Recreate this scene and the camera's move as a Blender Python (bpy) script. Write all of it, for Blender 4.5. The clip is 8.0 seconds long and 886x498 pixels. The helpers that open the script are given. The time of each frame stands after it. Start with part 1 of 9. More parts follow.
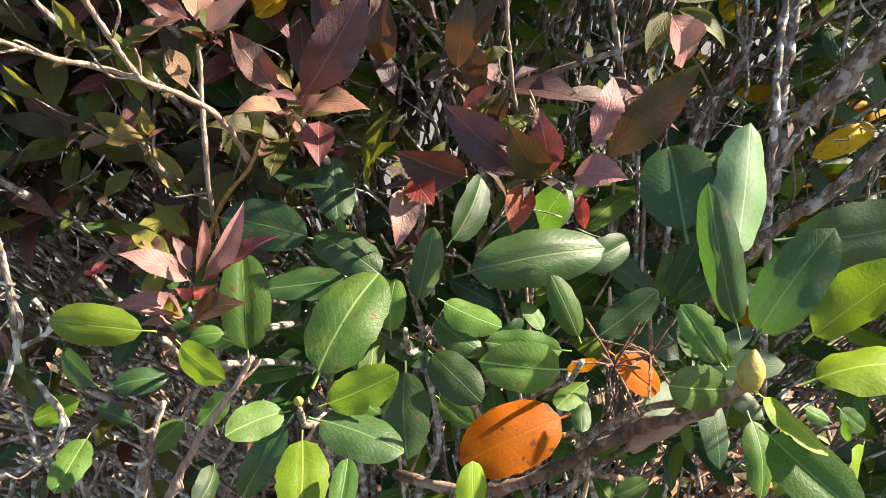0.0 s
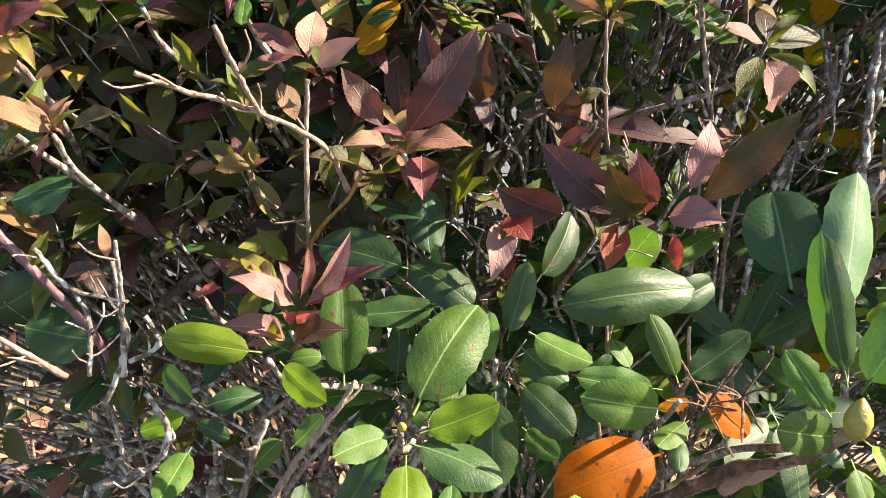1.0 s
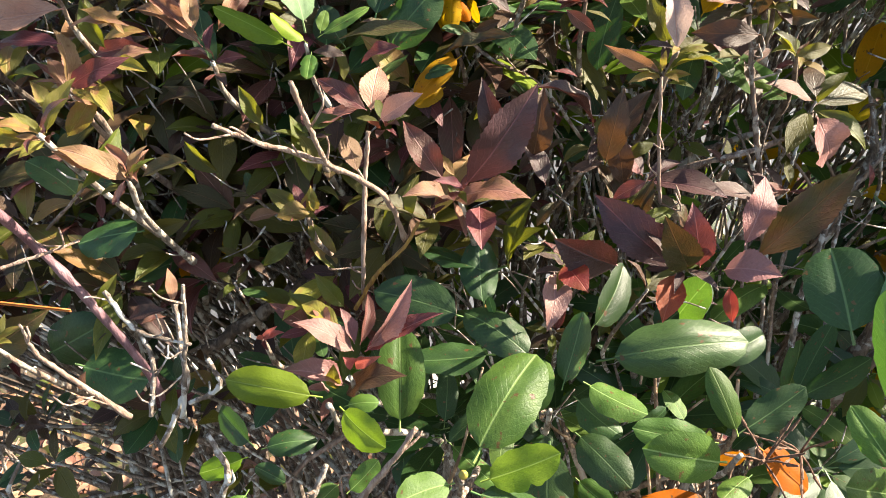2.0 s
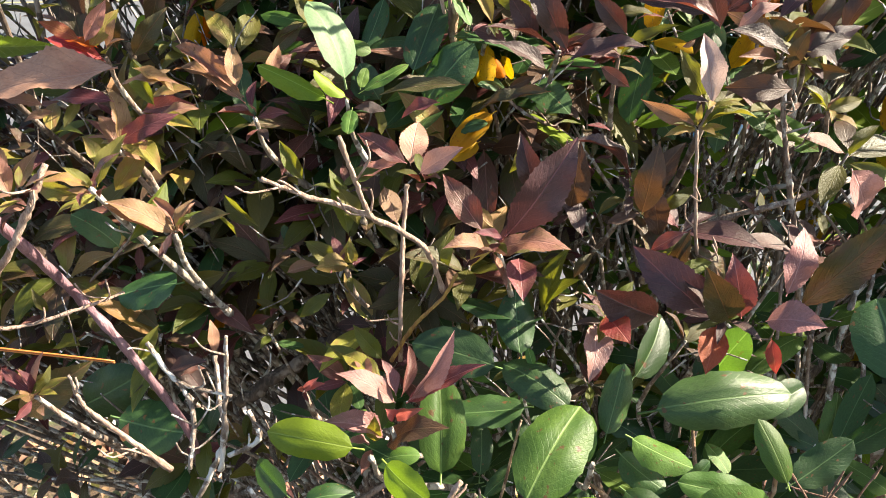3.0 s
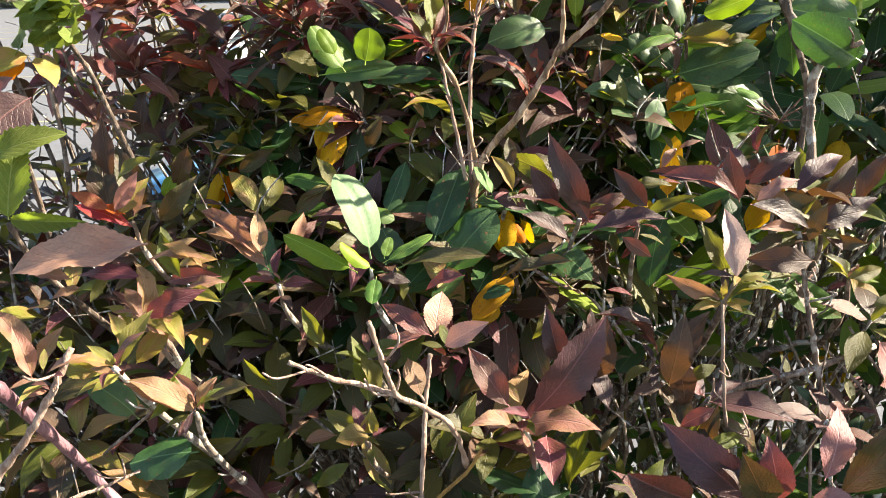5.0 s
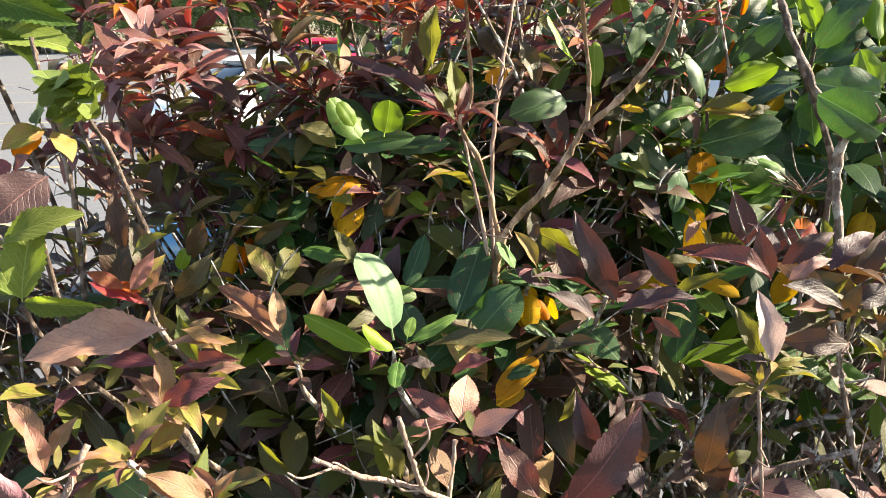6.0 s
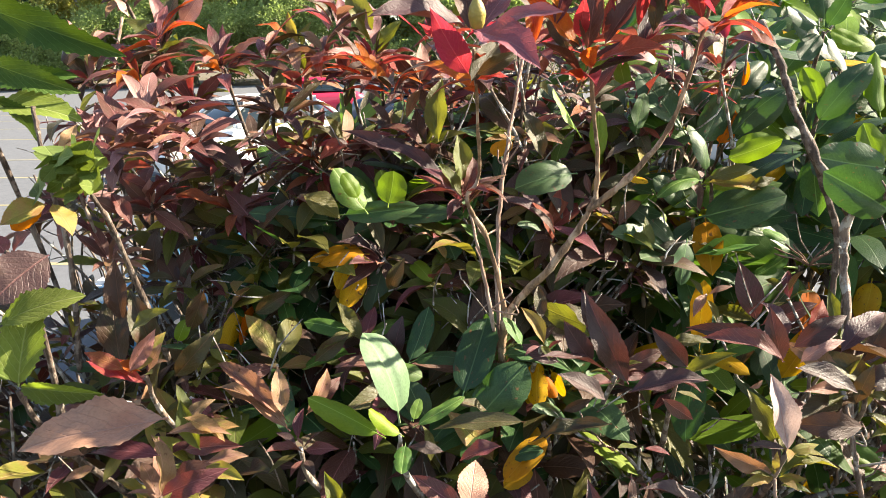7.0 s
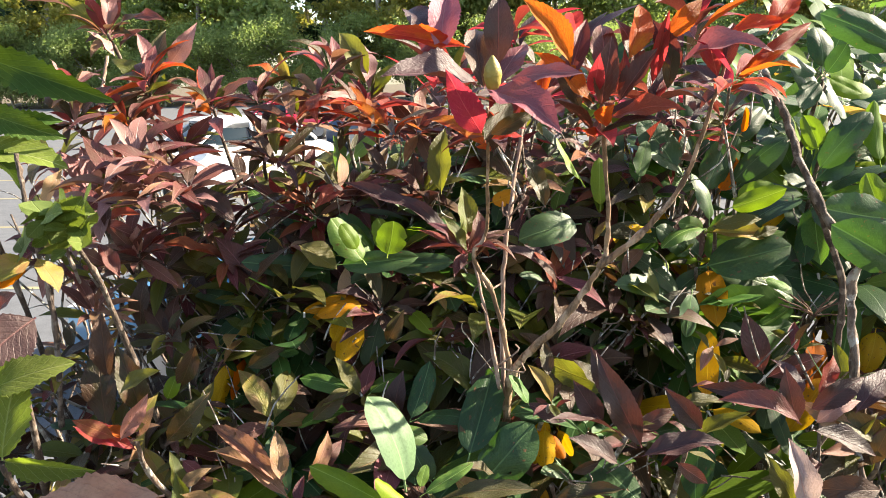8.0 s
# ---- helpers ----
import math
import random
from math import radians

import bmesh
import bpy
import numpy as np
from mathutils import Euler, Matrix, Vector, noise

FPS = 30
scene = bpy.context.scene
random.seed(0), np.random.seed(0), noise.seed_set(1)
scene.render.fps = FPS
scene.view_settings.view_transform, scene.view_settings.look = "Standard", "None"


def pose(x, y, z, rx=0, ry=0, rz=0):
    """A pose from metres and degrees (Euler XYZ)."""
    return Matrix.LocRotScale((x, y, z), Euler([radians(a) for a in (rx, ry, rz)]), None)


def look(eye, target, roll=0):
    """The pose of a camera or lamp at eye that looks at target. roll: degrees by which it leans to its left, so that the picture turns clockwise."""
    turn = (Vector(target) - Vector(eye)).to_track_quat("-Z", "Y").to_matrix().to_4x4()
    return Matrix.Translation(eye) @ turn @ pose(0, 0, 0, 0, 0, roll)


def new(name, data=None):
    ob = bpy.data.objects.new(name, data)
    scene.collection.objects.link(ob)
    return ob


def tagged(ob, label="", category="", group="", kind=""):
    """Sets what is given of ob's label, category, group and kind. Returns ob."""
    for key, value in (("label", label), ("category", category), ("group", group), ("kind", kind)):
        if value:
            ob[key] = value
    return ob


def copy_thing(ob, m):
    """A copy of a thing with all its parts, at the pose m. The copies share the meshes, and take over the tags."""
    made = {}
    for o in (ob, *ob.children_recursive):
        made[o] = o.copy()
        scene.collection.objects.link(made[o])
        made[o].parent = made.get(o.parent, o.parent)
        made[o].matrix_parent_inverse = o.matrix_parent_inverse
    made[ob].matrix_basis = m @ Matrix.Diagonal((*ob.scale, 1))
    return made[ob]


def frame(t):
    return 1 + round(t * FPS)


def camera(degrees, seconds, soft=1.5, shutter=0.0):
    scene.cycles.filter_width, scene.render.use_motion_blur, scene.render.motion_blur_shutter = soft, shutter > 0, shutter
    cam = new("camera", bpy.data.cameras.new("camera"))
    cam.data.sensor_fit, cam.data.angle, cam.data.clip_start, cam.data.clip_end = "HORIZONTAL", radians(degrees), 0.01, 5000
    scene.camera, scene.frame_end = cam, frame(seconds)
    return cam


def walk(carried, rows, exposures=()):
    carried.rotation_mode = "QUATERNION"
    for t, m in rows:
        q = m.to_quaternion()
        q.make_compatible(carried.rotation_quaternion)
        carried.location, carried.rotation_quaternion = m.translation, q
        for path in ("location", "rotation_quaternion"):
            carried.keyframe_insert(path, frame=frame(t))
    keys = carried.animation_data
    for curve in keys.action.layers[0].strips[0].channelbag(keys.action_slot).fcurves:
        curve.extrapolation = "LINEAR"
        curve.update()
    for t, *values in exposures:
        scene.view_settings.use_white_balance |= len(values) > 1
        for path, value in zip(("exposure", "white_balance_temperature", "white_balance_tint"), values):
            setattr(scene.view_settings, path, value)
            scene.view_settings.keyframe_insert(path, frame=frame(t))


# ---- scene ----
cam = camera(60.0, 8.0, soft=0.5)
PATH = [
    (0, (0.0640, 0.0580, 1.4540), (0.0320, 1.6370, 0.2265), -1.50),
    (0.5, (0.0480, 0.0504, 1.4643), (-0.0470, 1.6454, 0.2612), -1.70),
    (1, (0.0250, 0.0465, 1.4675), (-0.1190, 1.6649, 0.3005), -1.70),
    (1.5, (0.0110, 0.0418, 1.4756), (-0.1660, 1.6879, 0.3526), -1.60),
    (3, (-0.0220, 0.0290, 1.4801), (-0.2640, 1.7728, 0.5305), -2.40),
    (3.5, (-0.0300, 0.0342, 1.4849), (-0.2720, 1.8104, 0.5981), -2.20),
    (4, (-0.0330, 0.0415, 1.4937), (-0.2770, 1.8549, 0.6865), -2.30),
    (4.5, (-0.0350, 0.0432, 1.5106), (-0.2820, 1.8840, 0.7674), -2.10),
    (6, (-0.0680, 0.0737, 1.5495), (-0.3110, 1.9729, 0.9711), -1.90),
    (6.5, (-0.0750, 0.0804, 1.5672), (-0.3120, 1.9944, 1.0374), -1.70),
    (7, (-0.0840, 0.0909, 1.5818), (-0.3010, 2.0187, 1.0955), -1.50),
    (7.5, (-0.1010, 0.0994, 1.5935), (-0.2840, 2.0383, 1.1367), -1.30),
    (8, (-0.1130, 0.1169, 1.6079), (-0.2630, 2.0626, 1.1718), -1.10),
]
walk(cam, [(t, look(eye, target, roll)) for t, eye, target, roll in PATH],
     exposures=[(0, 2.17), (1.5, 2.22), (3.5, 2.36), (4.5, 2.44), (6, 2.40), (8, 2.24)])

# ---- light ----
SUN = Vector((0.76, 0.27, 0.54)).normalized()
world = bpy.data.worlds.new("sky")
scene.world = world
world.use_nodes = True
wn = world.node_tree.nodes
sky = wn.new("ShaderNodeTexSky")
sky.sky_type, sky.sun_disc = "NISHITA", False
sky.sun_elevation = math.asin(SUN.z)
sky.sun_rotation = math.atan2(SUN.x, SUN.y)
world.node_tree.links.new(sky.outputs[0], wn["Background"].inputs["Color"])
wn["Background"].inputs["Strength"].default_value = 0.08
sun = new("sun", bpy.data.lights.new("sun", "SUN"))
sun.data.energy, sun.data.angle, sun.data.color = 5.0, radians(0.6), (1.0, 0.92, 0.78)
sun.matrix_world = look(SUN * 30, (0, 0, 0))
scene.view_settings.use_white_balance = True
scene.view_settings.white_balance_temperature = 7100


# ---- materials ----
class Nodes:
    """A small wrapper to wire node materials in few lines."""

    def __init__(self, name):
        self.mat = bpy.data.materials.new(name)
        self.mat.use_nodes = True
        self.tree = self.mat.node_tree
        self.tree.nodes.clear()

    def add(self, kind, **ins):
        n = self.tree.nodes.new("ShaderNode" + kind)
        for key, v in ins.items():
            self.put(n.inputs[key.replace("_", " ")], v)
        return n

    def put(self, socket, v):
        if isinstance(v, bpy.types.NodeSocket):
            self.tree.links.new(v, socket)
        else:
            socket.default_value = v

    def math(self, op, a, b=0.0, clamp=False):
        n = self.tree.nodes.new("ShaderNodeMath")
        n.operation, n.use_clamp = op, clamp
        self.put(n.inputs[0], a)
        self.put(n.inputs[1], b)
        return n.outputs[0]

    def mix(self, fac, a, b, blend="MIX"):
        n = self.tree.nodes.new("ShaderNodeMix")
        n.data_type, n.blend_type = "RGBA", blend
        self.put(n.inputs["Factor"], fac)
        self.put(n.inputs[6], a if isinstance(a, bpy.types.NodeSocket) else (*a, 1))
        self.put(n.inputs[7], b if isinstance(b, bpy.types.NodeSocket) else (*b, 1))
        return n.outputs[2]

    def noise(self, vec, scale, detail=3.0, rough=0.55):
        n = self.add("TexNoise", Scale=scale, Detail=detail, Roughness=rough)
        if vec:
            self.put(n.inputs["Vector"], vec)
        return n.outputs["Fac"]

    def ramp(self, v, lo, hi):
        n = self.add("MapRange", Value=v)
        n.interpolation_type = "SMOOTHSTEP"
        n.inputs["From Min"].default_value, n.inputs["From Max"].default_value = lo, hi
        return n.outputs["Result"]

    def done(self, shader):
        out = self.tree.nodes.new("ShaderNodeOutputMaterial")
        self.tree.links.new(shader, out.inputs["Surface"])
        return self.mat

    def rand(self):
        a = self.add("ObjectInfo").outputs["Random"]
        b = self.add("NewGeometry").outputs["Random Per Island"]
        return self.math("FRACT", self.math("ADD", a, b))


def leaf_material(name, base, second, rib, glow, rough=0.38, through_light=0.32, blotch=0.5, veins=9.0, spots=0.0, spread=0.5, vein_show=0.18, relief_depth=0.55, gloss=0.34, rib_show=0.55):
    """Leaf skin: two colours in blotches, a pale midrib, side veins in colour and relief, light through the blade."""
    k = Nodes(name)
    uv = k.add("UVMap").outputs["UV"]
    sep = k.add("SeparateXYZ", Vector=uv)
    u, v = sep.outputs["X"], sep.outputs["Y"]
    rnd = k.rand()
    side = k.math("ABSOLUTE", k.math("SUBTRACT", u, 0.5))
    shift = k.add("CombineXYZ", X=k.math("MULTIPLY", rnd, 37.0), Y=k.math("MULTIPLY", rnd, 91.0), Z=v).outputs[0]
    where = k.add("VectorMath", Vector=uv)
    where.operation = "ADD"
    k.put(where.inputs[1], shift)
    where = where.outputs[0]
    patch = k.noise(where, 2.3, 3.0)
    fine = k.noise(where, 22.0, 4.0, 0.65)
    fac = k.math("ADD", k.ramp(k.math("ADD", patch, k.math("MULTIPLY", k.math("SUBTRACT", rnd, 0.5), spread)), 0.5 - blotch * 0.3, 0.5 + blotch * 0.3), 0.0)
    col = k.mix(fac, base, second)
    col = k.mix(k.math("MULTIPLY", k.ramp(fine, 0.35, 0.75), 0.5), col, tuple(c * 0.5 for c in base))
    # midrib and side veins
    ribm = k.math("SUBTRACT", 1.0, k.ramp(side, 0.006, 0.024))
    wave = k.math("SINE", k.math("MULTIPLY", k.math("ADD", k.math("SUBTRACT", v, k.math("MULTIPLY", side, 0.75)), k.math("MULTIPLY", k.noise(where, 4.0, 2.0), 0.12)), veins * 6.283))
    veinm = k.ramp(wave, 0.93, 1.0)
    col = k.mix(k.math("MULTIPLY", veinm, vein_show), col, rib)
    col = k.mix(k.math("MULTIPLY", ribm, rib_show), col, rib)
    col = k.mix(k.math("LESS_THAN", v, 0.0), col, rib)
    if spots:
        sp = k.ramp(k.noise(where, 7.0, 2.0), 0.70 - spots * 0.1, 0.74 - spots * 0.1)
        col = k.mix(sp, col, (0.10, 0.05, 0.02))
    hsv = k.add("HueSaturation", Color=col)
    k.put(hsv.inputs["Hue"], k.math("ADD", 0.485, k.math("MULTIPLY", k.math("FRACT", k.math("MULTIPLY", rnd, 7.3)), 0.03)))
    k.put(hsv.inputs["Value"], k.math("ADD", 0.72, k.math("MULTIPLY", k.math("FRACT", k.math("MULTIPLY", rnd, 13.7)), 0.56)))
    col = hsv.outputs[0]
    quilt = k.math("MULTIPLY", wave, -0.14 * max(0.0, min(vein_show, 0.3) - 0.08))
    relief = k.math("ADD", k.math("ADD", quilt, k.math("MULTIPLY", fine, 0.5)), k.math("SUBTRACT", k.math("MULTIPLY", patch, 0.5), k.math("MULTIPLY", k.math("ADD", k.math("MULTIPLY", veinm, vein_show * 3.0), ribm), 0.35)))
    bump = k.add("Bump", Height=relief, Strength=relief_depth, Distance=0.003).outputs[0]
    p = k.add("BsdfPrincipled", Base_Color=col, Normal=bump)
    k.put(p.inputs["Roughness"], k.math("ADD", rough - 0.06, k.math("MULTIPLY", fine, 0.2)))
    k.put(p.inputs["Specular IOR Level"], gloss)
    tl = k.add("BsdfTranslucent", Color=k.mix(0.6, col, glow), Normal=bump)
    m = k.add("MixShader", Fac=through_light)
    k.put(m.inputs[1], p.outputs[0])
    k.put(m.inputs[2], tl.outputs[0])
    return k.done(m.outputs[0])


def bark_material(name, base, dark, scale=90.0, rough=0.85, pale=None):
    k = Nodes(name)
    at = k.add("TexCoord").outputs["Object"]
    mp = k.add("Mapping", Vector=at)
    mp.inputs["Scale"].default_value = (1, 1, 0.22)
    streak = k.noise(mp.outputs[0], scale * 2.2, 5.0, 0.7)
    patch = k.noise(at, scale * 0.35, 3.0)
    col = k.mix(k.ramp(streak, 0.40, 0.60), dark, base)
    col = k.mix(k.math("MULTIPLY", k.ramp(patch, 0.45, 0.7), 0.6), col, dark)
    if pale:
        col = k.mix(k.ramp(k.noise(at, scale * 0.8, 4.0), 0.50, 0.60), col, pale)
    bump = k.add("Bump", Height=streak, Strength=1.0, Distance=0.006).outputs[0]
    p = k.add("BsdfPrincipled", Base_Color=col, Normal=bump, Roughness=rough)
    return k.done(p.outputs[0])


def plain(name, base, second, scale, rough, bump=0.3, metal=0.0, coat=0.0, dist=0.01):
    k = Nodes(name)
    at = k.add("TexCoord").outputs["Object"]
    a, b = k.noise(at, scale, 5.0, 0.65), k.noise(at, scale * 0.07, 3.0)
    col = k.mix(k.ramp(a, 0.3, 0.7), base, second)
    col = k.mix(k.math("MULTIPLY", k.ramp(b, 0.4, 0.7), 0.4), col, tuple(c * 0.6 for c in base))
    bm = k.add("Bump", Height=a, Strength=bump, Distance=dist).outputs[0]
    p = k.add("BsdfPrincipled", Base_Color=col, Normal=bm, Roughness=rough, Metallic=metal)
    p.inputs["Coat Weight"].default_value = coat
    return k.done(p.outputs[0])


LEAF = {
    "Mr": leaf_material("maroon_leaf", (0.125, 0.034, 0.034), (0.092, 0.042, 0.028), (0.36, 0.15, 0.14), (0.46, 0.08, 0.05), spread=0.6, through_light=0.16),
    "Mp": leaf_material("purple_leaf", (0.052, 0.025, 0.025), (0.058, 0.034, 0.026), (0.17, 0.07, 0.07), (0.24, 0.05, 0.035), through_light=0.10),
    "Mo": leaf_material("olive_leaf", (0.080, 0.100, 0.016), (0.092, 0.082, 0.019), (0.18, 0.15, 0.05), (0.42, 0.42, 0.02), spread=0.8),
    "Mt": leaf_material("dusty_pink_leaf", (0.27, 0.128, 0.088), (0.22, 0.132, 0.062), (0.42, 0.23, 0.19), (0.55, 0.24, 0.10), spread=0.6, spots=0.3, through_light=0.22),
    # pale pink takes in the sunlit sheen of maroon leaves
    "Mv": leaf_material("mauve_pink_leaf", (0.32, 0.165, 0.150), (0.25, 0.112, 0.100), (0.48, 0.27, 0.26), (0.5, 0.2, 0.12), spread=0.6, vein_show=0.2, through_light=0.14),
    "Mg": leaf_material("yellow_green_leaf", (0.21, 0.20, 0.035), (0.24, 0.13, 0.05), (0.33, 0.27, 0.09), (0.45, 0.40, 0.03)),
    "Mx": leaf_material("red_leaf", (0.23, 0.040, 0.034), (0.25, 0.080, 0.032), (0.42, 0.15, 0.10), (0.62, 0.065, 0.045), through_light=0.36, gloss=0.22),
    "Mf": leaf_material("flame_leaf", (0.40, 0.050, 0.025), (0.46, 0.16, 0.015), (0.52, 0.17, 0.08), (0.92, 0.13, 0.015), through_light=0.5, gloss=0.2),
    "Mc": leaf_material("crimson_leaf", (0.30, 0.030, 0.045), (0.34, 0.055, 0.040), (0.50, 0.15, 0.12), (0.85, 0.05, 0.07), through_light=0.5, gloss=0.2),
    # dark brown and olive, shade of the inner leaves included in the colour
    "Md": leaf_material("dusky_leaf", (0.066, 0.035, 0.021), (0.050, 0.048, 0.014), (0.17, 0.09, 0.05), (0.26, 0.10, 0.025), through_light=0.13, spread=0.7),
    "Mb": leaf_material("brown_leaf", (0.42, 0.245, 0.155), (0.34, 0.175, 0.105), (0.40, 0.24, 0.18), (0.40, 0.16, 0.07), veins=9.0, vein_show=0.25, relief_depth=0.6, through_light=0.12),
    "Mw": leaf_material("pale_leaf", (0.60, 0.45, 0.40), (0.45, 0.33, 0.25), (0.62, 0.30, 0.24), (0.6, 0.4, 0.3), veins=8.0),
    "Mk": leaf_material("coral_leaf", (0.46, 0.105, 0.095), (0.42, 0.125, 0.115), (0.52, 0.20, 0.18), (0.8, 0.16, 0.12), through_light=0.25, gloss=0.25),
    "Mq": leaf_material("mauve_leaf", (0.26, 0.11, 0.13), (0.24, 0.07, 0.09), (0.36, 0.17, 0.18), (0.6, 0.1, 0.08), through_light=0.18),
    "Rm": leaf_material("green_leaf", (0.052, 0.116, 0.021), (0.090, 0.165, 0.031), (0.26, 0.38, 0.12), (0.22, 0.46, 0.03), rough=0.42, veins=11.0, spots=0.35, through_light=0.28, vein_show=0.12, relief_depth=0.3, gloss=0.28, rib_show=0.75),
    # darker green, with the shade on some leaves put into the colour
    "Rd": leaf_material("dark_green_leaf", (0.018, 0.050, 0.014), (0.036, 0.080, 0.022), (0.11, 0.19, 0.07), (0.12, 0.30, 0.03), rough=0.4, veins=11.0, spots=0.35, through_light=0.2, vein_show=0.12, relief_depth=0.3, gloss=0.4, rib_show=0.75),
    # yellower green, with the sunlight on some leaves put into the colour
    "Ry": leaf_material("bright_green_leaf", (0.120, 0.200, 0.010), (0.150, 0.225, 0.014), (0.30, 0.40, 0.08), (0.34, 0.56, 0.02), rough=0.45, veins=11.0, through_light=0.36, vein_show=0.1, relief_depth=0.26, gloss=0.32, rib_show=0.7),
    "Rp": leaf_material("bloomy_pale_green_leaf", (0.095, 0.165, 0.080), (0.125, 0.20, 0.10), (0.26, 0.36, 0.17), (0.24, 0.46, 0.08), rough=0.5, veins=11.0, through_light=0.2, vein_show=0.06, relief_depth=0.15, gloss=0.25, rib_show=0.5),
    "Ro": leaf_material("orange_leaf", (0.48, 0.145, 0.003), (0.42, 0.105, 0.003), (0.46, 0.18, 0.015), (0.85, 0.22, 0.003), rough=0.5, veins=10.0, spots=0.5, vein_show=0.08, relief_depth=0.26, gloss=0.16, rib_show=0.3, through_light=0.45),
    "Yl": leaf_material("yellow_leaf", (0.56, 0.33, 0.008), (0.48, 0.22, 0.008), (0.62, 0.42, 0.05), (0.85, 0.50, 0.01), rough=0.5, veins=10.0, spots=0.5, vein_show=0.08, relief_depth=0.26, gloss=0.18, rib_show=0.38),
    "Cg": leaf_material("serrate_green_leaf", (0.135, 0.185, 0.032), (0.17, 0.21, 0.045), (0.38, 0.42, 0.16), (0.34, 0.48, 0.03), veins=8.0, rough=0.6, through_light=0.42, vein_show=0.5, gloss=0.2),
    "Dg": leaf_material("drooping_green_leaf", (0.034, 0.075, 0.012), (0.05, 0.095, 0.016), (0.14, 0.21, 0.06), (0.24, 0.40, 0.02), veins=9.0, rough=0.6, through_light=0.08, vein_show=0.35, gloss=0.15),
    "Cy": leaf_material("crinkled_leaf", (0.10, 0.155, 0.026), (0.13, 0.18, 0.034), (0.30, 0.36, 0.12), (0.34, 0.46, 0.04), veins=6.0, rough=0.6, through_light=0.2, relief_depth=0.8, vein_show=0.35),
}
BARK = {
    "grey": bark_material("grey_bark", (0.36, 0.31, 0.26), (0.14, 0.11, 0.085), pale=(0.5, 0.48, 0.44)),
    "pale": bark_material("pale_twig", (0.42, 0.31, 0.25), (0.24, 0.15, 0.11)),
    "lichen": bark_material("lichen_bark", (0.30, 0.24, 0.20), (0.12, 0.09, 0.07), pale=(0.60, 0.59, 0.56)),
    "bark": bark_material("brown_bark", (0.30, 0.22, 0.17), (0.12, 0.08, 0.06), pale=(0.45, 0.41, 0.36)),
    "peel": bark_material("peeling_bark", (0.34, 0.22, 0.13), (0.12, 0.075, 0.045), scale=60.0, pale=(0.46, 0.34, 0.24)),
    "rust": bark_material("rusty_peeling_bark", (0.17, 0.085, 0.055), (0.05, 0.028, 0.02), scale=45.0, pale=(0.30, 0.20, 0.15)),
    "purple": bark_material("purple_cane", (0.26, 0.15, 0.17), (0.13, 0.065, 0.08), scale=40.0, rough=0.5),
    "yellow": bark_material("yellow_twig", (0.42, 0.25, 0.06), (0.25, 0.13, 0.04)),
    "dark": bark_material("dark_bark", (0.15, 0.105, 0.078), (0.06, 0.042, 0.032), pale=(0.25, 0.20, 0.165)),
}


# ---- mesh tools ----
def mesh_object(name, verts, faces, mats, parent=None, uvs=None, index=None, smooth=True):
    me = bpy.data.meshes.new(name)
    me.from_pydata([tuple(v) for v in verts], [], faces)
    for m in mats:
        me.materials.append(m)
    if uvs is not None:
        layer = me.uv_layers.new(name="UVMap")
        loops = np.empty(len(me.loops), dtype=np.int32)
        me.loops.foreach_get("vertex_index", loops)
        layer.data.foreach_set("uv", np.asarray(uvs, dtype=np.float32)[loops].ravel())
    if index is not None:
        me.polygons.foreach_set("material_index", np.asarray(index, dtype=np.int32))
    me.polygons.foreach_set("use_smooth", np.full(len(me.polygons), smooth))
    me.update()
    ob = new(name, me)
    if parent:
        ob.parent = parent
    return ob


def bm_object(name, bm, mat, parent=None, label="", smooth=False):
    me = bpy.data.meshes.new(name)
    bm.to_mesh(me)
    bm.free()
    me.materials.append(mat)
    me.polygons.foreach_set("use_smooth", np.full(len(me.polygons), smooth))
    ob = new(name, me)
    if parent:
        ob.parent = parent
    return tagged(ob, label=label)


def smooth_line(pts, steps):
    """A Catmull-Rom line through the points."""
    p = [np.array(q, dtype=float) for q in pts]
    p = [2 * p[0] - p[1], *p, 2 * p[-1] - p[-2]]
    out = []
    for i in range(1, len(p) - 2):
        for s in range(steps):
            t = s / steps
            out.append(0.5 * (2 * p[i] + (p[i + 1] - p[i - 1]) * t + (2 * p[i - 1] - 5 * p[i] + 4 * p[i + 1] - p[i + 2]) * t * t
                              + (3 * p[i] - p[i - 1] - 3 * p[i + 1] + p[i + 2]) * t ** 3))
    out.append(p[-2])
    return np.array(out)


def tube(line, r0, r1, sides=6, knots=0.0, rng=None):
    """Vertices and faces of a tapered, slightly knotty stem along a line."""
    n = len(line)
    tan = np.gradient(line, axis=0)
    tan /= np.linalg.norm(tan, axis=1)[:, None] + 1e-9
    ref = np.array((0.31, 0.87, 0.38))
    verts, faces = [], []
    for i in range(n):
        a = np.cross(tan[i], ref)
        a /= np.linalg.norm(a)
        b = np.cross(tan[i], a)
        r = r0 + (r1 - r0) * i / (n - 1)
        if knots:
            r *= 1 + rng.uniform(-0.13, 0.13) + (0.3 if rng.random() < 0.09 else 0)
        for s in range(sides):
            w = 2 * math.pi * s / sides
            rr = r * (1 + (rng.uniform(-knots, knots) if knots else 0))
            verts.append(line[i] + (a * math.cos(w) + b * math.sin(w)) * rr)
    for i in range(n - 1):
        for s in range(sides):
            q = (s + 1) % sides
            faces.append((i * sides + s, i * sides + q, (i + 1) * sides + q, (i + 1) * sides + s))
    faces.append(tuple(reversed(range(sides))))
    faces.append(tuple(range((n - 1) * sides, n * sides)))
    return verts, faces


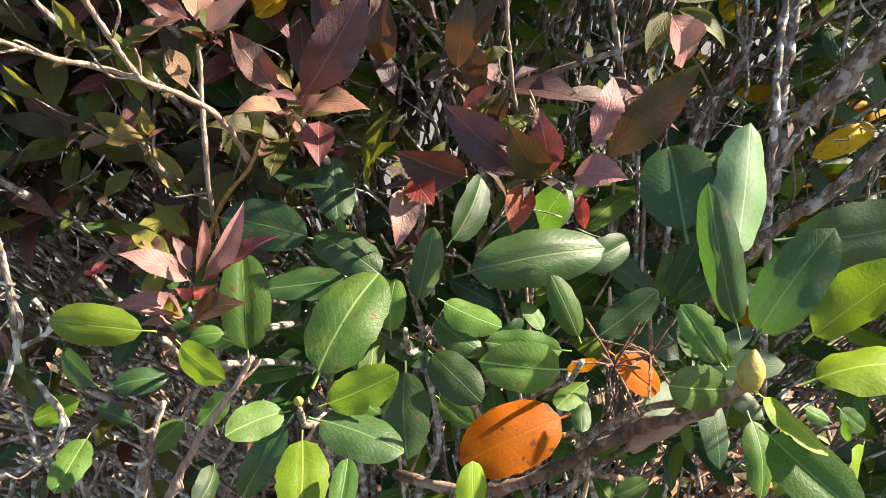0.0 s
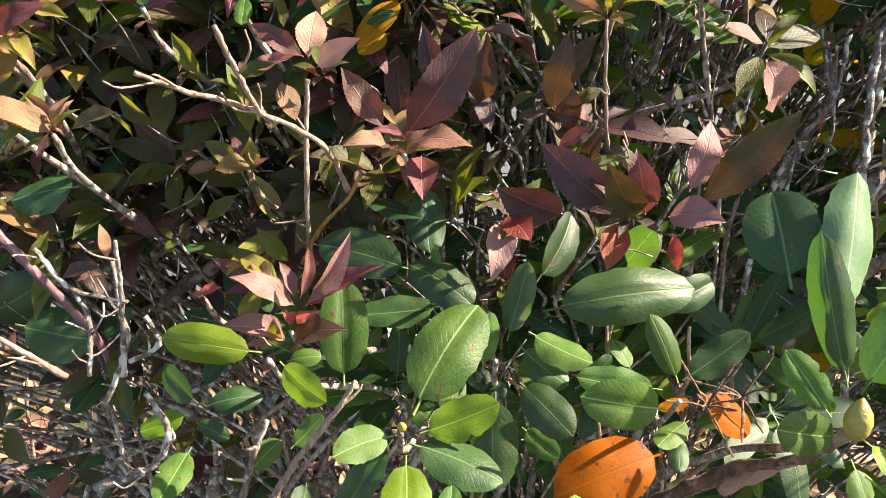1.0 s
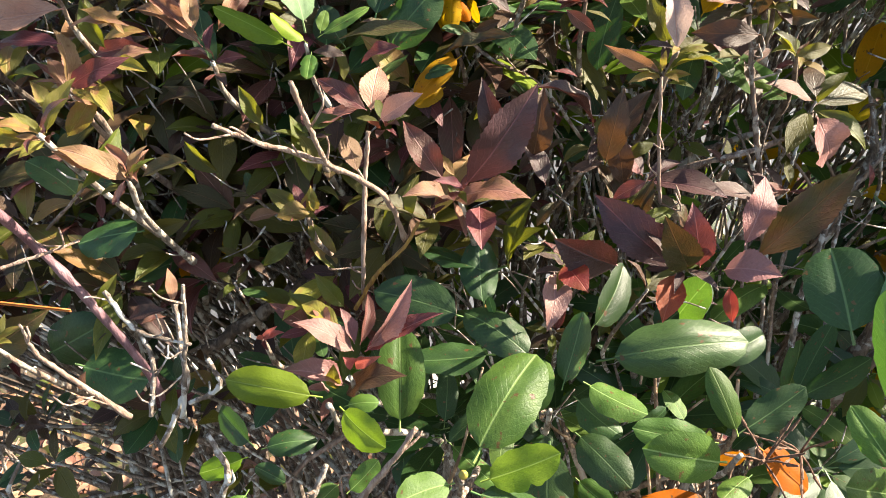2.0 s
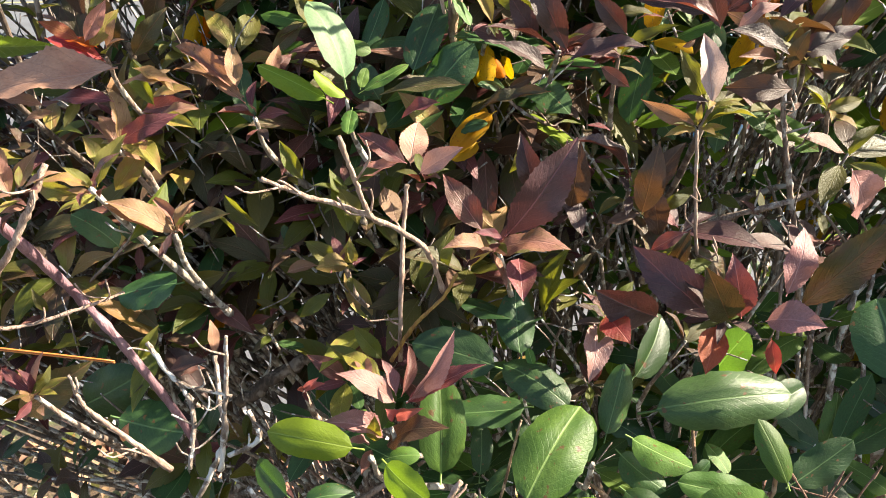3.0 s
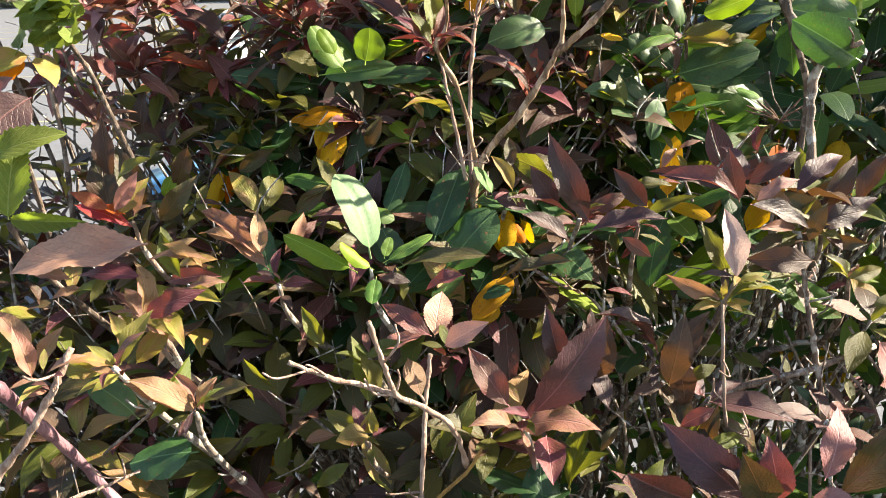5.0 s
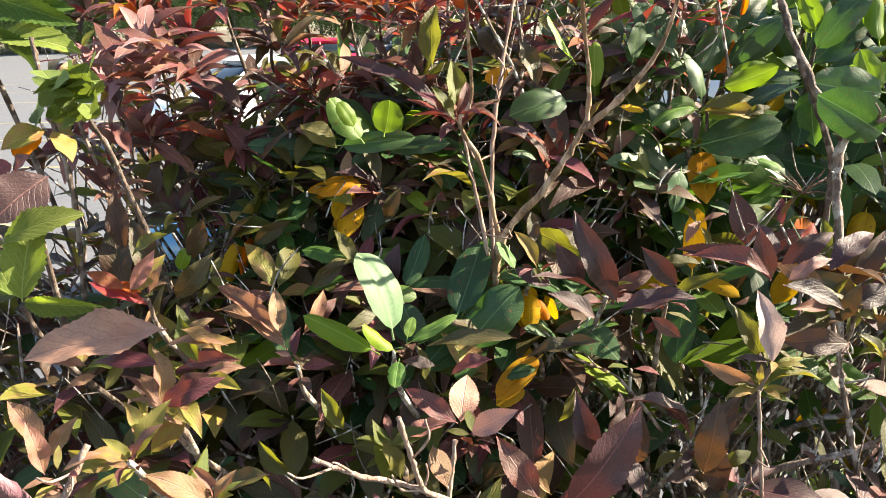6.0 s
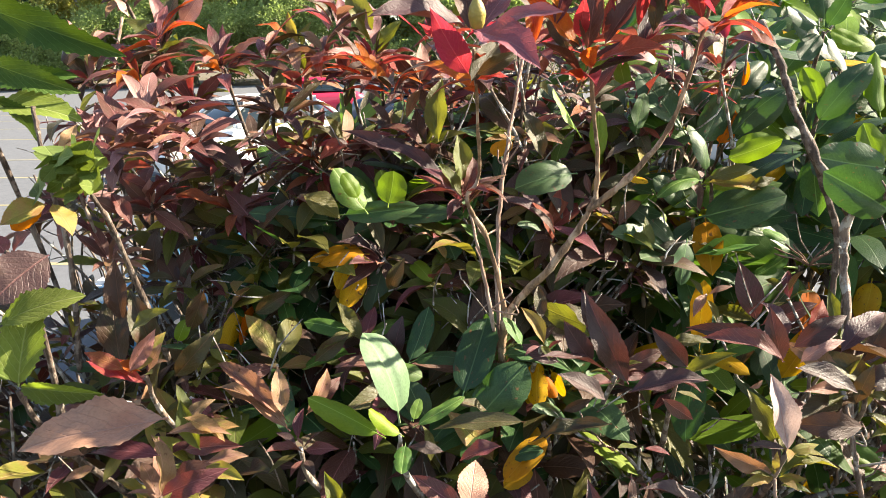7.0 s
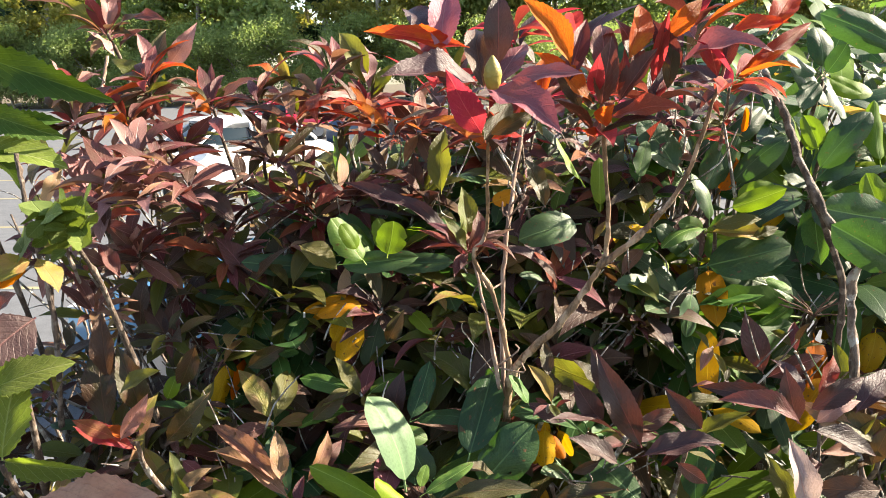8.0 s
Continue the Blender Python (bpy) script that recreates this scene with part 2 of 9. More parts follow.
# ---- leaves ----
def half_width(shape, v):
    if shape == "R":
        return 0.5 * max(0.0, 1 - abs(2 * v ** 0.94 - 1) ** 2.3) ** 0.60
    if shape in "CD":
        return 0.5 * (v / 0.38) ** 0.55 * max(0.0, 1 - abs(v - 0.38) / 0.62 if v > 0.38 else 1) ** 0.8 if v < 1 else 0.0
    return 0.5 * (max(v, 0) ** 0.95 * max(1 - v, 0) ** 1.15) / (0.4524 ** 0.95 * 0.5476 ** 1.15)


def blade(shape, seed, segs, rows):
    """A leaf of length 1 along y and width 1 across x, facing z, with its stalk: vertices, faces, uv."""
    r = random.Random(seed)
    fold = r.uniform(0.1, 0.65) if shape != "R" else r.uniform(-0.2, 0.35)
    arch = r.uniform(-0.06, 0.30)
    twist = r.uniform(-0.42, 0.42)
    wave, ph = (r.uniform(0.012, 0.045), r.uniform(0, 6)) if shape != "R" else (r.uniform(0.0, 0.022), r.uniform(0, 6))
    sway = r.uniform(-0.06, 0.06)
    curl = r.uniform(-0.25, 0.7) if shape == "M" else 0.0
    turn_under = r.choice((0.08, 0.16, 0.24, 0.32)) if shape == "R" else 0.0
    if shape == "D":
        arch, fold, twist = 0.22, 0.25, 0.05
    if shape == "R":
        arch = r.uniform(-0.15, 0.28)
    if segs < 10:
        wave, twist, fold = wave * 0.4, twist * 0.5, fold * 0.7
    bite, bite_side = (r.randint(5, 12), r.choice((-1, 1))) if r.random() < 0.15 else (-1, 1)
    v0 = 0.11 if shape == "R" else 0.03
    verts, uvs, faces = [], [], []
    for i in range(segs + 1):
        v = v0 + (1 - v0) * i / segs
        h = half_width(shape, i / segs)
        if shape in "MCD" and segs > 10 and 0 < i < segs:
            h *= ((1.035 if i % 2 else 0.965) if shape == "M" else ((1.06 if i % 2 else 0.92) if shape == "C" else (1.10 if i % 2 else 0.90))) * (1 + r.uniform(-0.03, 0.03))
        if shape == "R" and 0 < i < segs:
            h *= 1 + r.uniform(-0.045, 0.045)
        for j in range(-rows, rows + 1):
            s = j / rows
            x = s * h * (1.0 if s > 0 else 0.96)
            if shape == "R" and segs > 9 and i == bite and s * bite_side > 0:
                x *= 0.8
            z = fold * abs(x) * 0.5 + arch * 4 * v * (1 - v) * 0.5 - turn_under * (2 * x) ** 2 * (0.34 if segs > 9 else 0.10)
            if shape == "R" and segs > 9:
                z += 0.02 * min(1.0, abs(s) * 4) * (h * 2)
            z += wave * math.sin(v * 13 + ph + (1.5 if s > 0 else 0)) * abs(s) * (h * 2)
            z -= curl * max(0.0, v - 0.5) ** 2
            a = twist * (v - 0.3) * 0.5
            verts.append((x * math.cos(a) + sway * 4 * v * (1 - v), v, z + x * math.sin(a) * 0.5))
            uvs.append((0.5 + s * 0.5 * max(h * 2, 0.02), i / segs))
    w = 2 * rows + 1
    for i in range(segs):
        for j in range(2 * rows):
            faces.append((i * w + j, i * w + j + 1, (i + 1) * w + j + 1, (i + 1) * w + j))
    # stalk
    k = len(verts)
    t = 0.030 if shape == "R" else 0.022
    for y, g in ((0.0, 1.1), (v0 + 0.05, 0.7)):
        zb = arch * 4 * y * (1 - y) * 0.5
        for a in range(3):
            verts.append((math.cos(a * 2.094) * t * g, y, zb + math.sin(a * 2.094) * t * g * 0.4 - 0.006))
            uvs.append((0.5, -0.1))
    for a in range(3):
        faces.append((k + a, k + (a + 1) % 3, k + 3 + (a + 1) % 3, k + 3 + a))
    return verts, faces, uvs


BLADES, LEAF_MESH = {}, {}
VARIANTS = 11


def shape_of(kind):
    return "R" if kind[0] in "RY" else kind[0]


def blade_of(kind, variant, fine):
    key = (shape_of(kind), variant, fine)
    if key not in BLADES:
        segs, rows = {("R", 1): (16, 4), ("M", 1): (34, 2), ("C", 1): (26, 2), ("D", 1): (34, 2)}.get((key[0], fine), (8, 1))
        BLADES[key] = blade(key[0], variant * 31 + ord(key[0]), segs, rows)
    return BLADES[key]


def leaf_mesh(kind, variant, fine=1):
    key = (kind, variant, fine)
    if key not in LEAF_MESH:
        verts, faces, uvs = blade_of(kind, variant, fine)
        ob = mesh_object("leaf", verts, faces, [LEAF[kind]], None, uvs)
        LEAF_MESH[key] = ob.data
        bpy.data.objects.remove(ob)
    return LEAF_MESH[key]


def frame_of(base, tip, width, normal):
    b, t, n = Vector(base), Vector(tip), Vector(normal)
    y = t - b
    length = y.length
    y = y / length
    n = (n - y * n.dot(y)).normalized()
    x = y.cross(n)
    m = Matrix((x * width, y * length, n * length)).transposed().to_4x4()
    m.translation = b
    return m


COUNT = [0]


def leaf(plant, kind, base, tip, width, normal, fine=1, variant=None):
    COUNT[0] += 1
    ob = new("leaf", leaf_mesh(kind, (COUNT[0] * 7) % VARIANTS if variant is None else variant, fine))
    ob.parent = plant
    ob.matrix_parent_inverse = plant.matrix_basis.inverted()
    ob.matrix_basis = frame_of(base, tip, width, normal)
    return ob


def child(ob, plant):
    ob.parent = plant
    ob.matrix_parent_inverse = plant.matrix_basis.inverted()
    return ob


TWIG_RNG = random.Random(5)


def twig(plant, bark, r0, r1, *pts):
    rr = TWIG_RNG
    line = smooth_line(pts, 9)
    mean = (r0 + r1) / 2
    if bark != "purple":
        for i in range(1, len(line) - 1):
            line[i] += np.array([rr.uniform(-0.3, 0.3) * mean for _ in range(3)])
    v, f = tube(line, r0, r1, 9, 0.16 if bark != "purple" else 0.03, rr)
    ob = child(mesh_object("twig", v, f, [BARK[bark]]), plant)
    if bark in ("pale", "lichen", "bark", "grey") and mean < 0.009:
        # broken side shoots
        for _ in range(rr.randint(2, 5)):
            a = Vector(line[rr.randrange(2, len(line) - 1)])
            d = Vector((rr.uniform(-1, 1), rr.uniform(-1, 0.3), rr.uniform(-0.2, 1))).normalized() * rr.uniform(0.008, 0.028)
            b = a + d
            c = b + Vector((d.y * 0.4, d.x * 0.3, rr.uniform(0, 0.015)))
            v, f = tube(smooth_line([a, b, c], 3), min(mean * 0.5, 0.0014), 0.0007, 5, 0.15, rr)
            child(mesh_object("side_shoot", v, f, [BARK[bark]]), plant)
    return ob


SPRIGS = []


def sprig(plant, at, stem=True):
    """The woody shoot that carries a tuft of leaves: from the tuft down into the shrub to its foot."""
    c, foot = Vector(at), plant.location
    SPRIGS.append((plant, c))
    if not stem:
        return None
    r = TWIG_RNG
    foot = Vector((foot.x * 0.5 + c.x * 0.5 + r.uniform(-0.12, 0.12), foot.y + r.uniform(-0.12, 0.12), 0.0))
    down = (foot - c)
    mids = [c + Vector((r.uniform(-0.01, 0.01), 0.035, -0.06))]
    last = mids[-1]
    for s in (0.15, 0.3, 0.5, 0.72):
        mids.append(last.lerp(foot, s) + Vector((r.uniform(-0.05, 0.05), (0.10 if s < 0.6 else 0.05) + r.uniform(-0.03, 0.03), 0)))
    v, f = tube(smooth_line([c, *mids, foot - Vector((0, 0, 0.02))], 6), 0.0018, 0.007, 6, 0.12, r)
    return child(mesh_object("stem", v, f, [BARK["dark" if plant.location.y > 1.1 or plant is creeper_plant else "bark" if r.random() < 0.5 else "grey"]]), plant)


def shrub(name, x, y, label, category="shrub"):
    e = new(name)
    e.empty_display_size = 0.1
    e.location = (x, y, 0)
    bpy.context.view_layer.update()
    return tagged(e, label=label, category=category, group="shrubs in the hedge")


# ---- ground, car park ----
def ground_material():
    k = Nodes("mulch")
    at = k.add("TexCoord").outputs["Object"]
    a, b, c = k.noise(at, 60.0, 6.0, 0.7), k.noise(at, 9.0, 4.0), k.noise(at, 240.0, 3.0)
    col = k.mix(k.ramp(a, 0.35, 0.65), (0.045, 0.030, 0.020), (0.13, 0.085, 0.055))
    col = k.mix(k.ramp(c, 0.6, 0.7), col, (0.20, 0.14, 0.09))
    col = k.mix(k.math("MULTIPLY", k.ramp(b, 0.5, 0.62), 0.8), col, (0.07, 0.09, 0.025))
    bump = k.add("Bump", Height=a, Strength=0.9, Distance=0.02).outputs[0]
    return k.done(k.add("BsdfPrincipled", Base_Color=col, Normal=bump, Roughness=0.95).outputs[0])


MULCH = ground_material()
ASPHALT = plain("asphalt", (0.068, 0.072, 0.082), (0.105, 0.11, 0.122), 90.0, 0.9, 0.4)
PAINT_YELLOW = plain("road_paint", (0.26, 0.22, 0.11), (0.20, 0.18, 0.11), 40.0, 0.8, 0.2)
CONCRETE = plain("concrete", (0.42, 0.40, 0.37), (0.33, 0.31, 0.29), 30.0, 0.9, 0.3)


def box(bm, x0, x1, y0, y1, z0, z1, bevel=0.0):
    g = bmesh.ops.create_cube(bm, size=1.0, matrix=Matrix.LocRotScale(((x0 + x1) / 2, (y0 + y1) / 2, (z0 + z1) / 2), None, (x1 - x0, y1 - y0, z1 - z0)))
    if bevel:
        es = list({e for v in g["verts"] for e in v.link_edges})
        bmesh.ops.bevel(bm, geom=es, offset=bevel, segments=2, affect="EDGES")


bm = bmesh.new()
rows = [[bm.verts.new((x, y, z)) for x in range(-300, 301, 20)] for y, z in ((-300, 0), (-20, 0), (0, 0), (1.5, 0), (1.68, -0.05), (2.0, -0.58), (2.1, -0.62), (20, -0.62), (80, -0.62), (300, -0.62))]
for a, b in zip(rows, rows[1:]):
    for i in range(len(a) - 1):
        bm.faces.new((a[i], a[i + 1], b[i + 1], b[i]))
tagged(bm_object("ground", bm, MULCH), "brown mulch and leaf litter under the hedge", "ground", kind="structure")
bm = bmesh.new()
box(bm, -95, 95, 2.27, 71, -0.8, -0.594)
tagged(bm_object("road", bm, ASPHALT), "grey asphalt of a sunlit car park", "car park", kind="structure")
bm = bmesh.new()
for i in range(-12, 12):
    box(bm, i * 3.0 + 0.004, i * 3.0 + 2.992, 2.10, 2.27, -0.7, -0.47, 0.015)
tagged(bm_object("kerb", bm, CONCRETE), "pale concrete kerb along the planting bed", "kerb", kind="structure")
for y in (8.0, 11.6, 14.6, 17.5, 22.6, 26.6, 30.6, 34.3, 37.6):
    bm = bmesh.new()
    box(bm, -32, -3.5, y - 0.05, y + 0.05, -0.6, -0.590)
    tagged(bm_object("parking_line", bm, PAINT_YELLOW), "worn pale yellow stripe painted on the asphalt", "line marking", "parking stripes", "structure")

# ---- parked cars ----
GLASS = Nodes("car_glass")
GLASS = GLASS.done(GLASS.add("BsdfPrincipled", Base_Color=(0.012, 0.02, 0.024, 1), Roughness=0.04).outputs[0])
TYRE = plain("tyre_rubber", (0.02, 0.02, 0.02), (0.03, 0.03, 0.03), 50, 0.85)
ALLOY = plain("alloy", (0.5, 0.5, 0.52), (0.42, 0.42, 0.44), 20, 0.3, 0.05, 1.0)
LAMP = plain("lamp_lens", (0.7, 0.7, 0.72), (0.6, 0.6, 0.63), 30, 0.12, 0.05)
TRIM = plain("black_trim", (0.02, 0.02, 0.022), (0.03, 0.03, 0.03), 30, 0.5, 0.1)


def car_section(x, width, bottom, top, shoulder):
    """Half-rounded cross-section of the body at x."""
    w = width / 2
    return [(x, -w * 0.94, bottom), (x, -w, bottom + 0.12), (x, -w, shoulder - 0.12), (x, -w * 0.95, shoulder), (x, -w * 0.80, top - 0.02), (x, -w * 0.4, top),
            (x, w * 0.4, top), (x, w * 0.80, top - 0.02), (x, w * 0.95, shoulder), (x, w, shoulder - 0.12), (x, w, bottom + 0.12), (x, w * 0.94, bottom)]


def loft(sections):
    n = len(sections[0])
    verts = [p for s in sections for p in s]
    faces = [(i * n + j, i * n + (j + 1) % n, (i + 1) * n + (j + 1) % n, (i + 1) * n + j) for i in range(len(sections) - 1) for j in range(n)]
    faces += [tuple(reversed(range(n))), tuple(range((len(sections) - 1) * n, len(sections) * n))]
    return verts, faces


def car(label, paint, x, y, heading, tall=1.45):
    e = tagged(new("car"), label, "car", "parked cars")
    h = tall
    rows = [(-2.22, 1.50, 0.30, 0.62, 0.58), (-2.14, 1.66, 0.22, 0.74, 0.68), (-1.7, 1.76, 0.2, 0.86, 0.80), (-0.95, 1.80, 0.2, 0.97, 0.90), (0.2, 1.80, 0.2, 0.98, 0.92),
            (1.3, 1.80, 0.2, 0.99, 0.93), (1.9, 1.74, 0.22, 0.98, 0.90), (2.16, 1.64, 0.28, 0.90, 0.80), (2.22, 1.5, 0.34, 0.7, 0.6)]
    v, f = loft([car_section(*r) for r in rows])
    mesh_object("body", v, f, [paint], e)
    cab = [(-1.05, 1.52, 0.93, 0.99, 0.96), (-0.45, 1.50, 0.93, h - 0.10, 1.10), (-0.1, 1.48, 0.93, h - 0.01, 1.15), (0.6, 1.48, 0.93, h, 1.15), (1.2, 1.46, 0.93, h - 0.06, 1.12), (1.75, 1.46, 0.93, 1.01, 0.97)]
    v, f = loft([car_section(*r) for r in cab])
    mesh_object("cabin_glass", v, f, [GLASS], e)
    roof = [(-0.42, 1.20, h - 0.12, h - 0.075, h - 0.09), (-0.1, 1.28, h - 0.05, h + 0.008, h - 0.02), (0.6, 1.28, h - 0.05, h + 0.016, h - 0.01), (1.22, 1.24, h - 0.10, h - 0.045, h - 0.07)]
    v, f = loft([car_section(*r) for r in roof])
    mesh_object("roof", v, f, [paint], e)
    for s in (-1, 1):
        for a, b in (((-1.02, 0.97), (-0.42, h - 0.09)), ((0.22, 0.97), (0.25, h - 0.03)), ((1.72, 1.0), (1.2, h - 0.07))):
            pts = [(a[0], s * 0.755, a[1]), ((a[0] + b[0]) / 2, s * 0.72, (a[1] + b[1]) / 2 + 0.03), (b[0], s * 0.62, b[1])]
            v, f = tube(smooth_line(pts, 4), 0.035, 0.03, 6)
            mesh_object("pillar", v, f, [paint], e)
        bm = bmesh.new()
        box(bm, -0.85, -0.68, min(s * 0.90, s * 1.06), max(s * 0.90, s * 1.06), 0.95, 1.07, 0.03)
        bm_object("mirror", bm, paint, e)
        bm = bmesh.new()
        box(bm, -2.20, -1.98, min(s * 0.45, s * 0.78), max(s * 0.45, s * 0.78), 0.60, 0.72, 0.03)
        bm_object("headlight", bm, LAMP, e)
        for wx in (-1.42, 1.36):
            bm = bmesh.new()
            bmesh.ops.create_cone(bm, cap_ends=True, segments=28, radius1=0.32, radius2=0.32, depth=0.2, matrix=pose(wx, s * 0.82, 0.325, 90))
            bmesh.ops.bevel(bm, geom=[ed for ed in bm.edges if ed.calc_face_angle(0) > 1], offset=0.03, segments=2, affect="EDGES")
            wheel = bm_object("tyre", bm, TYRE, e, smooth=True)
            bm = bmesh.new()
            bmesh.ops.create_cone(bm, cap_ends=True, segments=20, radius1=0.2, radius2=0.21, depth=0.215, matrix=pose(wx, s * 0.82, 0.325, 90))
            bm_object("rim", bm, ALLOY, wheel)
    bm = bmesh.new()
    box(bm, -2.235, -2.10, -0.5, 0.5, 0.36, 0.54, 0.03)
    bm_object("grille", bm, TRIM, e)
    e.matrix_basis = pose(x, y, -0.594, 0, 0, heading)
    return e


def paint_of(name, c):
    return plain(name, c, tuple(v * 0.95 for v in c), 3.0, 0.3, 0.0, 0.0, 0.8)


car("white saloon car parked on the asphalt", paint_of("white_paint", (0.72, 0.73, 0.74)), -5.7, 15.4, 48)
car("red hatchback car parked on the asphalt", paint_of("red_paint", (0.50, 0.02, 0.06)), -8.6, 29.5, 20, 1.46)
car("blue saloon car parked close behind the hedge", paint_of("blue_paint", (0.035, 0.16, 0.30)), -0.9, 5.7, 0)
car("silver car parked on the asphalt", paint_of("silver_paint", (0.45, 0.47, 0.48)), 3.4, 15.2, 0)
car("dark blue car parked on the asphalt", paint_of("navy_paint", (0.03, 0.05, 0.10)), -3.4, 25, 180)
car("red saloon car parked behind the hedge", paint_of("crimson_paint", (0.45, 0.03, 0.07)), 7.0, 10.6, 0)

# ---- far trees ----
TREE_LEAF = [leaf_material("tree_leaf", (0.26, 0.34, 0.13), (0.33, 0.38, 0.14), (0.14, 0.18, 0.07), (0.34, 0.46, 0.07), through_light=0.5),
             leaf_material("yellowing_tree_leaf", (0.24, 0.26, 0.07), (0.33, 0.30, 0.08), (0.2, 0.2, 0.06), (0.48, 0.46, 0.07), through_light=0.5),
             leaf_material("fir_needle", (0.05, 0.09, 0.045), (0.06, 0.11, 0.05), (0.05, 0.09, 0.04), (0.08, 0.16, 0.03), through_light=0.2)]
TREE_BARK = bark_material("tree_bark", (0.40, 0.37, 0.33), (0.16, 0.13, 0.11), scale=6.0)


def tree_source(seed, height, spread, mat, label, low=0.12, conic=False):
    r = np.random.default_rng(seed)
    e = tagged(new("tree"), label, "tree", "trees behind the car park")
    trunk = [(0, 0, -0.2), (r.normal(0, 0.15), r.normal(0, 0.15), height * 0.35), (r.normal(0, 0.3), r.normal(0, 0.3), height * 0.7), (r.normal(0, 0.4), 0, height * 0.96)]
    line = smooth_line(trunk, 6)
    v, f = tube(line, height * 0.02, height * 0.003, 9, 0.1, random.Random(seed))
    tips = []
    for i in range(22):
        s = r.uniform(low + 0.1, 0.95)
        p = line[int(s * (len(line) - 1))]
        a = r.uniform(0, 2 * math.pi)
        reach = spread * (1 - s if conic else math.sin(math.pi * min(1, (s - low) / (1 - low) * 0.85 + 0.12))) * r.uniform(0.6, 1.05)
        q = p + np.array((math.cos(a) * reach, math.sin(a) * reach, reach * (0.0 if conic else r.uniform(0.1, 0.5))))
        mid = (p + q) / 2 + np.array((0, 0, 0.12 * reach))
        v2, f2 = tube(smooth_line([p, mid, q], 3), height * 0.006, height * 0.0015, 5)
        f += [tuple(k + len(v) for k in g) for g in f2]
        v += v2
        tips += [mid, q, (q + mid) / 2]
    mesh_object("trunk", v, f, [TREE_BARK], e)
    bv = np.array([(0, 0, 0), (0.42, 0.5, 0.12), (0, 1.0, 0), (-0.42, 0.5, 0.12)])
    bu = np.array([(0.5, 0), (1, 0.5), (0.5, 1), (0, 0.5)])
    bf = np.array([(0, 1, 2), (0, 2, 3)])
    n = 13000
    tips = np.array(tips)
    at = tips[r.integers(0, len(tips), n)] + r.normal(0, 1, (n, 3)) * (spread * 0.15, spread * 0.15, spread * 0.10)
    size = r.uniform(0.24, 0.5, n) * (height / 13)
    rot = r.normal(0, 1, (n, 3, 3))
    rot = np.linalg.qr(rot)[0]
    pts = np.einsum("nij,vj->nvi", rot, (bv - (0, 0.5, 0)) * (0.7, 1.0, 1.0)) * size[:, None, None] + at[:, None, :]
    faces = (bf[None] + (np.arange(n) * 4)[:, None, None]).reshape(-1, 3)
    mesh_object("crown", pts.reshape(-1, 3), faces.tolist(), [mat], e, np.tile(bu, (n, 1)), smooth=False)
    return e


SOURCES = [tree_source(11, 15.0, 4.4, TREE_LEAF[0], "tall green broadleaf tree beyond the car park"),
           tree_source(12, 13.0, 4.0, TREE_LEAF[1], "broadleaf tree turning yellow beyond the car park"),
           tree_source(13, 16.0, 3.2, TREE_LEAF[2], "dark green conifer beyond the car park", 0.05, True),
           tree_source(14, 5.0, 2.6, TREE_LEAF[0], "low green bushy tree at the edge of the asphalt", 0.0)]
r = random.Random(8)
SPOTS = [(i * 6.0 - 72 + r.uniform(-1, 1), 77 + r.uniform(0, 8), (0, 1, 0, 2, 1, 1)[i % 6]) for i in range(22)]
SPOTS += [(i * 3.8 - 66 + r.uniform(-1, 1), 73 + r.uniform(0, 1.5), 3) for i in range(34)]
SPOTS += [(i * 6.5 - 76 + r.uniform(-1, 1), 92 + r.uniform(0, 7), (2, 0, 1)[i % 3]) for i in range(24)]
used = set()
for x, y, k in SPOTS:
    s = r.uniform(1.1, 1.6) * (1.05 if k == 3 else 1.0)
    m = pose(x, y, -0.6, 0, 0, r.uniform(0, 360)) @ Matrix.Scale(s, 4)
    if k not in used:
        used.add(k)
        SOURCES[k].matrix_basis = m
    else:
        keep = SOURCES[k].matrix_basis.copy()
        SOURCES[k].matrix_basis = Matrix()
        copy_thing(SOURCES[k], m)
        SOURCES[k].matrix_basis = keep

# ---- the hedge: shrubs ----
azalea_low = shrub("deciduous_shrub", -0.24, 0.78, "low maroon-leaved shrub with lichened grey twigs")
azalea_mid = shrub("deciduous_shrub", -0.05, 0.95, "shrub with maroon and olive autumn leaves on thin stems")
azalea_left = shrub("deciduous_shrub", -0.45, 0.88, "shrub with dusty pink and brown autumn leaves")
azalea_right = shrub("deciduous_shrub", 0.32, 1.12, "bare grey-stemmed shrub with a few purple autumn leaves")
azalea_back = shrub("deciduous_shrub", -0.48, 1.18, "tall shrub with pink and scarlet autumn leaf tufts")
azalea_top = shrub("deciduous_shrub", -0.06, 1.02, "tall forked shrub with glowing red and orange leaf tips")
rhodo_front = shrub("rhododendron", 0.02, 0.72, "low rhododendron with broad green leaves and orange ones")
rhodo_right = shrub("rhododendron", 0.25, 0.66, "rhododendron with long curled leaves and a fat bud")
rhodo_mid = shrub("rhododendron", -0.2, 1.0, "rhododendron with pale green upright and yellow leaves")
rhodo_back = shrub("rhododendron", 0.24, 1.2, "tall rhododendron with dark green and orange leaves")
creeper_plant = shrub("creeper", -0.52, 0.74, "serrated green creeper with a purple cane", "creeper")
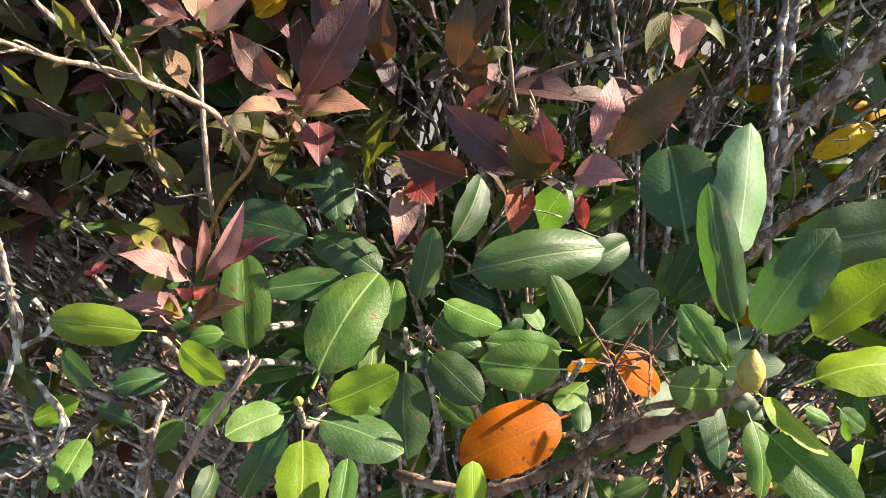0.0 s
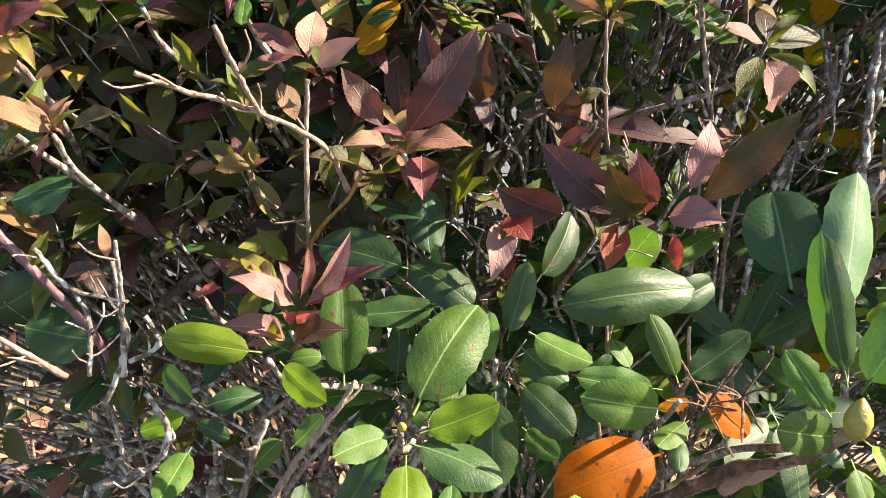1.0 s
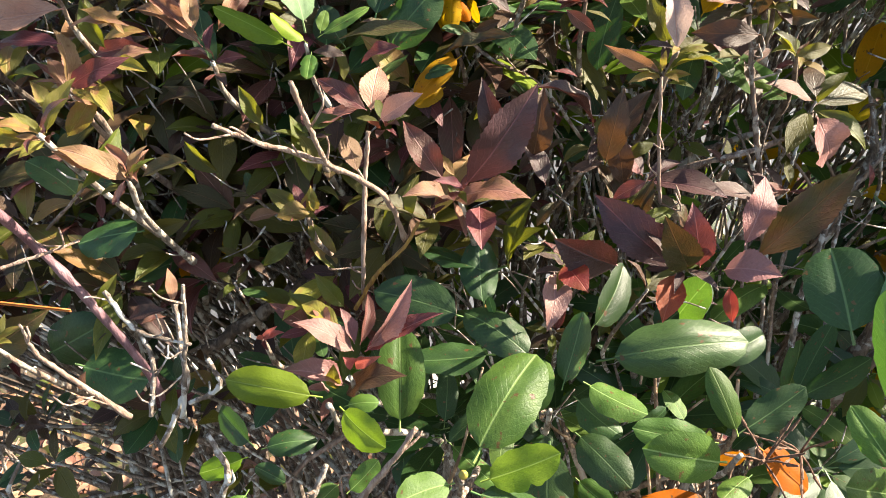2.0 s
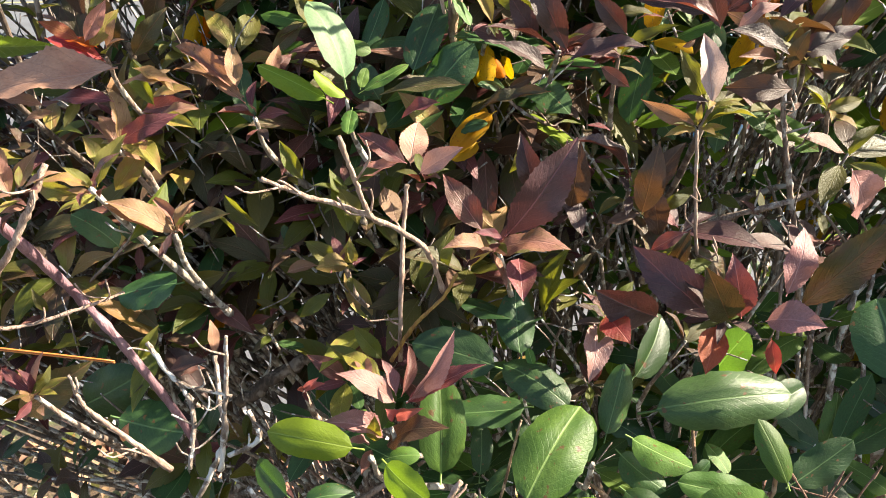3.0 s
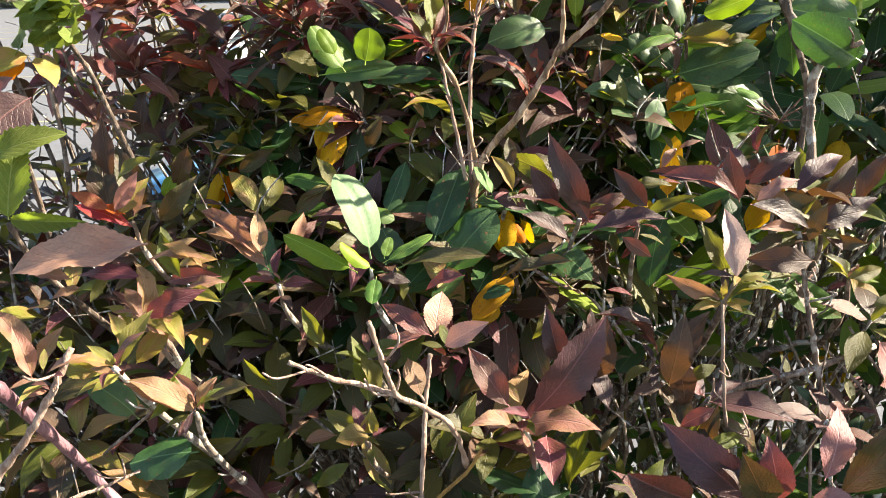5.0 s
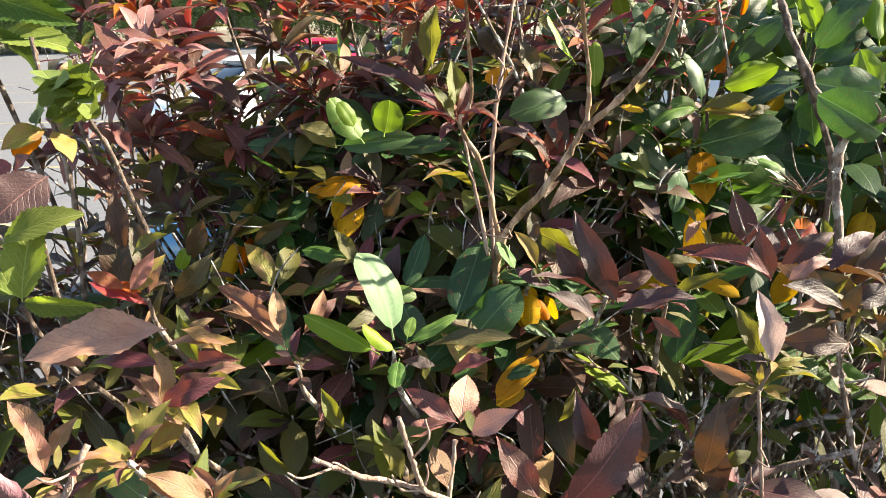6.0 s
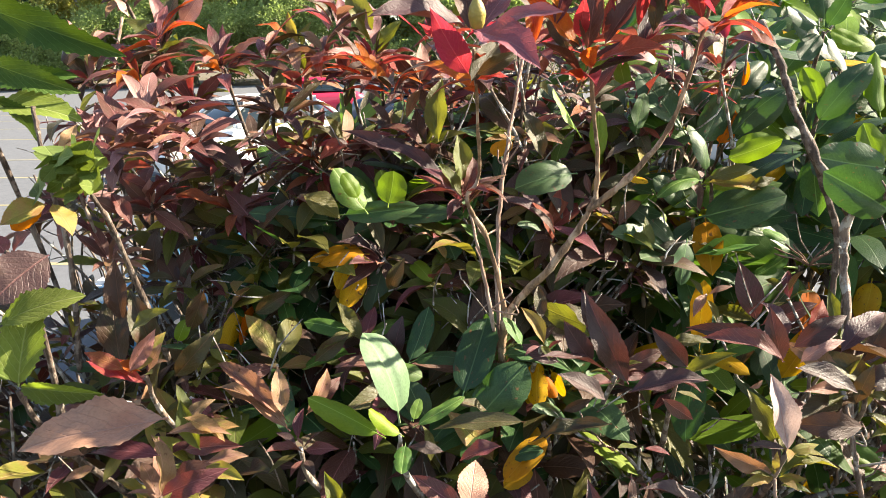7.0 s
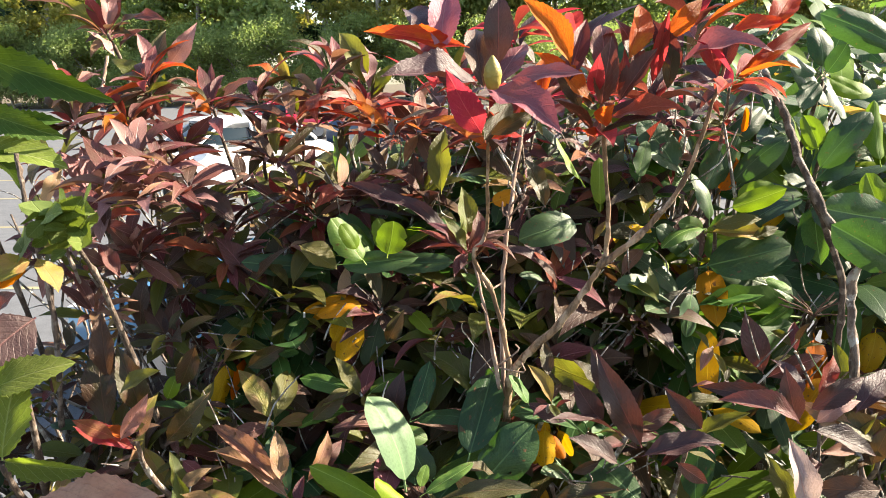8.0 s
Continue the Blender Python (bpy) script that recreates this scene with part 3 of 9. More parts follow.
# the leaves that stand foremost, tuft by tuft
leaf(azalea_low, 'Mv', (-0.125, 0.475, 1.104), (-0.161, 0.465, 1.140), 0.021, (0.717, -0.292, 0.633))
leaf(azalea_low, 'Mv', (-0.114, 0.475, 1.107), (-0.081, 0.495, 1.160), 0.0161, (0.350, -0.927, 0.133))
leaf(azalea_low, 'Mr', (-0.117, 0.475, 1.104), (-0.061, 0.475, 1.147), 0.0179, (-0.533, -0.478, 0.698))
leaf(azalea_low, 'Mv', (-0.136, 0.475, 1.068), (-0.176, 0.455, 1.101), 0.020, (0.680, -0.152, 0.717))
leaf(azalea_low, 'Md', (-0.135, 0.475, 1.061), (-0.087, 0.455, 1.104), 0.0260, (-0.697, -0.167, 0.698))
leaf(azalea_low, 'Mt', (-0.147, 0.475, 1.056), (-0.152, 0.455, 1.048), 0.0090, (0.133, -0.397, 0.908))
leaf(azalea_low, 'Mv', (-0.148, 0.475, 1.062), (-0.158, 0.455, 1.084), 0.0100, (0.704, 0.350, 0.619))
leaf(azalea_low, 'Mk', (-0.127, 0.475, 1.090), (-0.130, 0.457, 1.114), 0.0096, (0.884, -0.421, -0.202))
leaf(azalea_low, 'Mk', (-0.126, 0.475, 1.090), (-0.105, 0.457, 1.113), 0.0097, (-0.714, -0.694, 0.097))
leaf(azalea_low, 'Mg', (-0.145, 0.475, 1.064), (-0.140, 0.465, 1.097), 0.0125, (-0.090, -0.956, -0.280))
leaf(azalea_low, 'Mv', (-0.124, 0.475, 1.111), (-0.137, 0.495, 1.130), 0.0112, (0.539, -0.374, 0.755))
leaf(azalea_low, 'Mg', (-0.134, 0.475, 1.122), (-0.172, 0.505, 1.129), 0.017, (-0.004, -0.233, 0.972))
leaf(azalea_low, 'Mr', (-0.120, 0.475, 1.110), (-0.120, 0.512, 1.131), 0.0098, (0.611, -0.395, 0.686))
leaf(azalea_low, 'Mt', (-0.141, 0.475, 1.128), (-0.162, 0.505, 1.128), 0.0112, (-0.054, -0.051, 0.997))
leaf(creeper_plant, 'Cy', (-0.472, 0.725, 1.477), (-0.465, 0.741, 1.474), 0.026, (-0.579, 0.369, 0.727))
leaf(creeper_plant, 'Cy', (-0.472, 0.714, 1.474), (-0.481, 0.704, 1.466), 0.010, (0.223, -0.731, 0.645))
leaf(creeper_plant, 'Cy', (-0.501, 0.726, 1.501), (-0.490, 0.712, 1.510), 0.036, (0.553, -0.118, -0.825))
leaf(creeper_plant, 'Cy', (-0.490, 0.703, 1.517), (-0.475, 0.692, 1.509), 0.026, (0.328, -0.203, 0.922))
leaf(creeper_plant, 'Cy', (-0.445, 0.703, 1.493), (-0.467, 0.721, 1.491), 0.031, (-0.160, -0.134, 0.978))
leaf(creeper_plant, 'Cy', (-0.481, 0.701, 1.501), (-0.453, 0.683, 1.511), 0.023, (-0.567, -0.526, 0.633))
leaf(creeper_plant, 'Cy', (-0.475, 0.728, 1.498), (-0.478, 0.727, 1.491), 0.015, (-0.360, -0.897, 0.256))
leaf(creeper_plant, 'Cy', (-0.515, 0.725, 1.469), (-0.530, 0.739, 1.478), 0.015, (-0.305, -0.749, 0.588))
leaf(creeper_plant, 'Cy', (-0.463, 0.702, 1.517), (-0.462, 0.720, 1.511), 0.020, (-0.444, 0.297, 0.845))
leaf(creeper_plant, 'Cy', (-0.452, 0.716, 1.499), (-0.478, 0.727, 1.492), 0.026, (-0.446, -0.556, 0.701))
leaf(creeper_plant, 'Cy', (-0.445, 0.699, 1.516), (-0.433, 0.692, 1.528), 0.033, (-0.728, -0.504, 0.465))
leaf(creeper_plant, 'Cy', (-0.450, 0.708, 1.492), (-0.440, 0.695, 1.485), 0.025, (-0.699, -0.671, 0.247))
leaf(creeper_plant, 'Cy', (-0.458, 0.734, 1.505), (-0.473, 0.736, 1.512), 0.009, (0.068, -0.936, 0.344))
leaf(creeper_plant, 'Cy', (-0.449, 0.697, 1.497), (-0.443, 0.714, 1.497), 0.027, (-0.518, 0.193, 0.834))
leaf(creeper_plant, 'Cy', (-0.506, 0.720, 1.481), (-0.526, 0.732, 1.467), 0.037, (-0.650, -0.633, 0.421))
leaf(creeper_plant, 'Cy', (-0.469, 0.735, 1.499), (-0.477, 0.749, 1.505), 0.025, (0.583, -0.024, 0.812))
leaf(creeper_plant, 'Cy', (-0.463, 0.711, 1.494), (-0.445, 0.697, 1.489), 0.019, (-0.120, -0.453, 0.884))
leaf(creeper_plant, 'Cy', (-0.461, 0.699, 1.495), (-0.475, 0.689, 1.496), 0.011, (0.419, -0.541, 0.729))
leaf(creeper_plant, 'Cy', (-0.467, 0.722, 1.479), (-0.463, 0.732, 1.484), 0.020, (0.023, -0.467, 0.884))
leaf(creeper_plant, 'Cy', (-0.476, 0.707, 1.482), (-0.489, 0.725, 1.469), 0.032, (-0.549, 0.193, 0.814))
leaf(creeper_plant, 'Cy', (-0.473, 0.714, 1.504), (-0.486, 0.726, 1.508), 0.031, (0.016, -0.267, 0.964))
leaf(creeper_plant, 'Cy', (-0.468, 0.709, 1.483), (-0.463, 0.723, 1.479), 0.019, (0.835, -0.126, 0.536))
leaf(rhodo_back, 'Ry', (-0.227, 0.860, 1.432), (-0.219, 0.860, 1.470), 0.031, (0.113, -0.993, -0.025))
leaf(rhodo_back, 'Rm', (-0.248, 0.860, 1.425), (-0.282, 0.860, 1.473), 0.032, (0.600, -0.675, 0.429))
leaf(rhodo_back, 'Mo', (-0.316, 0.860, 1.446), (-0.278, 0.860, 1.420), 0.031, (0.474, -0.562, 0.678))
leaf(rhodo_back, 'Ry', (-0.252, 0.840, 1.443), (-0.268, 0.840, 1.471), 0.019, (0.612, -0.717, 0.335))
leaf(azalea_top, 'Mc', (-0.126, 0.660, 1.569), (-0.149, 0.620, 1.615), 0.021, (0.338, -0.783, -0.522))
leaf(azalea_top, 'Mq', (-0.122, 0.660, 1.600), (-0.077, 0.600, 1.583), 0.031, (-0.177, -0.397, 0.901))
leaf(azalea_top, 'Mq', (-0.109, 0.660, 1.605), (-0.060, 0.630, 1.611), 0.019, (-0.357, -0.445, 0.821))
leaf(azalea_top, 'Mp', (-0.127, 0.660, 1.602), (-0.189, 0.620, 1.613), 0.030, (0.419, -0.419, 0.806))
leaf(azalea_top, 'Mp', (-0.115, 0.660, 1.614), (-0.114, 0.660, 1.667), 0.021, (0.004, -1.000, -0.000))
leaf(azalea_top, 'Mq', (-0.155, 0.660, 1.621), (-0.150, 0.690, 1.669), 0.023, (0.149, -0.847, 0.511))
leaf(azalea_top, 'Mf', (-0.134, 0.660, 1.628), (-0.208, 0.660, 1.644), 0.013, (0.081, -0.929, 0.362))
leaf(azalea_top, 'Md', (-0.121, 0.660, 1.568), (-0.089, 0.660, 1.584), 0.012, (-0.025, -0.998, 0.054))
leaf(azalea_top, 'Mf', (-0.120, 0.660, 1.565), (-0.097, 0.660, 1.568), 0.009, (-0.100, -0.580, 0.808))
leaf(azalea_top, 'Md', (-0.125, 0.660, 1.563), (-0.106, 0.690, 1.591), 0.018, (0.343, -0.742, 0.575))
leaf(azalea_top, 'Mc', (-0.127, 0.660, 1.578), (-0.142, 0.660, 1.603), 0.012, (0.506, -0.811, 0.293))
leaf(azalea_top, 'Mr', (-0.126, 0.660, 1.583), (-0.164, 0.690, 1.639), 0.016, (-0.422, -0.886, 0.191))
leaf(azalea_top, 'Md', (-0.124, 0.660, 1.599), (-0.133, 0.710, 1.651), 0.019, (-0.085, -0.730, 0.678))
leaf(azalea_top, 'Mr', (-0.120, 0.660, 1.595), (-0.094, 0.710, 1.634), 0.027, (-0.347, -0.466, 0.814))
leaf(azalea_top, 'Mp', (-0.156, 0.660, 1.630), (-0.182, 0.710, 1.661), 0.026, (0.009, -0.523, 0.852))
leaf(azalea_top, 'Mx', (-0.146, 0.660, 1.618), (-0.175, 0.700, 1.640), 0.015, (-0.576, -0.671, 0.466))
leaf(azalea_top, 'Mf', (-0.060, 0.710, 1.614), (-0.098, 0.710, 1.663), 0.021, (0.399, -0.864, 0.307))
leaf(azalea_top, 'Mf', (-0.043, 0.710, 1.587), (-0.084, 0.710, 1.629), 0.018, (0.472, -0.755, 0.455))
leaf(azalea_top, 'Mr', (-0.038, 0.710, 1.583), (-0.031, 0.710, 1.636), 0.018, (-0.128, -0.992, 0.019))
leaf(azalea_top, 'Mc', (-0.044, 0.710, 1.593), (-0.042, 0.690, 1.621), 0.013, (-0.201, -0.800, -0.565))
leaf(azalea_top, 'Mr', (-0.025, 0.710, 1.587), (0.003, 0.710, 1.626), 0.018, (-0.518, -0.775, 0.362))
leaf(azalea_top, 'Mx', (-0.031, 0.710, 1.576), (0.015, 0.680, 1.589), 0.023, (-0.475, -0.397, 0.785))
leaf(azalea_top, 'Mf', (-0.039, 0.710, 1.573), (-0.031, 0.680, 1.588), 0.014, (-0.623, -0.475, -0.621))
leaf(azalea_top, 'Mx', (-0.027, 0.710, 1.594), (-0.019, 0.710, 1.627), 0.009, (0.338, -0.938, -0.083))
leaf(azalea_top, 'Md', (-0.052, 0.710, 1.582), (-0.068, 0.740, 1.620), 0.016, (-0.314, -0.804, 0.505))
leaf(azalea_top, 'Mr', (-0.063, 0.710, 1.601), (-0.047, 0.730, 1.651), 0.016, (0.021, -0.930, 0.367))
leaf(azalea_top, 'Mr', (-0.033, 0.710, 1.600), (-0.035, 0.750, 1.652), 0.021, (-0.185, -0.779, 0.599))
leaf(azalea_top, 'Mf', (-0.019, 0.710, 1.617), (-0.008, 0.740, 1.659), 0.020, (0.459, -0.777, 0.431))
leaf(azalea_top, 'Md', (-0.039, 0.710, 1.580), (-0.060, 0.710, 1.601), 0.011, (0.470, -0.743, 0.476))
leaf(azalea_top, 'Mq', (0.022, 0.720, 1.615), (0.078, 0.690, 1.627), 0.026, (-0.411, -0.477, 0.776))
leaf(azalea_top, 'Mf', (0.010, 0.720, 1.632), (0.036, 0.720, 1.662), 0.016, (-0.100, -0.991, 0.083))
leaf(azalea_top, 'Mf', (0.055, 0.720, 1.635), (0.099, 0.720, 1.642), 0.018, (-0.127, -0.586, 0.800))
leaf(azalea_top, 'Mx', (0.062, 0.720, 1.602), (0.128, 0.740, 1.648), 0.013, (0.087, -0.953, 0.289))
leaf(azalea_top, 'Mf', (0.066, 0.720, 1.602), (0.099, 0.720, 1.622), 0.014, (-0.415, -0.592, 0.691))
leaf(azalea_top, 'Mr', (0.023, 0.720, 1.610), (0.000, 0.720, 1.647), 0.017, (-0.162, -0.982, -0.099))
leaf(azalea_top, 'Md', (0.013, 0.720, 1.595), (0.016, 0.720, 1.638), 0.013, (-0.205, -0.979, 0.011))
leaf(azalea_top, 'Mc', (0.001, 0.720, 1.599), (0.012, 0.720, 1.654), 0.011, (-0.181, -0.983, 0.036))
leaf(azalea_top, 'Mr', (-0.008, 0.720, 1.603), (-0.024, 0.720, 1.650), 0.017, (0.431, -0.890, 0.147))
leaf(azalea_top, 'Mx', (0.050, 0.720, 1.603), (0.047, 0.750, 1.642), 0.018, (-0.356, -0.750, 0.558))
leaf(azalea_top, 'Mr', (0.054, 0.720, 1.607), (0.068, 0.750, 1.650), 0.015, (-0.145, -0.786, 0.601))
leaf(azalea_top, 'Mf', (0.084, 0.720, 1.635), (0.109, 0.750, 1.665), 0.020, (0.107, -0.747, 0.656))
leaf(azalea_top, 'Mp', (0.050, 0.720, 1.599), (0.020, 0.720, 1.604), 0.012, (0.126, -0.602, 0.789))
leaf(azalea_mid, 'Mp', (-0.017, 0.700, 1.296), (-0.059, 0.700, 1.319), 0.019, (0.417, -0.516, 0.748))
leaf(azalea_mid, 'Mp', (0.001, 0.700, 1.311), (-0.036, 0.700, 1.390), 0.025, (0.041, -0.999, 0.019))
leaf(azalea_mid, 'Mp', (-0.025, 0.740, 1.313), (-0.052, 0.740, 1.354), 0.020, (0.119, -0.990, 0.079))
leaf(azalea_mid, 'Mp', (0.001, 0.700, 1.304), (0.065, 0.700, 1.323), 0.021, (-0.244, -0.456, 0.856))
leaf(azalea_mid, 'Mr', (0.029, 0.700, 1.299), (0.056, 0.700, 1.280), 0.013, (0.153, -0.964, 0.216))
leaf(azalea_mid, 'Mp', (0.051, 0.710, 1.323), (0.020, 0.710, 1.358), 0.019, (0.082, -0.994, 0.073))
leaf(azalea_mid, 'Mo', (0.036, 0.740, 1.331), (0.076, 0.740, 1.338), 0.014, (-0.168, -0.467, 0.868))
leaf(azalea_right, 'Mr', (0.125, 0.700, 1.334), (0.057, 0.700, 1.352), 0.021, (0.231, -0.492, 0.839))
leaf(azalea_right, 'Mp', (0.130, 0.720, 1.325), (0.117, 0.720, 1.372), 0.019, (-0.231, -0.971, -0.062))
leaf(azalea_right, 'Mp', (0.130, 0.700, 1.346), (0.170, 0.700, 1.375), 0.018, (-0.286, -0.873, 0.396))
leaf(azalea_right, 'Mv', (0.144, 0.720, 1.325), (0.177, 0.720, 1.348), 0.016, (-0.496, -0.474, 0.727))
leaf(azalea_right, 'Mp', (0.134, 0.700, 1.329), (0.184, 0.700, 1.307), 0.022, (0.345, -0.509, 0.789))
leaf(azalea_right, 'Md', (0.192, 0.720, 1.289), (0.203, 0.720, 1.324), 0.015, (-0.489, -0.859, 0.153))
leaf(azalea_right, 'Md', (0.192, 0.700, 1.278), (0.134, 0.700, 1.279), 0.023, (0.005, -0.887, 0.461))
leaf(azalea_mid, 'Md', (-0.013, 0.690, 1.280), (-0.081, 0.690, 1.268), 0.016, (-0.158, -0.439, 0.884))
leaf(azalea_mid, 'Md', (-0.085, 0.660, 1.295), (-0.161, 0.660, 1.288), 0.019, (-0.082, -0.440, 0.894))
leaf(azalea_mid, 'Mr', (-0.103, 0.630, 1.289), (-0.137, 0.630, 1.276), 0.015, (-0.307, -0.449, 0.839))
leaf(azalea_mid, 'Mp', (-0.054, 0.760, 1.305), (-0.090, 0.760, 1.322), 0.016, (0.141, -0.938, 0.317))
leaf(azalea_mid, 'Md', (-0.041, 0.800, 1.317), (-0.074, 0.800, 1.351), 0.019, (0.149, -0.978, 0.143))
leaf(azalea_back, 'Md', (-0.407, 0.800, 1.360), (-0.429, 0.800, 1.312), 0.021, (0.225, -0.969, -0.104))
leaf(azalea_back, 'Md', (-0.457, 0.780, 1.296), (-0.475, 0.780, 1.366), 0.027, (0.508, -0.852, 0.128))
leaf(azalea_left, 'Md', (-0.397, 0.700, 1.310), (-0.357, 0.700, 1.353), 0.021, (0.028, -0.999, -0.027))
leaf(azalea_left, 'Mo', (-0.445, 0.720, 1.344), (-0.405, 0.720, 1.366), 0.018, (-0.402, -0.562, 0.723))
leaf(azalea_left, 'Mf', (-0.417, 0.680, 1.323), (-0.451, 0.680, 1.334), 0.011, (0.276, -0.416, 0.866))
leaf(azalea_left, 'Mt', (-0.347, 0.580, 1.318), (-0.297, 0.580, 1.317), 0.014, (0.019, -0.258, 0.966))
leaf(azalea_left, 'Mg', (-0.333, 0.580, 1.332), (-0.301, 0.580, 1.317), 0.014, (0.412, -0.242, 0.879))
leaf(azalea_left, 'Mr', (-0.343, 0.560, 1.312), (-0.396, 0.560, 1.314), 0.018, (0.032, -0.389, 0.921))
leaf(azalea_back, 'Md', (-0.372, 0.840, 1.322), (-0.328, 0.840, 1.348), 0.019, (-0.067, -0.991, 0.118))
leaf(azalea_back, 'Md', (-0.349, 0.820, 1.305), (-0.301, 0.820, 1.306), 0.019, (-0.012, -0.468, 0.884))
leaf(azalea_mid, 'Md', (-0.230, 0.860, 1.342), (-0.211, 0.860, 1.379), 0.017, (-0.001, -1.000, 0.001))
leaf(azalea_mid, 'Md', (-0.292, 0.780, 1.293), (-0.257, 0.780, 1.322), 0.018, (-0.099, -0.988, 0.117))
leaf(azalea_mid, 'Mp', (-0.025, 0.620, 1.215), (-0.037, 0.620, 1.266), 0.021, (0.094, -0.995, 0.022))
leaf(azalea_mid, 'Md', (0.067, 0.640, 1.186), (0.076, 0.640, 1.251), 0.026, (-0.219, -0.975, 0.031))
leaf(azalea_low, 'Mp', (-0.317, 0.500, 1.104), (-0.281, 0.500, 1.116), 0.014, (-0.297, -0.392, 0.871))
leaf(azalea_left, 'Md', (-0.429, 0.460, 1.085), (-0.360, 0.460, 1.136), 0.033, (-0.114, -0.981, 0.154))
leaf(azalea_left, 'Mt', (-0.405, 0.450, 1.107), (-0.405, 0.450, 1.141), 0.014, (0.844, -0.537, 0.000))
leaf(azalea_low, 'Rd', (-0.393, 0.600, 1.159), (-0.434, 0.600, 1.195), 0.029, (0.593, -0.415, 0.690))
leaf(azalea_low, 'Rd', (-0.342, 0.600, 1.128), (-0.411, 0.600, 1.111), 0.043, (-0.222, -0.413, 0.883))
leaf(azalea_low, 'Rd', (-0.426, 0.560, 0.999), (-0.355, 0.560, 0.983), 0.055, (0.160, -0.684, 0.712))
leaf(azalea_low, 'Rd', (-0.484, 0.600, 0.975), (-0.406, 0.600, 1.022), 0.053, (-0.172, -0.944, 0.281))
leaf(azalea_mid, 'Mo', (-0.160, 0.520, 1.098), (-0.188, 0.520, 1.121), 0.014, (0.585, -0.430, 0.688))
leaf(azalea_mid, 'Mo', (-0.153, 0.560, 1.080), (-0.175, 0.560, 1.114), 0.016, (0.439, -0.852, 0.283))
leaf(azalea_mid, 'Md', (0.110, 0.640, 1.172), (0.092, 0.640, 1.120), 0.022, (-0.344, -0.931, 0.124))
leaf(azalea_mid, 'Md', (0.107, 0.640, 1.155), (0.150, 0.640, 1.123), 0.021, (0.514, -0.547, 0.661))
leaf(azalea_mid, 'Md', (-0.277, 0.580, 1.209), (-0.319, 0.580, 1.192), 0.018, (-0.326, -0.481, 0.814))
leaf(azalea_mid, 'Mo', (-0.184, 0.600, 1.227), (-0.149, 0.600, 1.243), 0.015, (-0.357, -0.517, 0.778))
leaf(creeper_plant, 'Cy', (-0.488, 0.730, 1.498), (-0.452, 0.703, 1.502), 0.034, (-0.476, -0.528, 0.703))
leaf(creeper_plant, 'Cy', (-0.501, 0.738, 1.482), (-0.514, 0.732, 1.473), 0.012, (0.298, -0.930, 0.214))
leaf(creeper_plant, 'Cy', (-0.483, 0.732, 1.495), (-0.462, 0.705, 1.518), 0.037, (-0.858, -0.333, 0.391))
leaf(creeper_plant, 'Cy', (-0.501, 0.734, 1.486), (-0.498, 0.748, 1.471), 0.024, (0.972, 0.051, 0.230))
leaf(creeper_plant, 'Cy', (-0.489, 0.740, 1.495), (-0.496, 0.715, 1.502), 0.023, (-0.741, 0.361, 0.566))
leaf(creeper_plant, 'Cy', (-0.488, 0.725, 1.493), (-0.449, 0.715, 1.508), 0.022, (-0.423, -0.702, 0.574))
leaf(creeper_plant, 'Cy', (-0.488, 0.739, 1.489), (-0.510, 0.759, 1.466), 0.027, (-0.152, -0.826, -0.542))
leaf(creeper_plant, 'Cy', (-0.484, 0.734, 1.485), (-0.484, 0.714, 1.510), 0.018, (0.962, -0.224, -0.154))
leaf(creeper_plant, 'Cy', (-0.485, 0.709, 1.491), (-0.472, 0.719, 1.484), 0.015, (0.654, -0.752, 0.081))
leaf(creeper_plant, 'Cy', (-0.485, 0.730, 1.487), (-0.488, 0.702, 1.486), 0.015, (0.763, -0.093, 0.639))
leaf(creeper_plant, 'Cy', (-0.472, 0.717, 1.497), (-0.440, 0.691, 1.522), 0.029, (-0.324, -0.830, -0.454))
leaf(creeper_plant, 'Cy', (-0.477, 0.707, 1.497), (-0.481, 0.720, 1.481), 0.019, (-0.927, 0.098, 0.362))
leaf(creeper_plant, 'Cy', (-0.492, 0.731, 1.496), (-0.520, 0.731, 1.509), 0.014, (0.296, -0.710, 0.638))
leaf(creeper_plant, 'Cy', (-0.479, 0.715, 1.499), (-0.436, 0.700, 1.507), 0.027, (-0.336, -0.629, 0.701))
leaf(creeper_plant, 'Cy', (-0.483, 0.706, 1.501), (-0.500, 0.707, 1.486), 0.014, (0.064, -0.990, -0.124))
leaf(creeper_plant, 'Cy', (-0.492, 0.733, 1.491), (-0.497, 0.740, 1.510), 0.025, (-0.542, -0.827, 0.151))
leaf(azalea_mid, 'Mt', (-0.217, 0.610, 1.144), (-0.246, 0.610, 1.135), 0.012, (-0.232, -0.624, 0.747))
leaf(rhodo_front, 'Rm', (0.123, 0.580, 1.046), (0.154, 0.580, 1.110), 0.037, (-0.693, -0.633, 0.346))
leaf(azalea_mid, 'Md', (0.006, 0.640, 1.190), (0.012, 0.640, 1.252), 0.025, (-0.017, -1.000, 0.002))
leaf(azalea_mid, 'Md', (0.087, 0.660, 1.154), (0.073, 0.660, 1.211), 0.023, (0.145, -0.989, 0.036))
leaf(azalea_mid, 'Mr', (0.097, 0.600, 1.190), (0.071, 0.600, 1.172), 0.013, (-0.344, -0.783, 0.518))
leaf(azalea_mid, 'Mo', (-0.196, 0.630, 1.212), (-0.177, 0.630, 1.175), 0.017, (0.711, -0.591, 0.381))
sprig(azalea_low, (-0.127, 0.462, 1.090))
sprig(azalea_low, (-0.200, 0.487, 1.100))
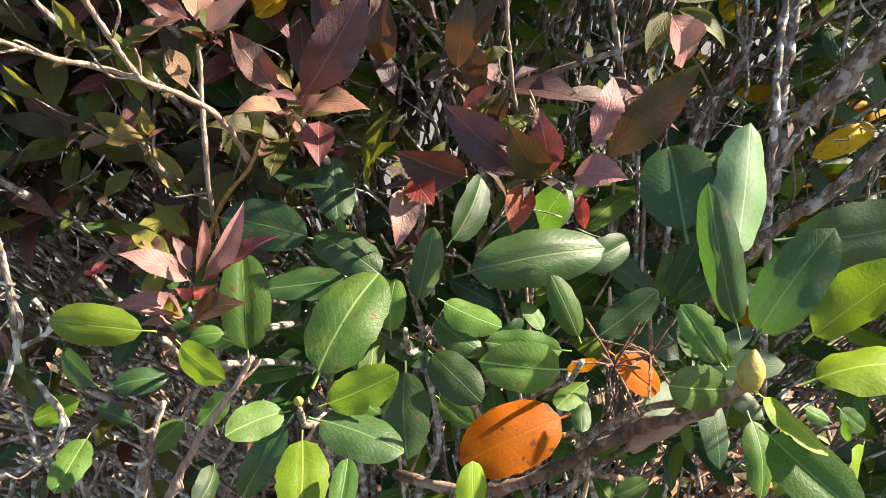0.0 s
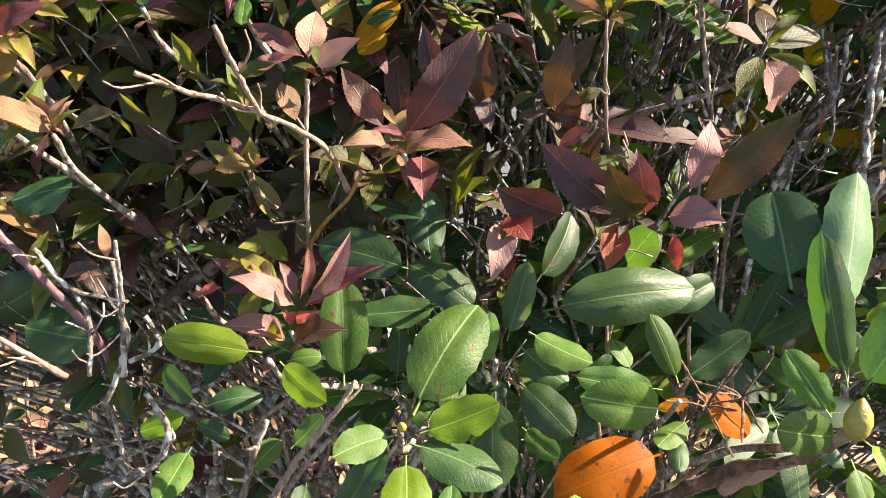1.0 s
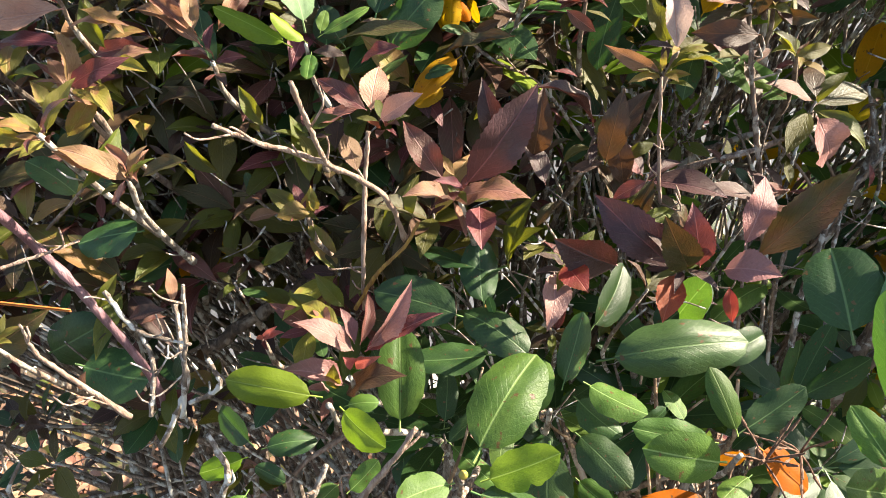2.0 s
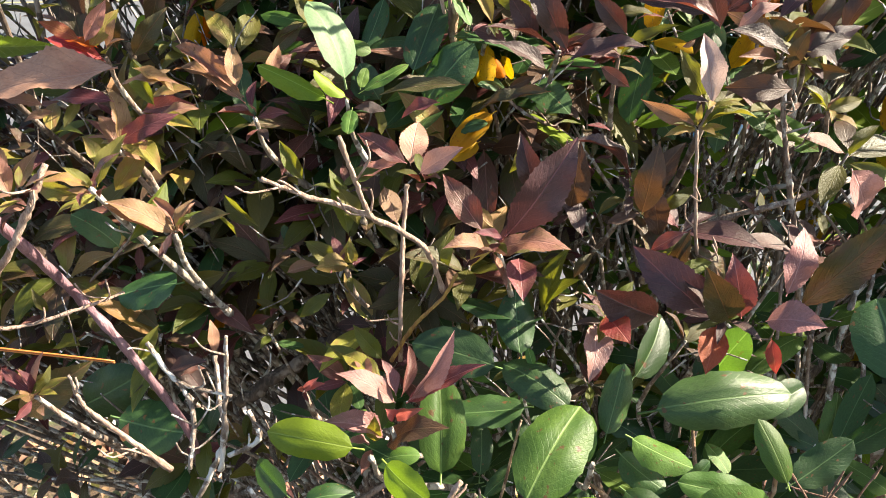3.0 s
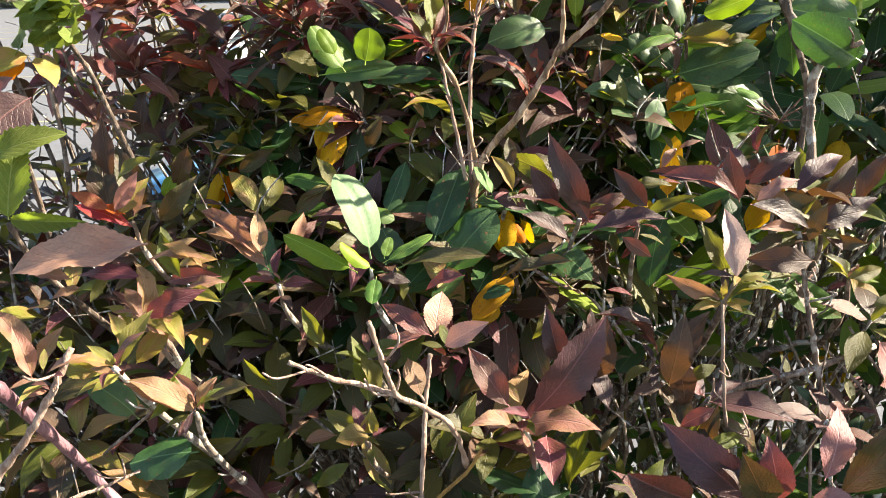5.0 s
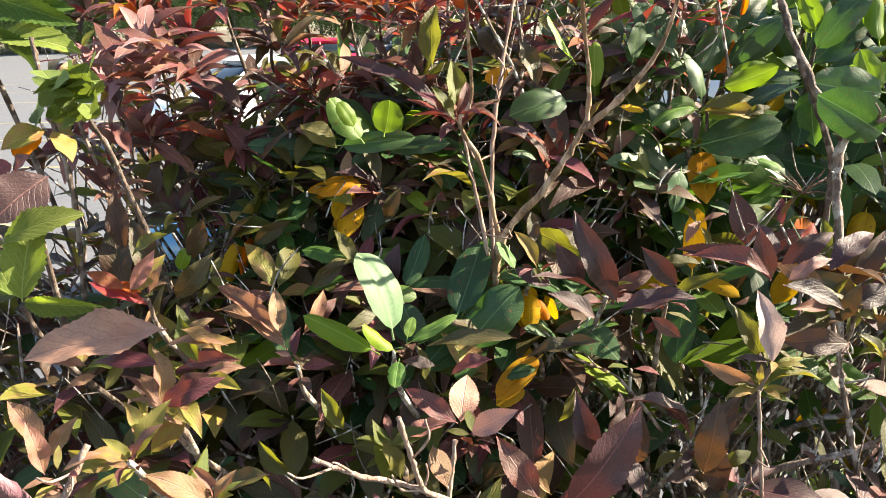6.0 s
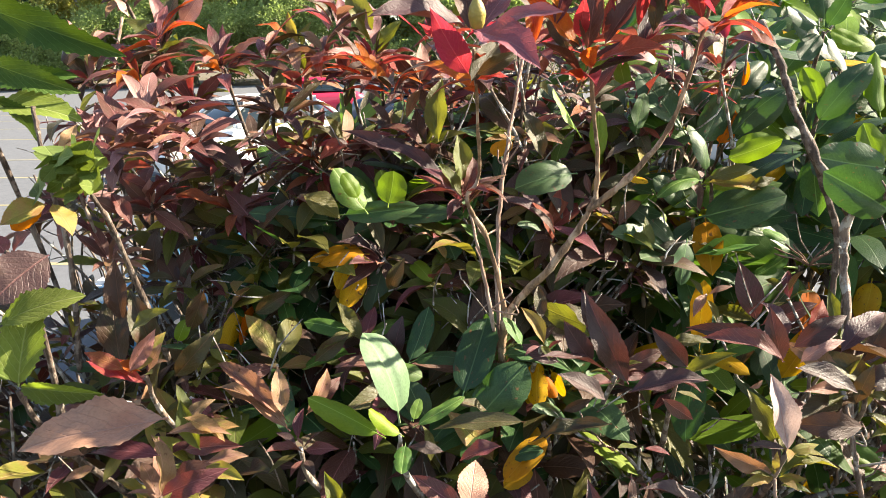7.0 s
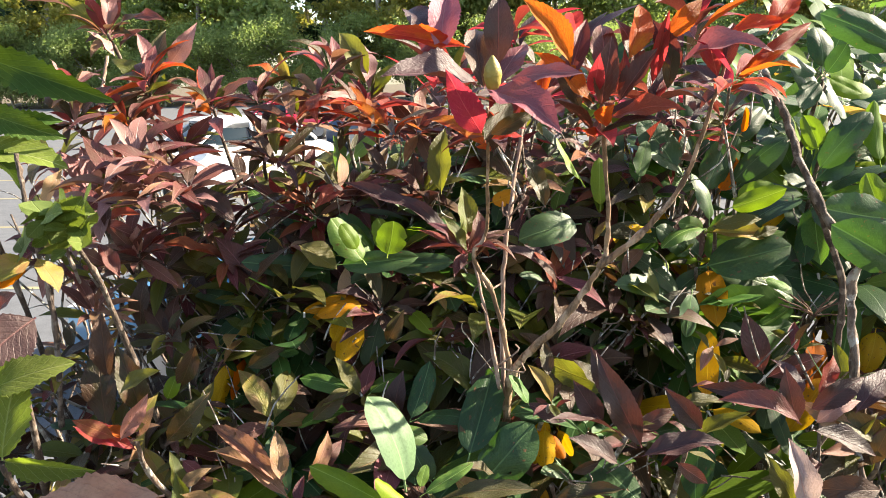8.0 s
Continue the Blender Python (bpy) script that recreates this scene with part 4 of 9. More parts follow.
leaf(azalea_low, 'Mk', (-0.200, 0.487, 1.100), (-0.180, 0.484, 1.111), 0.0080, (-0.470, -0.277, 0.838))
leaf(azalea_low, 'Mk', (-0.200, 0.487, 1.100), (-0.188, 0.483, 1.117), 0.0060, (-0.549, -0.807, 0.218))
leaf(azalea_low, 'Mk', (-0.201, 0.487, 1.100), (-0.201, 0.480, 1.111), 0.0050, (-0.486, 0.733, 0.476))
leaf(azalea_low, 'Mr', (-0.200, 0.487, 1.100), (-0.192, 0.473, 1.102), 0.004, (-0.409, -0.107, 0.906))
sprig(rhodo_front, (-0.138, 0.437, 1.084))
leaf(rhodo_front, 'Ry', (-0.143, 0.440, 1.088), (-0.216, 0.443, 1.098), 0.029, (0.056, -0.759, 0.649))
leaf(rhodo_front, 'Ry', (-0.130, 0.437, 1.083), (-0.092, 0.411, 1.071), 0.026, (-0.353, -0.767, 0.536))
leaf(rhodo_front, 'Ry', (-0.203, 0.425, 1.037), (-0.239, 0.414, 1.028), 0.022, (-0.106, -0.402, 0.909))
leaf(rhodo_front, 'Rm', (-0.204, 0.417, 1.010), (-0.217, 0.373, 0.999), 0.026, (0.174, -0.278, 0.945))
leaf(rhodo_front, 'Rd', (-0.207, 0.435, 1.017), (-0.180, 0.431, 1.004), 0.016, (0.103, -0.878, 0.468))
leaf(rhodo_front, 'Rd', (-0.216, 0.464, 1.006), (-0.255, 0.496, 1.014), 0.026, (-0.484, -0.717, 0.502))
leaf(rhodo_front, 'Rd', (-0.210, 0.463, 1.004), (-0.165, 0.476, 1.004), 0.023, (0.140, -0.436, 0.889))
leaf(rhodo_front, 'Rm', (-0.133, 0.459, 1.062), (-0.106, 0.461, 1.066), 0.015, (-0.064, -0.544, 0.836))
leaf(rhodo_front, 'Rm', (-0.091, 0.456, 1.041), (-0.096, 0.511, 1.102), 0.038, (0.207, -0.718, 0.665))
leaf(rhodo_front, 'Rm', (-0.130, 0.417, 1.025), (-0.147, 0.390, 1.022), 0.018, (0.456, -0.379, 0.805))
leaf(rhodo_front, 'Rm', (-0.128, 0.419, 1.010), (-0.105, 0.437, 1.029), 0.019, (-0.050, -0.697, 0.715))
leaf(rhodo_front, 'Rd', (-0.120, 0.416, 0.974), (-0.125, 0.378, 0.973), 0.021, (0.860, -0.133, 0.493))
sprig(rhodo_front, (-0.035, 0.376, 1.083))
leaf(rhodo_front, 'Rm', (-0.039, 0.371, 1.086), (-0.073, 0.346, 1.093), 0.024, (0.350, -0.201, 0.915))
leaf(rhodo_front, 'Ry', (-0.029, 0.354, 1.088), (-0.025, 0.301, 1.071), 0.031, (0.104, -0.291, 0.951))
leaf(rhodo_front, 'Ry', (-0.023, 0.376, 1.083), (0.028, 0.388, 1.101), 0.028, (-0.135, -0.603, 0.786))
leaf(rhodo_front, 'Rd', (-0.029, 0.372, 1.078), (0.031, 0.352, 1.068), 0.035, (0.126, -0.120, 0.985))
leaf(rhodo_front, 'Rm', (-0.003, 0.298, 1.081), (0.001, 0.331, 1.091), 0.016, (0.046, -0.318, 0.947))
leaf(rhodo_front, 'Rm', (-0.029, 0.390, 1.085), (0.012, 0.463, 1.119), 0.047, (0.070, -0.456, 0.887))
leaf(rhodo_front, 'Rm', (0.015, 0.467, 1.052), (0.019, 0.500, 1.083), 0.022, (-0.163, -0.661, 0.732))
leaf(rhodo_front, 'Rd', (-0.043, 0.386, 1.064), (-0.078, 0.355, 1.019), 0.022, (-0.093, -0.786, 0.611))
sprig(rhodo_front, (0.025, 0.482, 1.047))
leaf(rhodo_front, 'Rd', (0.025, 0.464, 1.032), (0.027, 0.406, 0.989), 0.039, (-0.320, -0.571, 0.756))
leaf(rhodo_front, 'Rd', (0.033, 0.488, 1.063), (0.048, 0.523, 1.114), 0.024, (-0.018, -0.823, 0.567))
leaf(rhodo_front, 'Rd', (0.013, 0.508, 1.073), (-0.047, 0.542, 1.094), 0.036, (0.026, -0.501, 0.865))
leaf(rhodo_front, 'Rd', (-0.046, 0.551, 1.081), (-0.127, 0.565, 1.095), 0.041, (0.008, -0.691, 0.723))
leaf(rhodo_front, 'Rd', (-0.021, 0.549, 1.045), (-0.095, 0.540, 1.040), 0.034, (-0.034, -0.251, 0.967))
leaf(rhodo_front, 'Rd', (-0.034, 0.602, 1.097), (-0.104, 0.628, 1.106), 0.030, (0.152, 0.058, 0.987))
leaf(rhodo_front, 'Rd', (-0.033, 0.580, 1.069), (-0.040, 0.627, 1.114), 0.036, (0.288, -0.646, 0.707))
leaf(rhodo_front, 'Rd', (0.057, 0.548, 1.074), (0.087, 0.606, 1.106), 0.033, (0.669, -0.594, 0.448))
leaf(rhodo_front, 'Rd', (0.061, 0.518, 1.069), (0.183, 0.541, 1.077), 0.046, (0.076, -0.675, 0.734))
leaf(rhodo_front, 'Rd', (0.109, 0.571, 1.054), (0.165, 0.610, 1.086), 0.036, (0.181, -0.771, 0.610))
leaf(rhodo_front, 'Rd', (0.166, 0.585, 1.021), (0.221, 0.613, 1.030), 0.032, (0.305, -0.767, 0.564))
leaf(rhodo_front, 'Rm', (0.050, 0.497, 1.065), (0.098, 0.473, 1.057), 0.029, (0.046, -0.242, 0.969))
leaf(rhodo_front, 'Rd', (0.044, 0.501, 1.046), (0.083, 0.482, 1.023), 0.027, (0.231, -0.527, 0.818))
leaf(rhodo_front, 'Rd', (0.043, 0.455, 1.052), (0.081, 0.413, 1.043), 0.031, (-0.172, -0.356, 0.919))
leaf(rhodo_front, 'Rm', (0.132, 0.491, 1.032), (0.116, 0.514, 1.045), 0.017, (0.362, -0.269, 0.892))
leaf(rhodo_front, 'Rm', (0.148, 0.455, 1.049), (0.085, 0.460, 1.055), 0.026, (0.016, -0.618, 0.786))
leaf(rhodo_front, 'Rm', (0.047, 0.461, 0.996), (0.076, 0.441, 0.985), 0.021, (-0.166, -0.617, 0.769))
leaf(rhodo_front, 'Rd', (-0.004, 0.503, 1.017), (-0.034, 0.485, 1.010), 0.020, (0.146, -0.597, 0.789))
leaf(rhodo_front, 'Rm', (-0.022, 0.537, 1.095), (-0.027, 0.549, 1.106), 0.009, (-0.439, -0.709, 0.552))
leaf(rhodo_front, 'Rd', (0.118, 0.500, 1.043), (0.096, 0.486, 1.032), 0.016, (0.419, -0.884, 0.206))
sprig(rhodo_front, (0.144, 0.401, 1.095))
leaf(rhodo_front, 'Rm', (0.145, 0.415, 1.097), (0.126, 0.442, 1.133), 0.019, (0.142, -0.766, 0.627))
leaf(rhodo_front, 'Rm', (0.133, 0.391, 1.098), (0.077, 0.382, 1.116), 0.033, (0.291, -0.821, 0.491))
leaf(rhodo_front, 'Rm', (0.144, 0.377, 1.104), (0.122, 0.356, 1.103), 0.017, (-0.075, 0.020, 0.997))
leaf(rhodo_front, 'Rd', (0.142, 0.381, 1.085), (0.140, 0.359, 1.077), 0.013, (-0.064, -0.333, 0.941))
leaf(rhodo_front, 'Ro', (0.141, 0.400, 1.045), (0.065, 0.366, 1.037), 0.046, (0.124, -0.484, 0.866))
leaf(rhodo_front, 'Ro', (0.175, 0.455, 1.049), (0.215, 0.445, 1.017), 0.028, (0.458, -0.511, 0.727))
leaf(rhodo_front, 'Ro', (0.167, 0.444, 1.052), (0.143, 0.440, 1.045), 0.014, (-0.295, 0.074, 0.953))
leaf(rhodo_front, 'Rd', (0.167, 0.474, 1.041), (0.217, 0.498, 1.070), 0.027, (-0.135, -0.637, 0.759))
leaf(rhodo_front, 'Ry', (0.073, 0.302, 1.068), (0.072, 0.327, 1.093), 0.020, (0.482, -0.619, 0.620))
leaf(rhodo_front, 'Rm', (0.206, 0.484, 0.825), (0.241, 0.494, 0.837), 0.021, (-0.069, -0.651, 0.756))
sprig(rhodo_right, (0.231, 0.354, 1.130))
leaf(rhodo_right, 'Rd', (0.223, 0.367, 1.146), (0.200, 0.405, 1.227), 0.023, (-0.299, -0.894, 0.335), variant=2)
leaf(rhodo_right, 'Rp', (0.223, 0.398, 1.171), (0.245, 0.475, 1.224), 0.035, (0.223, -0.595, 0.772), variant=4)
leaf(rhodo_right, 'Rd', (0.205, 0.429, 1.167), (0.204, 0.494, 1.197), 0.047, (-0.351, -0.392, 0.850))
leaf(rhodo_right, 'Rd', (0.224, 0.356, 1.153), (0.262, 0.381, 1.213), 0.033, (-0.481, -0.655, 0.583), variant=5)
leaf(rhodo_right, 'Ry', (0.251, 0.355, 1.155), (0.300, 0.368, 1.198), 0.037, (-0.010, -0.953, 0.302))
leaf(rhodo_right, 'Ry', (0.248, 0.338, 1.141), (0.313, 0.341, 1.149), 0.036, (-0.112, 0.109, 0.988))
leaf(rhodo_right, 'Rd', (0.272, 0.457, 1.147), (0.374, 0.469, 1.153), 0.046, (0.085, -0.914, 0.397))
leaf(rhodo_right, 'Rm', (0.219, 0.350, 1.125), (0.177, 0.338, 1.142), 0.026, (0.427, -0.731, 0.531))
leaf(rhodo_right, 'Rm', (0.218, 0.363, 1.126), (0.195, 0.392, 1.151), 0.021, (-0.187, -0.731, 0.656))
leaf(rhodo_right, 'Ry', (0.227, 0.343, 1.131), (0.256, 0.307, 1.121), 0.026, (0.440, 0.079, 0.895))
leaf(rhodo_right, 'Rm', (0.233, 0.337, 1.108), (0.277, 0.292, 1.089), 0.035, (-0.164, -0.519, 0.839))
leaf(rhodo_right, 'Rm', (0.234, 0.356, 1.099), (0.237, 0.318, 1.066), 0.021, (0.299, -0.622, 0.724))
leaf(rhodo_right, 'Ry', (0.262, 0.444, 1.130), (0.289, 0.450, 1.141), 0.016, (0.135, -0.955, 0.265))
leaf(rhodo_right, 'Rm', (0.227, 0.378, 1.112), (0.222, 0.386, 1.123), 0.008, (-0.057, -0.837, 0.543))
leaf(rhodo_right, 'Ry', (0.329, 0.377, 1.043), (0.311, 0.344, 1.034), 0.021, (0.775, -0.512, 0.370))
leaf(rhodo_right, 'Rm', (0.280, 0.377, 1.077), (0.298, 0.373, 1.068), 0.011, (0.244, -0.563, 0.790))
leaf(rhodo_right, 'Rm', (0.318, 0.386, 1.055), (0.317, 0.376, 1.044), 0.008, (-0.835, -0.368, 0.408))
leaf(rhodo_right, 'Rm', (0.321, 0.404, 1.045), (0.342, 0.397, 1.029), 0.015, (0.250, -0.723, 0.644))
leaf(rhodo_right, 'Rd', (0.254, 0.425, 1.139), (0.234, 0.413, 1.129), 0.014, (-0.210, -0.391, 0.896))
sprig(azalea_mid, (-0.054, 0.572, 1.190))
leaf(azalea_mid, 'Mt', (-0.061, 0.572, 1.182), (-0.093, 0.554, 1.198), 0.018, (0.520, -0.184, 0.834))
leaf(azalea_mid, 'Mt', (-0.057, 0.571, 1.183), (0.002, 0.551, 1.204), 0.031, (-0.366, -0.110, 0.924))
leaf(azalea_mid, 'Mr', (-0.036, 0.568, 1.180), (-0.031, 0.520, 1.169), 0.024, (0.103, -0.204, 0.973))
leaf(azalea_mid, 'Mr', (-0.065, 0.577, 1.199), (-0.097, 0.591, 1.243), 0.023, (0.201, -0.883, 0.424))
leaf(azalea_mid, 'Mp', (-0.047, 0.568, 1.199), (0.006, 0.585, 1.278), 0.038, (0.257, -0.966, 0.034))
leaf(azalea_mid, 'Mg', (-0.056, 0.588, 1.196), (-0.093, 0.597, 1.226), 0.014, (0.529, -0.371, 0.763))
leaf(azalea_mid, 'Mt', (-0.057, 0.568, 1.185), (-0.043, 0.536, 1.171), 0.007, (0.470, -0.173, 0.865))
leaf(azalea_mid, 'Mr', (-0.048, 0.566, 1.197), (-0.070, 0.557, 1.209), 0.009, (0.548, -0.418, 0.725))
leaf(azalea_mid, 'Mp', (0.017, 0.623, 1.172), (-0.003, 0.656, 1.207), 0.019, (0.266, -0.618, 0.739))
leaf(azalea_mid, 'Md', (0.026, 0.624, 1.156), (0.011, 0.615, 1.135), 0.010, (-0.309, -0.772, 0.556))
leaf(azalea_mid, 'Mp', (-0.021, 0.599, 1.175), (-0.038, 0.615, 1.196), 0.011, (-0.087, -0.834, 0.545))
sprig(azalea_mid, (0.037, 0.551, 1.136))
leaf(azalea_mid, 'Mv', (0.025, 0.548, 1.133), (0.022, 0.505, 1.109), 0.024, (0.335, -0.477, 0.813))
leaf(azalea_mid, 'Mx', (0.033, 0.544, 1.143), (0.048, 0.511, 1.144), 0.025, (-0.343, -0.100, 0.934))
leaf(azalea_mid, 'Mp', (0.074, 0.550, 1.140), (0.022, 0.534, 1.174), 0.037, (0.227, -0.968, -0.110))
leaf(azalea_mid, 'Mp', (0.034, 0.552, 1.137), (0.011, 0.551, 1.151), 0.010, (0.512, -0.047, 0.858))
leaf(azalea_mid, 'Mp', (0.121, 0.565, 1.130), (0.056, 0.597, 1.178), 0.036, (-0.055, -0.867, 0.496))
leaf(azalea_mid, 'Mr', (0.038, 0.562, 1.125), (0.019, 0.573, 1.149), 0.012, (0.607, -0.408, 0.683))
leaf(azalea_mid, 'Mo', (0.036, 0.567, 1.131), (0.058, 0.583, 1.153), 0.013, (0.080, -0.830, 0.551))
sprig(azalea_mid, (0.124, 0.548, 1.138))
leaf(azalea_mid, 'Mx', (0.118, 0.544, 1.138), (0.106, 0.508, 1.119), 0.023, (0.027, -0.462, 0.887))
leaf(azalea_mid, 'Mr', (0.137, 0.550, 1.141), (0.125, 0.552, 1.194), 0.026, (-0.036, -0.999, 0.029))
leaf(azalea_mid, 'Mv', (0.152, 0.540, 1.146), (0.187, 0.513, 1.159), 0.028, (-0.543, -0.333, 0.771))
leaf(azalea_mid, 'Mr', (0.131, 0.561, 1.138), (0.133, 0.575, 1.171), 0.013, (0.177, -0.914, 0.365))
leaf(azalea_mid, 'Mp', (0.119, 0.559, 1.136), (0.092, 0.583, 1.166), 0.017, (0.236, -0.648, 0.724))
leaf(azalea_mid, 'Mv', (0.167, 0.551, 1.162), (0.184, 0.583, 1.206), 0.024, (0.099, -0.823, 0.560))
leaf(azalea_mid, 'Md', (0.173, 0.539, 1.159), (0.237, 0.558, 1.226), 0.031, (-0.250, -0.841, 0.479))
leaf(azalea_mid, 'Mv', (0.243, 0.672, 1.217), (0.283, 0.708, 1.151), 0.038, (0.605, -0.793, -0.066))
leaf(azalea_mid, 'Md', (0.132, 0.558, 1.132), (0.100, 0.536, 1.197), 0.029, (0.285, -0.942, -0.176))
leaf(azalea_mid, 'Mo', (0.095, 0.614, 1.142), (0.131, 0.629, 1.148), 0.014, (0.190, -0.730, 0.657))
leaf(azalea_mid, 'Mx', (0.158, 0.538, 1.132), (0.162, 0.524, 1.108), 0.012, (-0.112, -0.865, 0.489))
leaf(azalea_mid, 'Md', (0.092, 0.642, 1.129), (0.063, 0.677, 1.171), 0.022, (0.270, -0.639, 0.721))
leaf(azalea_mid, 'Mt', (0.105, 0.712, 1.154), (0.079, 0.706, 1.129), 0.013, (0.220, -0.976, 0.006))
sprig(azalea_mid, (-0.188, 0.600, 1.147))
leaf(azalea_mid, 'Mg', (-0.185, 0.599, 1.151), (-0.212, 0.588, 1.152), 0.023, (0.174, -0.344, 0.923))
leaf(azalea_mid, 'Mg', (-0.183, 0.603, 1.151), (-0.186, 0.608, 1.166), 0.006, (0.534, -0.764, 0.362))
leaf(azalea_mid, 'Mg', (-0.195, 0.614, 1.144), (-0.184, 0.609, 1.171), 0.018, (0.377, -0.871, -0.315))
leaf(azalea_mid, 'Mo', (-0.210, 0.620, 1.109), (-0.242, 0.609, 1.087), 0.014, (-0.010, -0.876, 0.483))
sprig(azalea_mid, (-0.116, 0.605, 1.231), stem=False)
leaf(azalea_mid, 'Mv', (-0.119, 0.606, 1.236), (-0.081, 0.599, 1.262), 0.019, (-0.449, -0.773, 0.448))
leaf(azalea_mid, 'Mr', (-0.129, 0.607, 1.244), (-0.173, 0.622, 1.268), 0.018, (0.125, -0.727, 0.675))
leaf(azalea_mid, 'Mb', (-0.128, 0.616, 1.239), (-0.125, 0.649, 1.265), 0.025, (0.242, -0.614, 0.751))
leaf(azalea_mid, 'Mt', (-0.136, 0.609, 1.245), (-0.176, 0.601, 1.234), 0.016, (-0.150, -0.457, 0.877))
leaf(azalea_mid, 'Mt', (-0.150, 0.608, 1.223), (-0.136, 0.587, 1.200), 0.020, (0.451, -0.505, 0.736))
leaf(azalea_mid, 'Mx', (-0.116, 0.595, 1.233), (-0.125, 0.588, 1.243), 0.005, (0.802, -0.381, 0.459))
leaf(azalea_mid, 'Mr', (-0.112, 0.595, 1.233), (-0.102, 0.586, 1.233), 0.005, (0.040, 0.035, 0.999))
leaf(azalea_mid, 'Mr', (-0.118, 0.623, 1.223), (-0.125, 0.646, 1.250), 0.013, (0.329, -0.687, 0.648))
sprig(azalea_left, (-0.348, 0.562, 1.276))
leaf(azalea_left, 'Mb', (-0.342, 0.575, 1.334), (-0.445, 0.545, 1.328), 0.042, (0.55, -0.30, 0.78))
leaf(azalea_left, 'Mt', (-0.349, 0.563, 1.278), (-0.353, 0.575, 1.320), 0.015, (0.895, -0.398, 0.199))
leaf(azalea_left, 'Mr', (-0.348, 0.563, 1.278), (-0.297, 0.561, 1.302), 0.018, (-0.194, -0.918, 0.347))
leaf(azalea_left, 'Mg', (-0.322, 0.584, 1.290), (-0.288, 0.573, 1.286), 0.013, (-0.073, -0.533, 0.843))
leaf(azalea_left, 'Mt', (-0.321, 0.585, 1.293), (-0.291, 0.589, 1.299), 0.011, (-0.074, -0.618, 0.782))
leaf(azalea_left, 'Mo', (-0.378, 0.574, 1.308), (-0.386, 0.555, 1.291), 0.009, (0.256, -0.690, 0.677))
leaf(azalea_left, 'Mt', (-0.411, 0.651, 1.335), (-0.391, 0.665, 1.367), 0.014, (0.464, -0.881, 0.096))
leaf(azalea_left, 'Mx', (-0.415, 0.651, 1.337), (-0.444, 0.644, 1.355), 0.013, (0.478, -0.748, 0.460))
leaf(azalea_left, 'Mo', (-0.331, 0.597, 1.296), (-0.349, 0.608, 1.332), 0.015, (0.049, -0.950, 0.309))
leaf(azalea_left, 'Mt', (-0.349, 0.560, 1.271), (-0.370, 0.581, 1.297), 0.014, (0.535, -0.392, 0.749))
leaf(azalea_left, 'Mg', (-0.363, 0.524, 1.249), (-0.403, 0.526, 1.259), 0.015, (0.030, -0.951, 0.309))
leaf(azalea_left, 'Mt', (-0.297, 0.529, 1.218), (-0.337, 0.507, 1.253), 0.020, (0.719, -0.378, 0.584))
leaf(azalea_left, 'Mt', (-0.295, 0.530, 1.220), (-0.287, 0.543, 1.237), 0.008, (0.028, -0.800, 0.599))
leaf(azalea_left, 'Mg', (-0.351, 0.516, 1.253), (-0.354, 0.523, 1.263), 0.005, (0.568, -0.584, 0.579))
leaf(azalea_left, 'Mo', (-0.311, 0.554, 1.250), (-0.328, 0.509, 1.219), 0.017, (0.880, -0.446, 0.162))
leaf(azalea_left, 'Mg', (-0.351, 0.584, 1.276), (-0.315, 0.557, 1.259), 0.017, (0.283, -0.211, 0.935))
leaf(azalea_left, 'Mt', (-0.407, 0.569, 1.305), (-0.438, 0.564, 1.311), 0.012, (0.237, -0.416, 0.878))
leaf(azalea_left, 'Mt', (-0.388, 0.550, 1.307), (-0.399, 0.531, 1.307), 0.008, (0.562, -0.325, 0.760))
leaf(azalea_left, 'Mt', (-0.341, 0.551, 1.275), (-0.327, 0.552, 1.268), 0.006, (0.441, -0.324, 0.837))
sprig(azalea_left, (-0.370, 0.468, 1.275), stem=False)
leaf(azalea_left, 'Mt', (-0.393, 0.484, 1.266), (-0.404, 0.491, 1.302), 0.014, (0.749, -0.569, 0.340))
leaf(azalea_left, 'Mt', (-0.375, 0.473, 1.263), (-0.385, 0.461, 1.265), 0.006, (0.551, -0.332, 0.765))
leaf(azalea_left, 'Mr', (-0.376, 0.463, 1.264), (-0.385, 0.457, 1.250), 0.007, (-0.558, -0.599, 0.575))
sprig(azalea_left, (-0.387, 0.437, 1.125))
leaf(azalea_left, 'Mr', (-0.391, 0.438, 1.129), (-0.413, 0.442, 1.147), 0.010, (0.333, -0.737, 0.589))
leaf(azalea_left, 'Mr', (-0.391, 0.437, 1.127), (-0.396, 0.440, 1.148), 0.008, (0.961, -0.148, 0.233))
leaf(azalea_left, 'Mo', (-0.391, 0.437, 1.127), (-0.377, 0.450, 1.144), 0.009, (0.735, -0.669, -0.111))
leaf(azalea_left, 'Mr', (-0.383, 0.428, 1.130), (-0.390, 0.412, 1.123), 0.007, (0.851, -0.476, 0.222))
leaf(azalea_left, 'Mo', (-0.387, 0.478, 1.118), (-0.421, 0.466, 1.087), 0.017, (-0.254, -0.764, 0.594))
leaf(azalea_left, 'Mt', (-0.323, 0.429, 1.093), (-0.314, 0.431, 1.111), 0.007, (-0.059, -0.989, 0.139))
leaf(azalea_left, 'Mr', (-0.308, 0.502, 1.099), (-0.291, 0.512, 1.102), 0.007, (-0.023, -0.254, 0.967))
leaf(azalea_left, 'Mt', (-0.273, 0.498, 1.126), (-0.275, 0.507, 1.152), 0.010, (0.730, -0.626, 0.273))
